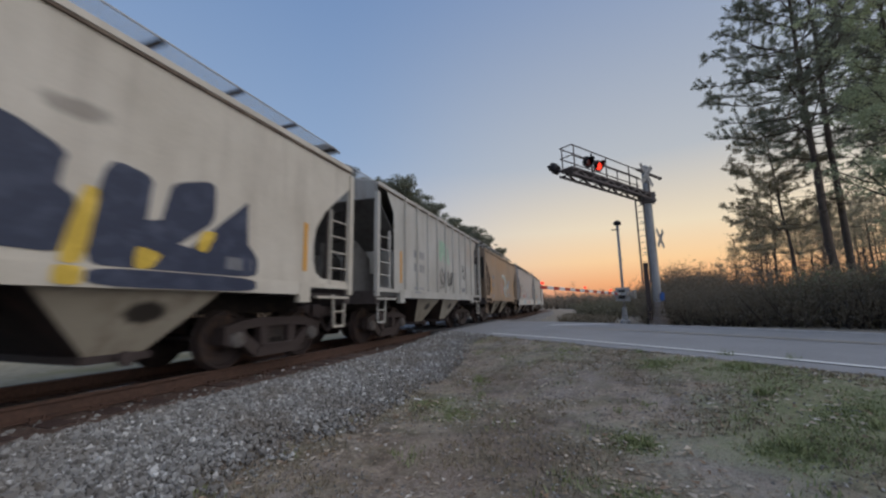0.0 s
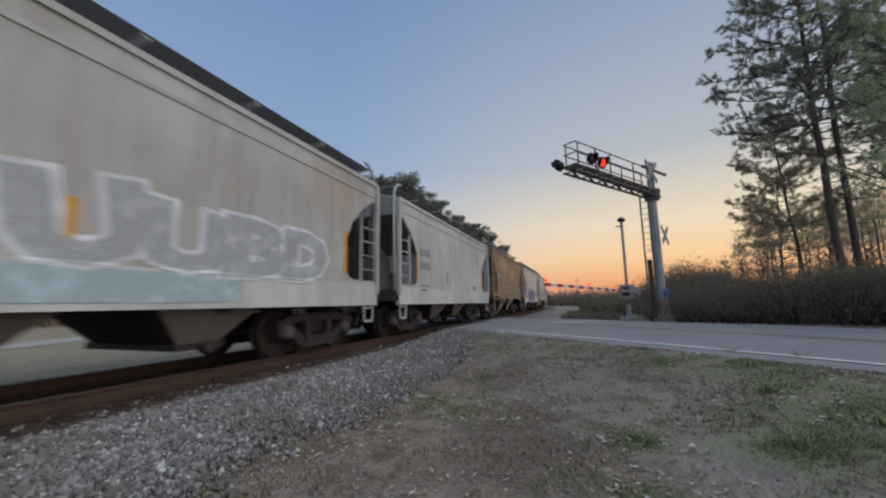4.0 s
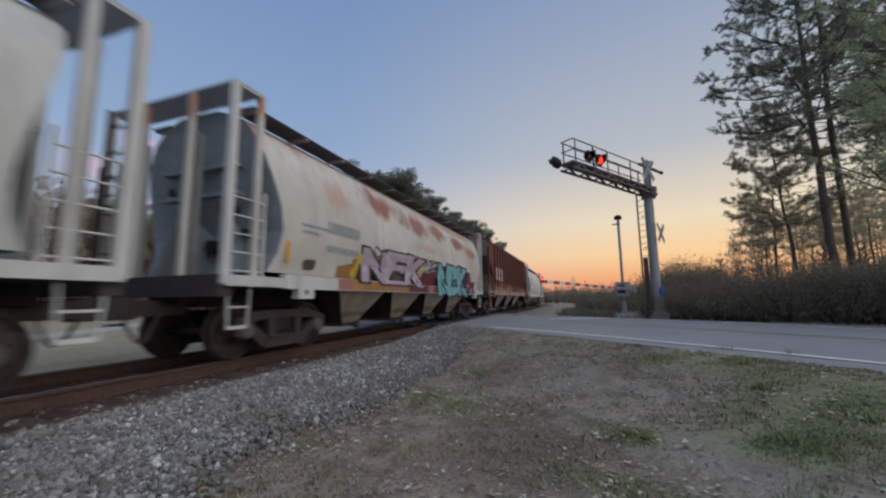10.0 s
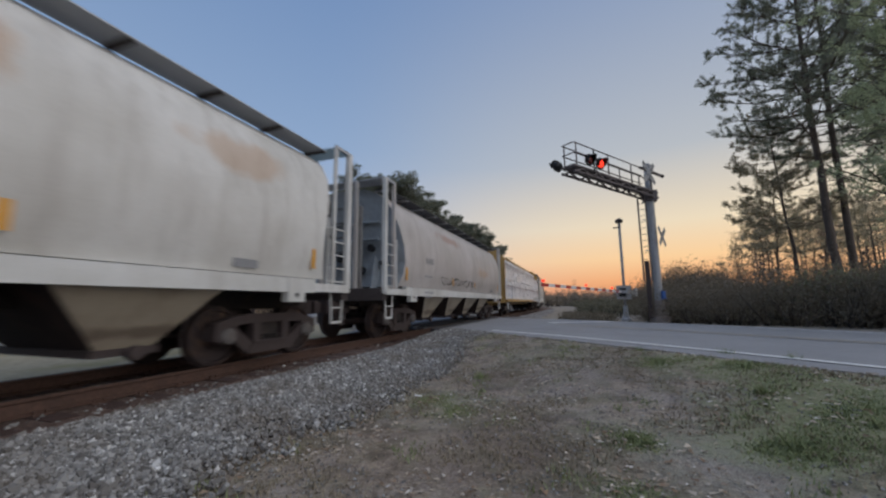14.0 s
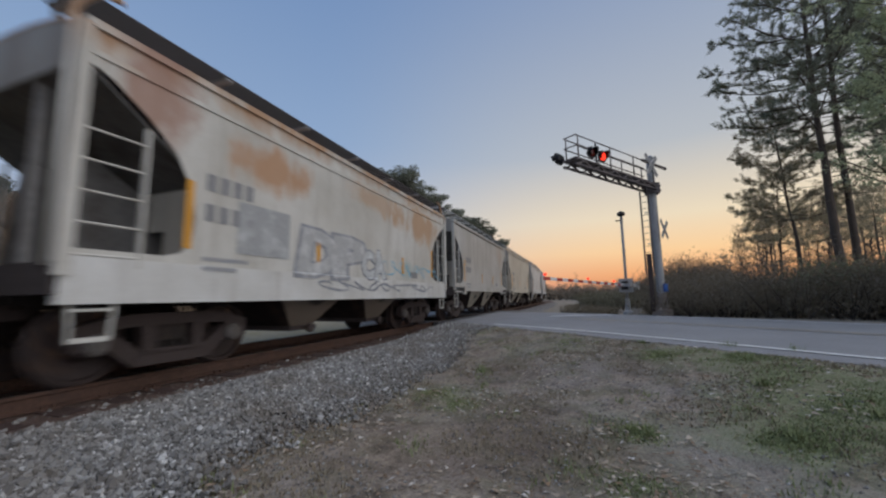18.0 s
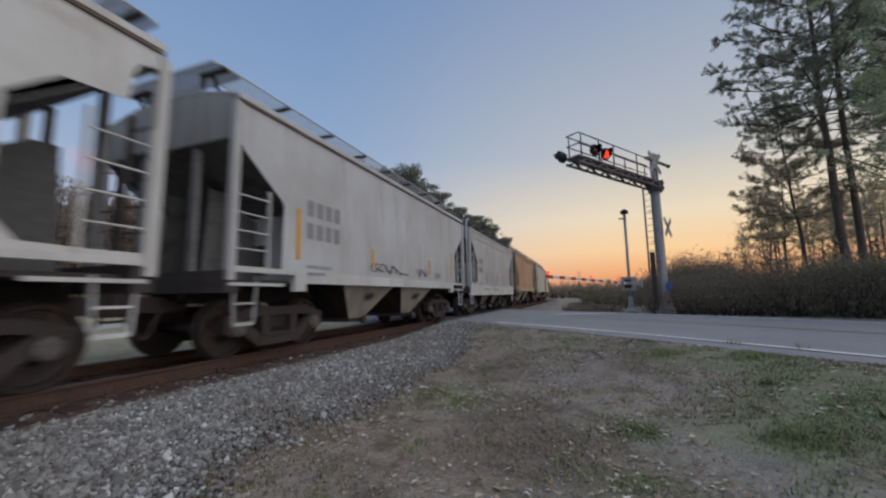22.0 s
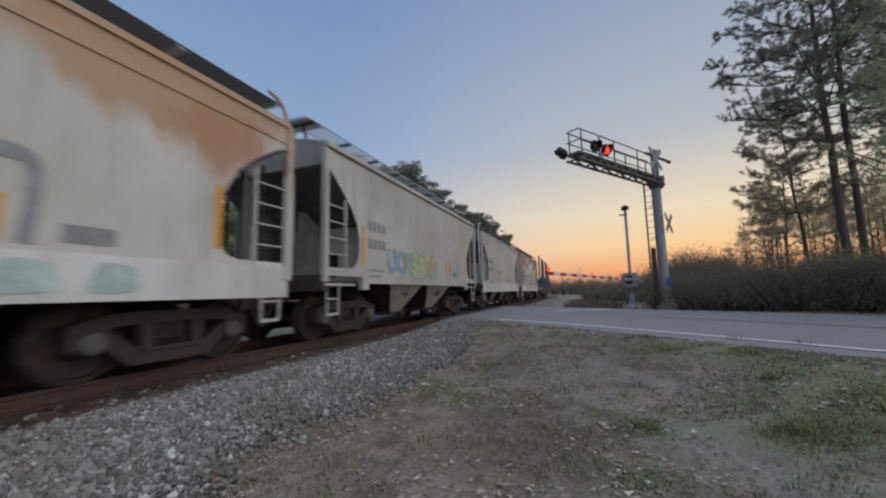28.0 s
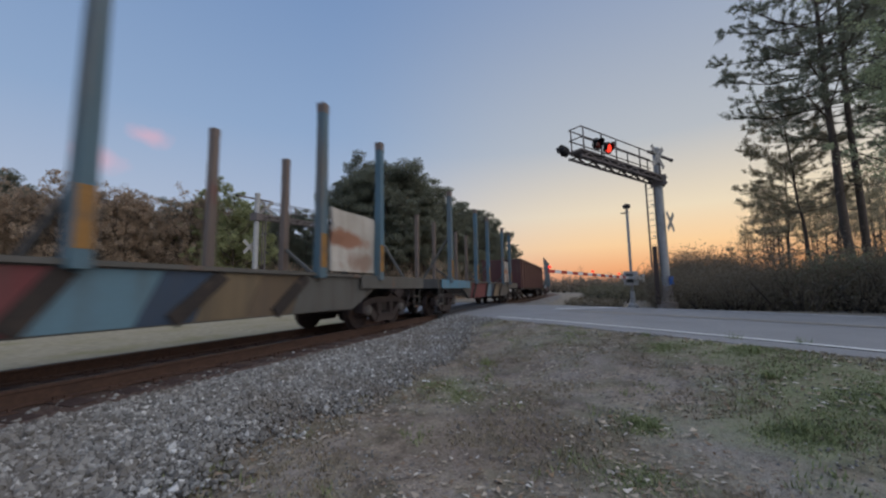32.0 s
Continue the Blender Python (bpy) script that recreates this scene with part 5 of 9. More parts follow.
# ---------------------------------------------------------------- rolling stock, in a car's own space: y along it, z from the rail head
def side_frame_mesh(bm):
    """A cast side frame: arched top chord, jaws over the bearings, sloping struts and a spring seat."""
    slab(bm, [(-1.10, 0.66), (-0.80, 0.75), (-0.45, 0.79), (0.45, 0.79), (0.80, 0.75), (1.10, 0.66), (1.08, 0.56), (0.76, 0.61), (0.40, 0.64), (-0.40, 0.64), (-0.76, 0.61), (-1.08, 0.56)], -0.075, 0.075)
    slab(bm, [(-0.50, 0.15), (0.50, 0.15), (0.44, 0.30), (-0.44, 0.30)], -0.10, 0.10)
    slab(bm, [(-0.40, 0.30), (0.40, 0.30), (0.40, 0.345), (-0.40, 0.345)], -0.13, 0.13)
    for s in (-1, 1):
        slab(bm, [(s * 0.98, 0.56), (s * 0.80, 0.62), (s * 0.38, 0.31), (s * 0.50, 0.15)], -0.07, 0.07)
        slab(bm, [(s * 0.24, 0.30), (s * 0.39, 0.30), (s * 0.42, 0.66), (s * 0.24, 0.66)], -0.085, 0.085)
        slab(bm, [(s * 0.70, 0.66), (s * 1.12, 0.66), (s * 1.12, 0.40), (s * 1.03, 0.36), (s * 1.02, 0.56), (s * 0.76, 0.56)], -0.09, 0.09)


def bearing_mesh(bm):
    turned(bm, (-0.12, 0, 0.455), (1, 0, 0), [(0, 0.13), (0.22, 0.13), (0.25, 0.115), (0.262, 0.07), (0.28, 0.06)], 14)
    for k in range(3):
        a = 2.1 * k + 0.5
        rod(bm, (0.13, 0.075 * math.cos(a), 0.455 + 0.075 * math.sin(a)), (0.16, 0.075 * math.cos(a), 0.455 + 0.075 * math.sin(a)), 0.018, None, 6)


def wheelset_mesh(bm):
    rod(bm, (-1.0, 0, 0), (1.0, 0, 0), 0.085, None, 10)
    for s in (-1, 1):
        turned(bm, (s * 0.685, 0, 0), (s, 0, 0), [(-0.002, 0.30), (0.0, 0.485), (0.03, 0.485), (0.036, 0.458), (0.14, 0.452), (0.142, 0.40), (0.10, 0.385), (0.085, 0.20), (0.13, 0.15), (0.14, 0.09)], 28)
        for k in range(6):
            a = 2 * math.pi * k / 6
            rod(bm, (s * 0.78, 0.27 * math.cos(a), 0.27 * math.sin(a)), (s * 0.79, 0.27 * math.cos(a), 0.27 * math.sin(a)), 0.03, None, 6)


def bolster_mesh(bm):
    box(bm, -1.0, 1.0, -0.2, 0.2, 0.42, 0.66)
    rod(bm, (0, 0, 0.6), (0, 0, 0.95), 0.25, None, 12)
    for s in (-1, 1):
        box(bm, -0.8, 0.8, s * 0.38 - 0.05, s * 0.38 + 0.05, 0.33, 0.43)


def spring_mesh(bm):
    prof = []
    for j in range(5):
        prof += [(j * 0.034, 0.05), (j * 0.034 + 0.012, 0.064), (j * 0.034 + 0.026, 0.05)]
    turned(bm, (0, 0, 0.275), (0, 0, 1), prof, 8)


WHEELS = []
M_CAP = plain("bearing_steel", (0.17, 0.155, 0.145), 0.6, 0.2, 0.35, 5, 0.2, (0.10, 0.08, 0.07))


def truck(parent, y):
    t = obj("truck", shared("truck", bolster_mesh), M_UNDER, parent, "grimy cast-steel truck")
    t.location = (0, y, 0)
    for s in (-1, 1):
        f = obj("side_frame", shared("side_frame", side_frame_mesh, 0.012), M_STEEL, t)
        f.location, f.rotation_euler = (s * 1.0, 0, 0), (0, 0, 0 if s > 0 else math.pi)
        for k in (-0.89, 0.89):
            bc = obj("bearing_cap", shared("bearing_cap", bearing_mesh), M_CAP, f, "worn grey bearing cap")
            bc.location = (0, k, 0)
        for k in (-0.15, 0, 0.15):
            sp = obj("spring", shared("spring", spring_mesh), M_UNDER, t)
            sp.location = (s * 1.0, k, 0)
    for s in (-1, 1):
        w = obj("wheelset", shared("wheelset", wheelset_mesh), M_WHEEL, t)
        w.location = (0, s * 0.89, 0.455)
        WHEELS.append((w, parent, s * 0.89))


def coupler_mesh(bm):
    box(bm, -0.11, 0.11, -0.5, 0.32, 0.74, 0.98)
    box(bm, -0.17, 0.12, 0.28, 0.62, 0.70, 1.02)
    box(bm, 0.02, 0.20, 0.50, 0.72, 0.73, 0.99)
    prev = None
    for i in range(9):
        a = i / 8
        p = Vector((-0.42 + 0.03 * math.sin(a * 9), 0.1 + 0.5 * a, 0.8 - 0.42 * math.sin(math.pi * a)))
        if prev:
            rod(bm, prev, p, 0.025, None, 6, False)
        prev = p


def ladder(name, root, z0, z1, w, rungs, mat, label=""):
    """A ladder: one stile carries the other and the rungs."""
    stile = shared("ladder_stile/%.2f/%.2f" % (z0, z1), lambda bm: bar(bm, (0, 0, z0), (0, 0, z1), 0.07, 0.03))
    lad = obj(name, stile, mat, root, label)
    other = obj("stile", stile, mat, lad)
    other.location = (0, w, 0)
    me = shared("ladder_rung/%.2f" % w, lambda bm: rod(bm, (0.02, 0, 0), (0.02, w, 0), 0.014, None, 6))
    for i in range(rungs):
        r = obj("rung", me, mat, lad)
        r.location = (0, 0, z0 + (z1 - z0) * (i + 0.35) / rungs)
    return lad


def grating_mesh(L, w, dense=False):
    def make(bm):
        n = 16 if dense else 12
        for i in range(n):
            x = -w / 2 + w * i / (n - 1)
            t = 0.010 if dense or i in (0, n - 1) else 0.003
            box(bm, x - t, x + t, -L / 2, L / 2, -0.018 if t > 0.005 else -0.009, 0.0)
        k = int(L / 0.13)
        for i in range(k + 1):
            y = -L / 2 + L * i / k
            box(bm, -w / 2, w / 2, y - 0.003, y + 0.003, -0.010, -0.004)
    return make


# thin added plates put the bay slopes' shade and rust into a dark colour
M_RUSTSHADE = plain("rusted_slope", (0.032, 0.019, 0.016), 0.85, 0.0, 0.4, 2, 0.3, (0.06, 0.034, 0.026))
CUTS = {
    "diag": [(0.10, 3.56), (0.22, 3.46), (0.58, 3.15), (0.95, 2.82), (1.18, 2.48), (1.27, 2.15), (1.26, 1.82), (1.16, 1.60), (1.0, 1.50), (0.14, 1.48)],
    "round": [(0.10, 3.46), (0.34, 3.36), (0.72, 3.10), (1.08, 2.78), (1.30, 2.38), (1.38, 2.0), (1.34, 1.70), (1.2, 1.53), (1.0, 1.48), (0.14, 1.48)],
    "stepped": [(0.10, 3.72), (0.30, 3.66), (0.38, 3.52), (0.40, 3.18), (0.98, 3.14), (1.36, 2.80), (1.37, 2.25), (1.36, 1.70), (1.18, 1.48), (0.6, 1.46), (0.14, 1.46)],
    "angled": [(0.10, 3.34), (0.24, 3.14), (1.02, 2.54), (1.06, 2.46), (1.04, 1.44)],
    "blunt": [(0.80, 3.72), (0.98, 3.5), (1.0, 3.0), (1.0, 2.2), (1.0, 1.8), (1.0, 1.44)],
    "straight": [(0.10, 3.38), (0.55, 3.0), (1.05, 2.5), (1.45, 2.12), (1.5, 2.05), (1.5, 1.44)],
}


def bay_mesh(w_top, w_bot, skew=0.0):
    def make(bm):
        zt, zb = 1.36, 0.42
        a = [bm.verts.new(p) for p in ((-1.48, -w_top / 2, zt), (1.48, -w_top / 2, zt), (1.48, w_top / 2, zt), (-1.48, w_top / 2, zt))]
        b = [bm.verts.new(p) for p in ((-0.95, -w_bot / 2 + skew, zb), (0.95, -w_bot / 2 + skew, zb), (0.95, w_bot / 2 + skew, zb), (-0.95, w_bot / 2 + skew, zb))]
        bm.faces.new(a)
        bm.faces.new(b[::-1])
        for i in range(4):
            bm.faces.new((a[i], b[i], b[(i + 1) % 4], a[(i + 1) % 4]))
    return make


def bay_slope(w_top, w_bot, end):
    def make(bm):
        y0, y1 = end * (w_top / 2 + 0.008), end * (w_bot / 2 + 0.008)
        sheet(bm, [(-1.46, y0, 1.355), (1.46, y0, 1.355), (0.94, y1, 0.43), (-0.94, y1, 0.43)], 0.006)
    return make


def add_bay(root, y, wt, mat, label):
    b = obj("discharge_bay", shared("discharge_bay/%.2f" % wt, bay_mesh(wt, 0.62)), mat, root, label)
    b.location = (0, y, 0)
    obj("outlet_gate", shared("outlet_gate", gate_mesh(0.62)), M_STEEL, b)
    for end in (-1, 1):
        obj("slope_plate", shared("bay_slope%d/%.2f" % (end, wt), bay_slope(wt, 0.62, end)), M_RUSTSHADE, b, "slope plate coloured for rust and shade")


def gate_mesh(w):
    def make(bm):
        box(bm, -1.0, 1.0, -w / 2 - 0.06, w / 2 + 0.06, 0.34, 0.43)
        rod(bm, (-1.15, 0, 0.38), (1.15, 0, 0.38), 0.04, None, 8)
        for s in (-1, 1):
            rod(bm, (s * 1.12, 0, 0.38), (s * 1.2, 0, 0.38), 0.09, None, 8)
    return make


def hatch_mesh(bm):
    turned(bm, (0, 0, 0), (0, 0, 1), [(0, 0.36), (0.07, 0.36), (0.09, 0.33), (0.12, 0.1)], 16)


def stirrup_mesh(bm):
    for y in (0, 0.42):
        bar(bm, (0, y, 1.2), (0, y + (0.04 if y == 0 else -0.04), 0.56), 0.045, 0.02)
    bar(bm, (0, 0.03, 0.56), (0, 0.39, 0.56), 0.02, 0.05)
    bar(bm, (0, 0.0, 0.86), (0, 0.42, 0.86), 0.02, 0.03)


def stripe(parent, x, y, z, w, h, mat, label, skew=0.0, name="marking"):
    """A flat painted mark on a car's side."""
    bm = bmesh.new()
    slab(bm, [(y - w / 2, z - h / 2), (y + w / 2, z - h / 2), (y + w / 2 + skew, z + h / 2), (y - w / 2 + skew, z + h / 2)], x, x + 0.004)
    return obj(name, bm, mat, parent, label)


M_ENDPOST = plain("end_post_grey", (0.24, 0.235, 0.23), 0.8, 0.0, 0.35, 2, 0.2, (0.15, 0.135, 0.125))
# end sill, platform and ladder: grime, darkened further for the shade between cars
M_ENDLOW = plain("end_grime_shade", (0.062, 0.050, 0.048), 0.85, 0.0, 0.4, 2, 0.2, (0.045, 0.033, 0.031))


def common_end(root, L, side, end, mat, body_mat, ladder_top=2.95, posts=True, top=3.86, half=1.55):
    """Posts, ladders, end sill, coupler and steps at one end (end = -1 or 1)."""
    e = end * L / 2
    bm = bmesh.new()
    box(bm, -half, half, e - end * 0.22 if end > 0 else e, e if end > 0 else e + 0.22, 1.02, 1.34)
    obj("end_sill", to_mesh("end_sill", bm, 0.015), M_ENDLOW, root, "grimy end sill with shade in its colour")
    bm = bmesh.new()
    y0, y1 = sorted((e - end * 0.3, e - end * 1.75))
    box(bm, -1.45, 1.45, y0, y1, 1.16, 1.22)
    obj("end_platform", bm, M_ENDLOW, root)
    c = obj("coupler", shared("coupler", coupler_mesh, 0.01), M_STEEL, root, "rusty knuckle coupler with air hose")
    c.location = (0, e - end * 0.02, 0)
    c.rotation_euler = (0, 0, 0 if end > 0 else math.pi)
    for s in (-1, 1):
        if posts:
            bm = bmesh.new()
            box(bm, s * half - 0.05, s * half + 0.05, e - 0.06 - end * 0.06, e + 0.06 - end * 0.06, 1.2, top)
            obj("corner_post", to_mesh("corner_post", bm, 0.008), mat, root)
            bm = bmesh.new()
            box(bm, s * 0.62 - 0.06, s * 0.62 + 0.06, e - end * 0.16 - 0.04, e - end * 0.16 + 0.04, 1.2, 3.62)
            obj("end_post", bm, M_ENDPOST, root)
        lad = ladder("side_ladder", root, 1.3, ladder_top, 0.62, 5, mat)
        lad.location, lad.rotation_euler = (s * (half - 0.01), e - end * 0.12, 0), (0, 0, 0 if end < 0 else math.pi)
        st = obj("stirrup_step", shared("stirrup_step", stirrup_mesh), mat, root)
        st.location, st.rotation_euler = (s * (half - 0.03), e - end * 0.15, 0), (0, 0, 0 if end < 0 else math.pi)
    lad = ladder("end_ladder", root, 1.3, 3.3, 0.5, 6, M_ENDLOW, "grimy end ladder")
    lad.location, lad.rotation_euler = (1.4 if end > 0 else -1.5, e, 0), (0, 0, math.pi / 2 if end > 0 else -math.pi / 2)


def running_boards(root, L, z, x, w, posts, legs=0.28, mat=None, dense=False):
    mat = mat or M_GALV
    for s in (-1, 1):
        g = obj("running_board", shared("running_board/%.1f/%.2f" % (L, w), grating_mesh(L, w, dense)), mat, root, "open steel grating walkway")
        g.location = (s * x, 0, z)
        for i in range(posts):
            y = -L / 2 + 0.1 + (L - 0.2) * i / (posts - 1)
            me = shared("board_bracket/%.2f" % w, lambda b: (box(b, -w / 2, w / 2, -0.05, 0.05, -0.055, -0.025), box(b, -w / 2, -w / 2 + 0.03, -0.03, 0.03, -0.25, -0.055)))
            k = obj("board_bracket", me, M_UNDER if mat == M_GALV else M_GALV, root)
            k.location, k.rotation_euler = (s * x, y, z), (0, 0, 0 if s > 0 else math.pi)


# end paints: dirt, plus the shade on the end faces mixed into the colour
M_DIRTSHADE = paint("end_dirt_shade_grey", (0.33, 0.33, 0.32), 0.15, dirt=0.8)
M_ENDTAN = paint("end_dirt_shade_tan", (0.24, 0.18, 0.13), 0.2, dirt=0.8)
M_BAYDIRT = paint("bay_dirty_beige", (0.40, 0.36, 0.29), 0.2, rustcol=(0.09, 0.055, 0.042), dirt=0.8, spots=((0.12, 0.92, 0.26, 0.12, (0.018, 0.014, 0.012), 0.95),))
M_BAYDARK = paint("bay_dark_grime", (0.20, 0.165, 0.135), 0.2, rustcol=(0.07, 0.045, 0.035), dirt=0.8, spots=((0.12, 0.92, 0.26, 0.12, (0.018, 0.014, 0.012), 0.95),))
M_BOARD_DARK = plain("weathered_grating", (0.10, 0.10, 0.105), 0.7, 0.3, 0.3, 8, 0.1)
M_SEAM = plain("seam_dirt", (0.13, 0.095, 0.07), 0.85, 0.0, 0.4, 3, 0.2, (0.2, 0.16, 0.12))


def hopper(L, mat, cut="diag", bays=2, ribs=0, sill=None, sill_h=0.2, under=None, mesh_key="", eave=None, deep=False, board=0.9, end_mat=None):
    """A covered hopper car with vertical sides, open ends and discharge bays."""
    root = new("hopper_car")
    half, eave = 1.55, eave or (3.9 if deep else 3.99)
    sill = sill or mat
    under = under or (M_BAYDARK if deep else M_BAYDIRT)
    K = "%s/%.2f/%.2f" % (cut, L, eave)
    pts = CUTS[cut]
    e = L / 2

    def side_poly():
        r = [(e - d, z) for d, z in pts]
        p = [(e - (0.06 if cut != "blunt" else 0.45), eave), (e - (0.06 if cut != "blunt" else 0.62), pts[0][1] + (0 if cut != "blunt" else 0.2))] + r + [(r[-1][0], 1.36)]
        return p + [(-y, z) for y, z in p[::-1]]
    for s in (-1, 1):
        def panel(bm, s=s):
            x0, x1 = sorted((s * (half - 0.012), s * half))
            poly = side_poly()
            slab(bm, poly, x0, x1)
        obj("side_sheet", shared("side_sheet%d/%s" % (s, K), panel), mat, root)
        bm = bmesh.new()
        x0, x1 = sorted((s * (half - 0.09), s * (half + 0.02)))
        box(bm, x0, x1, -e + (0.05 if deep else 1.34), e - (0.05 if deep else 1.34), 1.38 - sill_h, 1.40)
        obj("side_sill", to_mesh("side_sill", bm, 0.01), sill, root)
        for end in (-1, 1) if not deep else ():
            for nm, d0, d1, z0, z1, out in (("sill_end", 0.05, 1.335, 1.32, 1.40, 0.02), ("lower_sill_bar", 0.06, 1.10, 1.12, 1.165, 0.01), ("jacking_plate", 1.34, 1.62, 1.04, 1.395, 0.03)):
                bm = bmesh.new()
                x0, x1 = sorted((s * (half - 0.07), s * (half + out)))
                y0, y1 = sorted((end * (e - d0), end * (e - d1)))
                box(bm, x0, x1, y0, y1, z0, z1)
                obj(nm, to_mesh(nm, bm, 0.008), sill, root)
        bm = bmesh.new()
        x0, x1 = sorted((s * (half - 0.05), s * (half + 0.035)))
        box(bm, x0, x1, -e + 0.06, e - 0.06, eave - 0.06, eave + 0.03)
        obj("eave_rail", to_mesh("eave_rail", bm, 0.01), mat, root)
        for i in range(ribs):
            y = -e + 1.65 + (L - 3.3) * i / (ribs - 1)
            r = obj("side_rib", shared("side_rib/%.2f" % eave, lambda b: box(b, -0.035, 0.035, -0.045, 0.045, 1.42, eave + 0.0), 0.01), mat, root)
            r.location = (s * (half + 0.03), y, 0)
        if deep:
            for end in (-1, 1):
                bm = bmesh.new()
                prev = None
                for a in range(7):
                    k = radians(90 * a / 6)
                    q = Vector((s * (half - 0.12), end * (e - 0.42 + 0.42 * math.sin(k)), eave + 0.06 + 0.42 * math.cos(k)))
                    if prev:
                        rod(bm, prev, q, 0.035, None, 8, False)
                    prev = q
                rod(bm, prev, (prev.x, prev.y, 1.3), 0.035, None, 8)
                obj("end_pipe_rail", bm, mat, root, "bent pipe handrail at the roof end")
            bm = bmesh.new()
            x0, x1 = sorted((s * (half + 0.002), s * (half + 0.018)))
            box(bm, x0, x1, -e + 0.1, e - 0.1, eave - 0.36, eave - 0.30)
            obj("roof_seam", bm, mat, root)
        else:
            bm = bmesh.new()
            x0, x1 = sorted((s * (half + 0.001), s * (half + 0.03)))
            box(bm, x0, x1, -e + 0.08, e - 0.08, eave - 0.105, eave - 0.065)
            obj("eave_seam", bm, M_SEAM, root, "dark dirty seam under the eave")
    def roof(bm):
        n = 8
        ring = []
        for i in range(n + 1):
            x = -half + 2 * half * i / n
            z = eave + 0.02 + 0.24 * (1 - (x / half) ** 2)
            ring.append((bm.verts.new((x, -e + 0.06, z)), bm.verts.new((x, e - 0.06, z))))
        for a, b in zip(ring, ring[1:]):
            bm.faces.new((a[0], b[0], b[1], a[1]))
        ret = bmesh.ops.extrude_face_region(bm, geom=bm.faces[:])
        for g in ret["geom"]:
            if isinstance(g, bmesh.types.BMVert):
                g.co.z -= 0.03
    obj("roof", shared("roof/" + K, roof), mat, root)
    for end in (-1, 1):
        def top_panel(bm, end=end):
            n = 8
            low, up = [], []
            for i in range(n + 1):
                x = -half + 0.01 + (2 * half - 0.02) * i / n
                low.append((x, pts[0][1]))
                up.append((x, eave + 0.02 + 0.235 * (1 - (x / half) ** 2)))
            poly = low + up[::-1]
            y = end * (e - 0.07)
            a = [bm.verts.new((x, y, z)) for x, z in poly]
            b = [bm.verts.new((x, y - end * 0.02, z)) for x, z in poly]
            bm.faces.new(a)
            bm.faces.new(b[::-1])
            for i in range(len(a)):
                bm.faces.new((a[i], b[i], b[(i + 1) % len(a)], a[(i + 1) % len(a)]))
        obj("end_panel", shared("end_panel%d/%s" % (end, K), top_panel), end_mat or M_DIRTSHADE, root, "dirty grey end panel")

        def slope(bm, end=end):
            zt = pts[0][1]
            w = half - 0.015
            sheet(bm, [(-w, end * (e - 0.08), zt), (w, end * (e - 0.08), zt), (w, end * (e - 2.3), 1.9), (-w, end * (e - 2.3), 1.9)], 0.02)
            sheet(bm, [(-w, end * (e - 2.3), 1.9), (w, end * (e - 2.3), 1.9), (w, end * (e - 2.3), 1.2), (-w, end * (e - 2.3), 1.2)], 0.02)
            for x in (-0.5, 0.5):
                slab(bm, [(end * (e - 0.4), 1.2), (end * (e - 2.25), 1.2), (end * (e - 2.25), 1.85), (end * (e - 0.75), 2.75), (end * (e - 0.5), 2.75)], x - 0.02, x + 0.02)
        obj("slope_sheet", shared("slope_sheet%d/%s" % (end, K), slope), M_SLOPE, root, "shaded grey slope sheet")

        def web(bm, end=end):
            top = pts[0][1] - (1.37 / 2.22) * (pts[0][1] - 1.9) - 0.04
            w = half - 0.03
            y0, y1 = sorted((end * (e - 1.45), end * (e - 1.47)))
            box(bm, -w, 0.40, y0, y1, 1.22, top)
            box(bm, 0.84, w, y0, y1, 1.22, top)
            box(bm, 0.40, 0.84, y0, y1, 1.90, top)
            box(bm, 0.40, 0.84, y0, y1, 1.22, 1.34)
        obj("end_web", shared("end_web%d/%s" % (end, K), web), end_mat or mat, root, "plate below the slope with a brake-rod hole")
        common_end(root, L, 1, end, mat, mat, ladder_top=min(2.95, pts[2][1] + 0.1) if cut != "straight" else 2.4)
        yt = end * (e - 1.55)
        truck(root, yt)
        bm = bmesh.new()
        box(bm, -0.4, 0.4, yt - 1.2, yt + 1.2, 0.86, 1.2)
        obj("bolster_box", bm, M_UNDER, root)
    if not deep:
        for end in (-1, 1):
            w = board + 0.25
            g = obj("crossover_platform", shared("crossover/%.2f" % board, lambda b: box(b, -w, w, -0.25, -0.22, -0.03, 0.02)), M_GALV, root, "open grating platform across the roof end")
            g.location = (0, end * (e - 0.18), eave + 0.545)
            r = obj("side_bar", shared("crossover/%.2f" % board, None), M_GALV, g)
            r.location = (0, 0.47, 0)
            for i in range(8):
                sl = obj("slat", shared("cross_slat/%.2f" % board, lambda b: box(b, -w, w, -0.009, 0.009, -0.01, 0.015)), M_GALV, g)
                sl.location = (0, -0.18 + 0.36 * i / 7, 0)
            for x in (-board, board):
                bm = bmesh.new()
                bar(bm, (x, end * (e - 0.3), eave + 0.1), (x, end * (e - 0.12), eave + 0.53), 0.04, 0.04)
                obj("platform_strut", bm, M_UNDER, root)
    bm = bmesh.new()
    box(bm, -0.33, 0.33, -e + 0.2, e - 0.2, 0.92, 1.22)
    obj("centre_sill", bm, M_UNDER, root)
    span = L - 5.6
    wt = span / bays - 0.12
    for i in range(bays):
        y = -span / 2 + span * (i + 0.5) / bays
        add_bay(root, y, wt, under, "grimy sloping discharge hopper")
    running_boards(root, L - 0.1, eave + (0.44 if deep else 0.56), 1.02 if deep else board, 0.62 if deep else 0.52, 7 if deep else 9, 0.42 if deep else 0.5, M_BOARD_DARK if deep else None, deep)
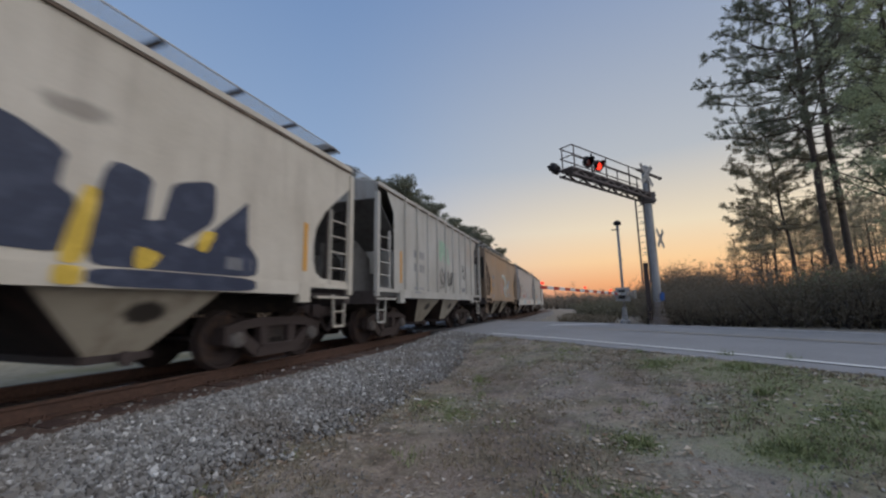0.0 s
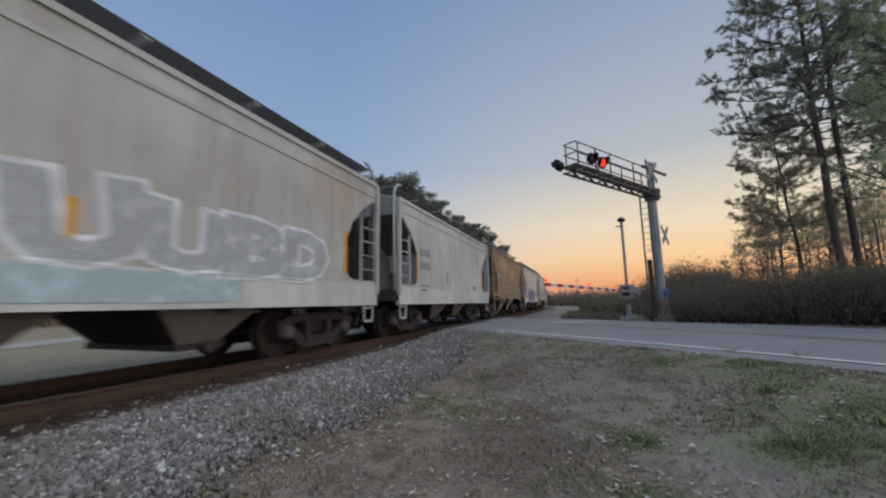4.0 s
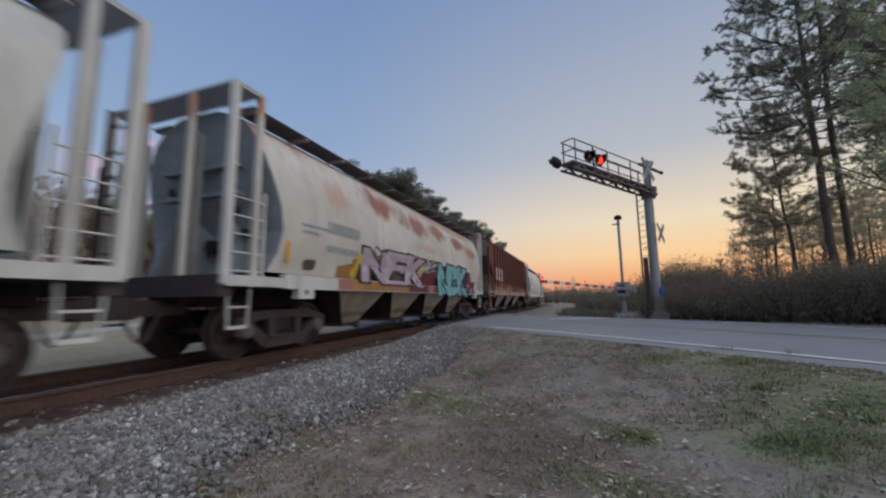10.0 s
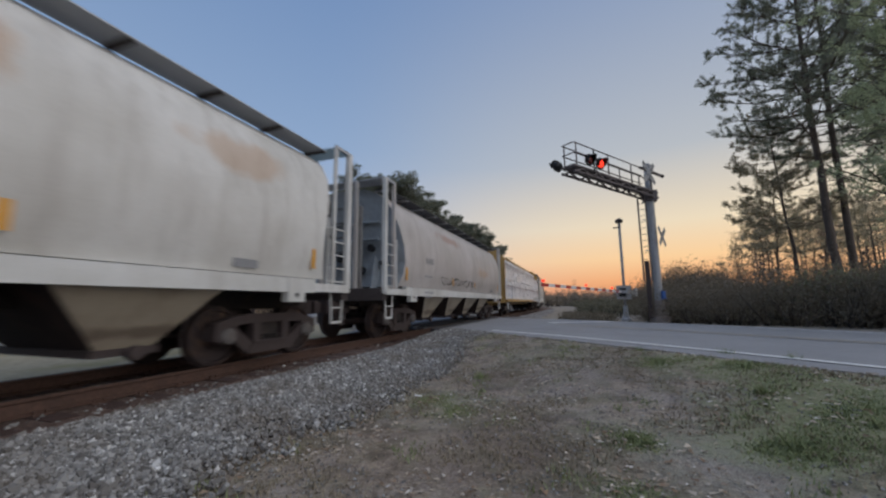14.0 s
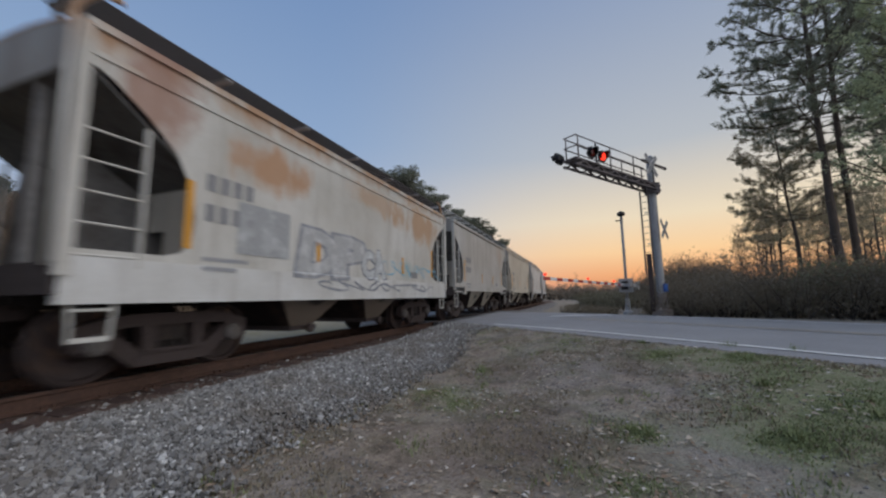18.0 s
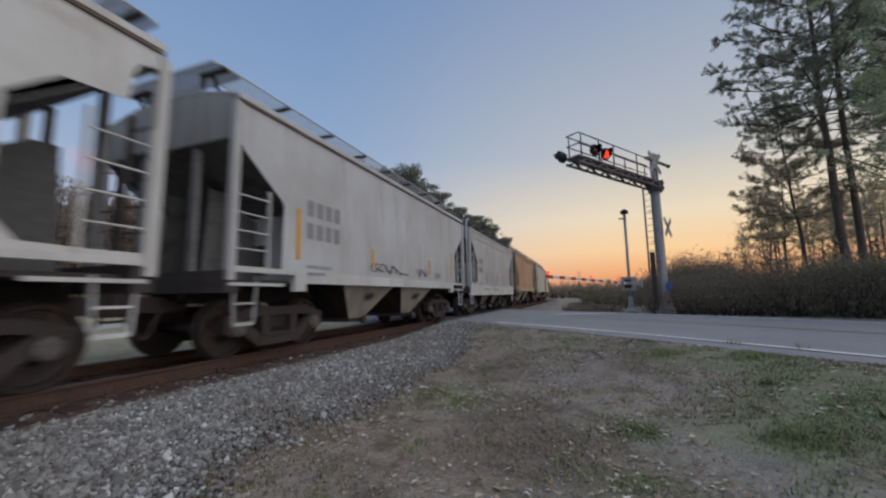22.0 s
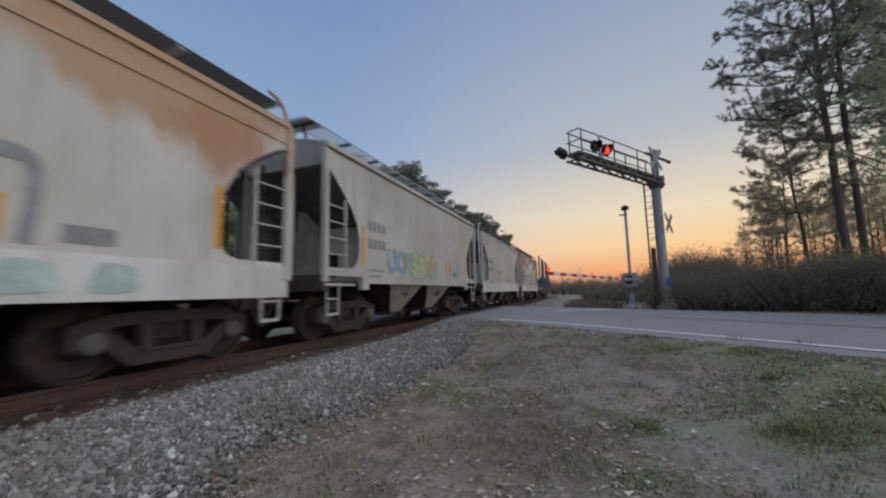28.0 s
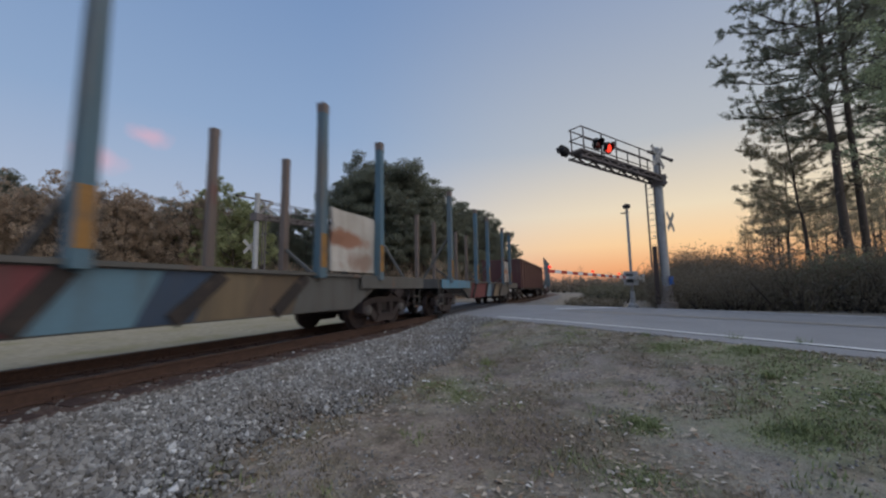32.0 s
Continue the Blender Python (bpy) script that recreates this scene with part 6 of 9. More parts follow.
    for i in range(bays * 2 + 1):
        h = obj("roof_hatch", shared("roof_hatch", hatch_mesh), mat, root)
        h.location = (0, -span / 2 + span * i / (bays * 2), eave + 0.26)
    return root


def tank_hopper(L, mat, sill, bays=4, open_end=False):
    """A covered hopper with rounded, bulging sides and caged ends; open_end: a short end plate over a recessed slope."""
    root = new("hopper_car")
    e = L / 2
    sec = [(0.0, 4.28), (0.45, 4.26), (0.85, 4.12), (1.15, 3.88), (1.37, 3.52), (1.51, 3.05), (1.585, 2.55), (1.585, 2.12), (1.53, 1.75), (1.44, 1.42)]
    inset = [0.58, 0.58, 0.60, 0.63, 0.70, 0.82, 0.97, 1.04, 1.0, 0.85]

    def shell(bm):
        lines = []
        full = [(-x, z, d) for (x, z), d in zip(sec[::-1], inset[::-1])][:-1] + [(x, z, d) for (x, z), d in zip(sec, inset)]
        for x, z, d in full:
            lines.append([bm.verts.new((x, y, z)) for y in (-e + d, -e + 2.2, -e + 4.5, -e + 6.8, e - 6.8, e - 4.5, e - 2.2, e - d)])
        for A, B in zip(lines, lines[1:]):
            for i in range(len(A) - 1):
                f = bm.faces.new((A[i], A[i + 1], B[i + 1], B[i]))
                f.smooth = True
    key = "shell/%.2f" % L
    obj("body_shell", shared(key, shell), mat, root)
    for end in (-1, 1):
        def head(bm, end=end):
            rows = [[bm.verts.new((k * x * 0.998, end * (e - d - 0.004), z)) for k in (-1, -0.5, 0, 0.5, 1)] for (x, z), d in list(zip(sec, inset))[1:7 if open_end else None]]
            for A, B in zip(rows, rows[1:]):
                for i in range(4):
                    bm.faces.new((A[i], A[i + 1], B[i + 1], B[i]))
        obj("end_head", shared("end_head%d/%.2f/%d" % (end, L, open_end), head), M_ENDPALE if open_end else M_ENDGREY, root, "flat blue-grey end plate")
        if open_end:
            bm = bmesh.new()
            y0, y1 = sorted((end * (e - 0.93), end * (e - 1.0)))
            box(bm, -1.56, 1.56, y0, y1, 2.44, 2.56)
            obj("end_beam", to_mesh("end_beam", bm, 0.01), M_ENDPALE, root, "blue-grey beam under the end plate")

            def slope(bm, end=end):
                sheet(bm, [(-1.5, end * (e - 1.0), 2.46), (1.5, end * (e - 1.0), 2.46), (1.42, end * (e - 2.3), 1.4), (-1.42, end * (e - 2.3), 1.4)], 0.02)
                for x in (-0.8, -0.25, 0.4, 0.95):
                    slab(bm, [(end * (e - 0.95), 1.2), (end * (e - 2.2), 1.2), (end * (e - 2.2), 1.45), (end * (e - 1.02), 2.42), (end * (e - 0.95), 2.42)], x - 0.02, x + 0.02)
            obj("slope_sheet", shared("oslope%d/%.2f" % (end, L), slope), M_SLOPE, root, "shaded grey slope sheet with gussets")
            bm = bmesh.new()
            box(bm, 0.5, 0.95, end * (e - 0.56) - 0.05, end * (e - 0.56) + 0.05, 3.35, 3.95)
            obj("valve_box", to_mesh("valve_box", bm, 0.015), M_SLOPE, root, "dark box on the end plate")
        else:
            def stiff(bm, end=end):
                for x in (-0.75, 0.0, 0.75):
                    slab(bm, [(end * (e - 0.5), 1.2), (end * (e - 1.04), 1.2), (end * (e - 1.04), 2.1), (end * (e - 0.75), 2.3)], x - 0.02, x + 0.02)
                for z in (2.75, 3.25):
                    box(bm, -0.9, 0.9, end * (e - 0.72) - 0.09, end * (e - 0.72) + 0.09, z, z + 0.06)
            obj("end_stiffener", shared("tslope%d/%.2f" % (end, L), stiff), M_ENDGREY, root, "grey end stiffeners")
            for x, z, r in ((0.55, 2.55, 0.10), (-0.45, 2.3, 0.14), (0.2, 1.9, 0.12), (-0.9, 3.0, 0.08), (0.95, 2.1, 0.08)):
                bm = bmesh.new()
                turned(bm, (x, end * (e - 0.85), z), (0, end, 0), [(-0.2, r), (0.05, r), (0.06, r * 0.5)], 14)
                obj("end_fitting", bm, M_DARK, root, "round black end fitting")
        w = 0.03 if open_end else 0.045
        for x, y in ((-1.45, 0.56), (1.45, 0.56), (-0.55, 0.06), (0.55, 0.06)):
            bm = bmesh.new()
            box(bm, x - w, x + w, end * (e - y) - w, end * (e - y) + w, 1.3, 4.30)
            obj("cage_post", bm, mat, root, "post of the end cage")
        common_end(root, L, 1, end, sill, mat, ladder_top=2.7, top=4.32, half=1.45)
        y0, y1 = sorted((end * (e - 0.04), end * (e - 0.60)))
        bm = bmesh.new()
        box(bm, -1.48, -1.44, y0, y1, 4.27, 4.34)
        deck = obj("end_walkway", bm, M_CLEARDECK if open_end else M_GALV, root, "open grating end platform")
        if open_end:
            for x0, x1 in ((-1.43, -0.01), (0.01, 1.43)):
                bm = bmesh.new()
                box(bm, x0, x1, y0 + 0.02, y1 - 0.02, 4.285, 4.30)
                obj("deck_panel", bm, M_CLEARDECK, deck, "pale deck panel")
        bm = bmesh.new()
        box(bm, 1.44, 1.48, y0, y1, 4.27, 4.34)
        obj("side_bar", bm, M_GALV, deck)
        for i in range(0 if open_end else 14):
            sl = obj("slat", shared("slat", lambda b: box(b, -1.48, 1.48, -0.012, 0.012, 4.32, 4.345)), M_GALV, deck)
            sl.location = (0, end * (e - 0.06 - 0.52 * i / 13), 0)
        yt = end * (e - 1.75)
        truck(root, yt)
        bm = bmesh.new()
        box(bm, -0.4, 0.4, yt - 1.2, yt + 1.2, 0.86, 1.2)
        obj("bolster_box", bm, M_UNDER, root)
    for s in (-1, 1):
        bm = bmesh.new()
        x0, x1 = sorted((s * 1.40, s * 1.54))
        box(bm, x0, x1, -e + 1.2, e - 1.2, 1.15, 1.40)
        obj("side_sill", to_mesh("side_sill", bm, 0.012), sill, root)
        for end in (-1, 1):
            for nm, d0, d1, z0, z1, out in (("sill_end", 0.05, 1.195, 1.17, 1.33, 1.53), ("jacking_plate", 1.50, 1.92, 0.98, 1.395, 1.56)):
                bm = bmesh.new()
                x0, x1 = sorted((s * 1.42, s * out))
                y0, y1 = sorted((end * (e - d0), end * (e - d1)))
                box(bm, x0, x1, y0, y1, z0, z1)
                pl = obj(nm, to_mesh(nm, bm, 0.01), sill, root)
            bm = bmesh.new()
            turned(bm, (s * 1.56, end * (e - 1.71), 1.10), (s, 0, 0), [(-0.01, 0.045), (0.006, 0.045), (0.006, 0.01)], 12)
            obj("jacking_hole", bm, M_DARK, pl, "dark round hole")
    bm = bmesh.new()
    box(bm, -0.33, 0.33, -e + 0.2, e - 0.2, 0.92, 1.22)
    obj("centre_sill", bm, M_UNDER, root)
    span = L - 5.6
    wt = span / bays - 0.1
    for i in range(bays):
        add_bay(root, -span / 2 + span * (i + 0.5) / bays, wt, M_BAY, "grimy beige discharge hopper")
    running_boards(root, L - 1.2, 4.22, 1.0, 0.46, 12, 0.22, None if open_end else M_BOARD_DARK, True)
    for i in range(4):
        h = obj("roof_hatch", shared("roof_hatch", hatch_mesh), mat, root)
        h.location = (0, -span / 2 + span * i / 3, 4.27)
    return root


M_ENDGREY = plain("end_plate_grey", (0.30, 0.335, 0.365), 0.7, 0.0, 0.25, 1.2, 0.15, (0.21, 0.225, 0.235))
M_ENDPALE = plain("end_plate_pale", (0.36, 0.41, 0.45), 0.7, 0.0, 0.25, 1.2, 0.15, (0.26, 0.28, 0.29))
M_CLEARDECK = leaf_mat("pale_deck", (0.24, 0.285, 0.30), (0.27, 0.315, 0.33), 0.5)
M_BAY = paint("bay_beige", (0.36, 0.31, 0.24), 0.2, rustcol=(0.10, 0.06, 0.045), dirt=0.8, spots=((0.1, 0.62, 0.8, 0.10, (0.10, 0.07, 0.05), 0.7),))


def lumber_car(L):
    root = new("centrebeam_flatcar")
    e = L / 2
    y_mat = paint("beam_yellow", (0.40, 0.245, 0.075), 0.3, dirt=0.6)
    for end in (-1, 1):
        bm = bmesh.new()
        y0, y1 = sorted((end * (e - 0.05), end * (e - 0.30)))
        slab_pts = [(-1.45, 1.1), (1.45, 1.1), (1.45, 3.9), (0.9, 4.55), (-0.9, 4.55), (-1.45, 3.9)]
        a = [bm.verts.new((x, y0, z)) for x, z in slab_pts]
        b = [bm.verts.new((x, y1, z)) for x, z in slab_pts]
        bm.faces.new(a)
        bm.faces.new(b[::-1])
        for i in range(6):
            bm.faces.new((a[i], b[i], b[(i + 1) % 6], a[(i + 1) % 6]))
        obj("bulkhead", to_mesh("bulkhead", bm, 0.02), y_mat, root, "yellow end bulkhead")
        truck(root, end * (e - 2.6))
        bm = bmesh.new()
        box(bm, -1.4, 1.4, end * (e - 0.15) - 0.12, end * (e - 0.15) + 0.12, 0.9, 1.12)
        obj("end_sill", bm, y_mat, root)
        c = obj("coupler", shared("coupler", coupler_mesh, 0.01), M_STEEL, root, "rusty knuckle coupler with air hose")
        c.location, c.rotation_euler = (0, end * (e - 0.02), 0), (0, 0, 0 if end > 0 else math.pi)
        for s in (-1, 1):
            st = obj("stirrup_step", shared("stirrup_step", stirrup_mesh), M_WHITE, root)
            st.location, st.rotation_euler = (s * 1.5, end * (e - 0.4), -0.05), (0, 0, 0 if end < 0 else math.pi)
            bm = bmesh.new()
            rod(bm, (s * 1.42, end * (e - 0.02), 1.1), (s * 1.42, end * (e - 0.02), 3.4), 0.02, None, 6)
            obj("grab_iron", bm, y_mat, root)
    for nm, lab, bx in (("side_sill", "yellow side sill", (1.42, 1.54, 0.96, 1.16)), ("side_sill", "yellow side sill", (-1.54, -1.42, 0.96, 1.16)), ("centre_sill", "", (-0.4, 0.4, 0.72, 1.10)), ("deck", "yellow deck", (-1.415, 1.415, 1.105, 1.16)),
                        ("top_chord_web", "", (-0.41, -0.31, 4.20, 4.558)), ("top_chord_web", "", (0.31, 0.41, 4.20, 4.558)), ("top_chord_cap", "yellow top flange of the centre beam", (-0.50, 0.50, 4.56, 4.62))):
        bm = bmesh.new()
        box(bm, bx[0], bx[1], -e + 0.3, e - 0.3, bx[2], bx[3])
        obj(nm, to_mesh(nm, bm, 0.01), y_mat, root, lab)
    n = 17
    for i in range(n):
        y = -e + 1.0 + (L - 2.0) * i / (n - 1)
        bm = bmesh.new()
        slab(bm, [(y - 0.18, 1.16), (y + 0.18, 1.16), (y + 0.07, 2.0), (y + 0.07, 3.7), (y + 0.2, 4.3), (y - 0.2, 4.3), (y - 0.07, 3.7), (y - 0.07, 2.0)], -0.08, 0.08)
        obj("beam_post", bm, y_mat, root)
        for s in (-1, 1):
            bm = bmesh.new()
            box(bm, s * 1.47 - 0.09, s * 1.47 + 0.10, y - 0.22, y + 0.22, 0.86, 1.0)
            obj("winch", bm, M_UNDER, root, "dark strap winch")
    wrap, wrap_loose = wrap_material(), wrap_material("loose_wrap", 0.25, 0.04)
    bands = plain("maroon_band", (0.12, 0.02, 0.03), 0.6, 0.0, 0.2, 5, 0.05)
    rnd = random.Random(9)
    ny = 17
    per = (L - 0.2) / ny
    for s in (-1, 1):
        for k in range(2):
            for i in range(ny):
                last = i >= ny - 3
                zb, h = (1.15, 1.36) if k == 0 else (2.53, 0.87 if last else 1.29)
                y0 = -e + 0.1 + per * i + rnd.uniform(-0.015, 0.015)
                bm = bmesh.new()
                x0, x1 = sorted((s * 0.16, s * (1.455 + rnd.uniform(-0.02, 0.02))))
                box(bm, x0, x1, y0, y0 + per + 0.012, zb, zb + h)
                bmesh.ops.subdivide_edges(bm, edges=bm.edges[:], cuts=14, use_grid_fill=True)
                for v in bm.verts:
                    y, z = v.co.y, v.co.z
                    out = 0.0
                    if abs(v.co.x) > 1.3:
                        crease = 1 - min(1, 5 * abs(noise.noise((y * 0.9 + z * 0.6 + i * 3, z * 0.8 - y * 0.3, k * 4 + s))))
                        fold = 1 - min(1, 4 * abs(noise.noise((y * 2.6 - z * 1.9 + i * 5, z * 1.4 + y * 0.5, k * 7 + s))))
                        out = 0.05 * noise.noise((y * 1.6 + s * 9, z * 2.2, k)) + 0.05 * crease ** 2 + 0.025 * fold ** 2
                        hang = max(0, 1 - (z - zb) / 0.12)
                        v.co.z -= hang * (0.03 + 0.07 * abs(noise.noise((y * 0.8, 3, k)))) if k == 0 else hang * 0.02
                        out += 0.03 * hang
                    elif z > zb + h - 0.05:
                        v.co.z += 0.02 * noise.noise((y * 3, v.co.x * 3, k + 5))
                    v.co.x += s * out
                for f in bm.faces:
                    f.smooth = True
                p = obj("wrapped_pack", to_mesh("wrapped_pack", bm), wrap, root, "lumber bundle in wrinkled white plastic wrap")
                if s > 0:
                    yc, zc = y0 + per * 0.55 + rnd.uniform(-0.06, 0.06), zb + (0.93 if k == 0 else h - 0.25)
                    stripe(p, 1.535, yc, zc, 0.52, 0.085, bands, "maroon printed band", -0.02)
                    stripe(p, 1.535, yc - 0.45, zc + 0.04, 0.30, 0.06, M_GREYPRINT, "grey printed bar", -0.16)
                    for q in range(2):
                        stripe(p, 1.535, yc - 0.3 + rnd.uniform(-0.15, 0.15), zc - 0.15 - 0.08 * q, rnd.uniform(0.5, 0.75) - 0.25 * q, 0.05, M_GREYPRINT, "grey printed bar", -0.02)
    for i, (y0, w, zt, zb) in enumerate(((e - 6.2, 1.7, 1.40, 1.06), (e - 4.5, 1.6, 1.42, 1.0), (e - 2.9, 1.4, 1.44, 0.96), (e - 1.6, 1.45, 1.42, 0.97), (e - 3.0, 0.55, 2.5, 1.3))):
        bm = bmesh.new()
        grid = []
        for a in range(25):
            u = a / 24
            row = []
            for b in range(19):
                v = b / 18
                sag = (zt - zb) * (1 + 0.10 * noise.noise((u * 3 + i * 5, 1, 2)))
                x = 1.56 + 0.02 * v + 0.028 * (0.3 + v) * noise.noise((u * 6 + i * 3, v * 1.2 + u, i)) + 0.012 * noise.noise((u * 3 - v * 4, v * 5 + u * 2, i + 9))
                row.append(bm.verts.new((max(1.52, x), y0 + w * u + 0.10 * v * noise.noise((v * 2, u * 2, i + 4)), zt - sag * v + 0.05 * noise.noise((u * 2, 7, i)))))
            grid.append(row)
        for A, B in zip(grid, grid[1:]):
            for b in range(18):
                f = bm.faces.new((A[b], B[b], B[b + 1], A[b + 1]))
                f.smooth = True
        bmesh.ops.solidify(bm, geom=bm.faces[:], thickness=0.006)
        obj("torn_wrap", to_mesh("torn_wrap", bm), wrap_loose, root, "torn silvery wrap hanging loose")
    for i in range(4):
        stripe(root, 1.545, -e + 3.2 + 4.6 * i, 1.05, 0.7, 0.13, M_YELLOW, "bright yellow sill plate")
    return root


def wrap_material(name="white_wrap", rough=0.32, relief=0.12):
    m, nt, b = nodes_of(name)
    fold, fine = noise_node(nt, 2.2, 5, 0.6, (1, 1, 0.5)), noise_node(nt, 9, 4)
    nt.links.new(mixc(nt, ramp(nt, fold, 0.3, 0.7), (0.52, 0.54, 0.575), (0.69, 0.70, 0.72)), b.inputs["Base Color"])
    b.inputs["Roughness"].default_value = rough
    bump(nt, b, fold, 1.0, relief)
    return m


M_GREYPRINT = plain("grey_print", (0.31, 0.32, 0.345), 0.5, 0.0, 0.2, 6, 0.0)


M_FADED = plain("faded_amber", (0.30, 0.15, 0.035), 0.7, 0.0, 0.35, 5, 0.1, (0.18, 0.10, 0.04))


def log_car(L, seed):
    """An empty log flat: a deep-bellied spine with stakes."""
    rnd = random.Random(seed)
    root = new("log_flatcar")
    e = L / 2
    # frame and girder paints darkened to hold the shade under the deck
    frame_mat = paint("log_car_grey_%d" % seed, (0.095, 0.093, 0.087), 0.45, dirt=0.9, dirtcol=(0.06, 0.05, 0.042))
    blue = paint("stake_blue_%d" % seed, (0.07, 0.135, 0.18), 0.35, dirt=0.9)
    tan = paint("stake_tan_%d" % seed, (0.15, 0.115, 0.10), 0.35, rustcol=(0.14, 0.05, 0.04), dirt=0.5)
    red = paint("log_red_%d" % seed, (0.15, 0.03, 0.035), 0.3, dirt=1.0, dirtcol=(0.05, 0.04, 0.035))
    ochre = paint("log_ochre_%d" % seed, (0.17, 0.125, 0.075), 0.4, dirt=1.0, dirtcol=(0.06, 0.05, 0.04))
    fascia = paint("fascia_blue_%d" % seed, (0.10, 0.235, 0.33), 0.3, dirt=0.8)
    dull_blue = paint("panel_blue_%d" % seed, (0.03, 0.055, 0.10), 0.3, dirt=0.7, dirtcol=(0.05, 0.045, 0.04))
    teal = paint("panel_teal_%d" % seed, (0.10, 0.19, 0.25), 0.25, dirt=0.7, dirtcol=(0.06, 0.06, 0.06))
    brown = paint("panel_brown_%d" % seed, (0.12, 0.085, 0.055), 0.3, dirt=0.8, dirtcol=(0.05, 0.045, 0.04))
    for s in (-1, 1):
        bm = bmesh.new()
        x0, x1 = sorted((s * 1.30, s * 1.42))
        slab(bm, [(-e + 0.2, 1.24), (-e + 0.2, 1.0), (-e + 2.9, 0.98), (-e + 3.8, 0.55), (e - 3.8, 0.55), (e - 2.9, 0.98), (e - 0.2, 1.0), (e - 0.2, 1.24)], x0, x1)
        obj("side_girder", to_mesh("side_girder", bm, 0.012), frame_mat, root)
        bm = bmesh.new()
        x0, x1 = sorted((s * 1.28, s * 1.50))
        box(bm, x0, x1, -e + 0.2, e - 0.2, 1.24, 1.30)
        obj("girder_flange", bm, frame_mat, root)
        for end in (-1, 1):
            bm = bmesh.new()
            x0, x1 = sorted((s * 1.503, s * 1.515))
            y0, y1 = sorted((end * (e - 0.25), end * (e - 3.6)))
            box(bm, x0, x1, y0, y1, 1.0, 1.305)
            obj("end_fascia", bm, fascia if end < 0 else frame_mat, root, "faded blue end plate" if end < 0 else "")
        x = s * 1.425
        x0, x1 = sorted((x, x + s * 0.012))
        for y0, y1, m in ((-3.9, -1.2, red), (-1.2, -0.25, teal), (-0.25, 0.45, dull_blue), (0.45, 1.25, ochre), (1.25, 2.2, brown), (2.2, 4.0, frame_mat)):
            bm = bmesh.new()
            slab(bm, [(y0, 0.57), (y1 - 0.01, 0.57), (y1 + 0.29, 1.22), (y0 + 0.30, 1.22)], x0, x1)
            obj("girder_panel", bm, m, root)
        for y0, y1 in ((-3.6, -3.0), (-1.3, -0.9), (0.15, 0.83), (1.8, 2.52)):
            bm = bmesh.new()
            bar(bm, (x + s * 0.03, y0, 0.60), (x + s * 0.03, y1, 1.20), 0.05, 0.20)
            obj("girder_brace", bm, M_UNDER, root)
    bm = bmesh.new()
    box(bm, -0.35, 0.35, -e + 0.1, e - 0.1, 0.75, 1.15)
    obj("centre_sill", bm, M_UNDER, root)
    for y in (1.2, 4.75, 7.0, 10.7, 12.9, L - 1.3):
        bm = bmesh.new()
        box(bm, -1.42, 1.42, -e + y - 0.14, -e + y + 0.14, 1.05, 1.32)
        obj("bunk", to_mesh("bunk", bm, 0.015), frame_mat, root, "steel cross bunk")
    for y in (1.2, 4.75, 7.0, 10.7, 12.9):
        for s in (-1, 1):
            bm = bmesh.new()
            slab(bm, [(-0.10, 1.2), (0.10, 1.2), (0.075, 4.66), (-0.075, 4.66)], -0.08, 0.08)
            st = obj("stake", to_mesh("stake", bm, 0.015), blue if s > 0 else tan, root, "blue steel stake" if s > 0 else "brown steel stake")
            st.location = (s * 1.5, -e + y, 0)
            bm = bmesh.new()
            slab(bm, [(-0.085, 1.40), (0.085, 1.40), (0.08, 2.05), (-0.08, 2.05)], *sorted((s * 0.0805, s * 0.0845)))
            b = obj("stake_band", bm, M_FADED if s > 0 else tan, st, "yellow reflector band" if s > 0 else "")
            bm = bmesh.new()
            box(bm, -0.084, 0.084, -0.083, 0.083, 4.47, 4.665)
            obj("stake_cap", bm, tan, st, "worn stake top")
            if y in (1.2, 7.0, 12.9):
                bm = bmesh.new()
                bar(bm, (s * 1.42, -e + y, 2.9 if y == 1.2 else 2.1), (s * 0.35, -e + y, 1.3), 0.07)
                obj("stake_brace", bm, frame_mat, root)
    for end in (-1, 1):
        truck(root, end * (e - 1.75))
        bm = bmesh.new()
        y0, y1 = sorted((end * (e - 0.02), end * (e - 0.24)))
        box(bm, -1.45, 1.45, y0, y1, 1.0, 1.32)
        obj("end_sill", to_mesh("end_sill", bm, 0.015), frame_mat, root)
        bm = bmesh.new()
        y0, y1 = sorted((end * (e - 0.24), end * (e - 3.0)))
        box(bm, -1.3, 1.3, y0, y1, 1.2, 1.25)
        obj("end_deck", bm, M_UNDER, root)
        c = obj("coupler", shared("coupler", coupler_mesh, 0.01), M_STEEL, root, "rusty knuckle coupler with air hose")
        c.location, c.rotation_euler = (0, end * (e - 0.02), 0), (0, 0, 0 if end > 0 else math.pi)
        for s in (-1, 1):
            st = obj("stirrup_step", shared("stirrup_step", stirrup_mesh), frame_mat, root)
            st.location, st.rotation_euler = (s * 1.4, end * (e - 0.2), -0.1), (0, 0, 0 if end < 0 else math.pi)
    bm = bmesh.new()
    sheet(bm, [(1.40, -e + 11.15, 1.36), (1.40, -e + 13.0, 1.36), (1.40, -e + 13.0, 2.68), (1.40, -e + 11.15, 2.69)], 0.05)
    bmesh.ops.subdivide_edges(bm, edges=bm.edges[:], cuts=6, use_grid_fill=True)
    for v in bm.verts:
        v.co.x += 0.09 * noise.noise((v.co.y * 1.2, v.co.z * 1.5, seed))
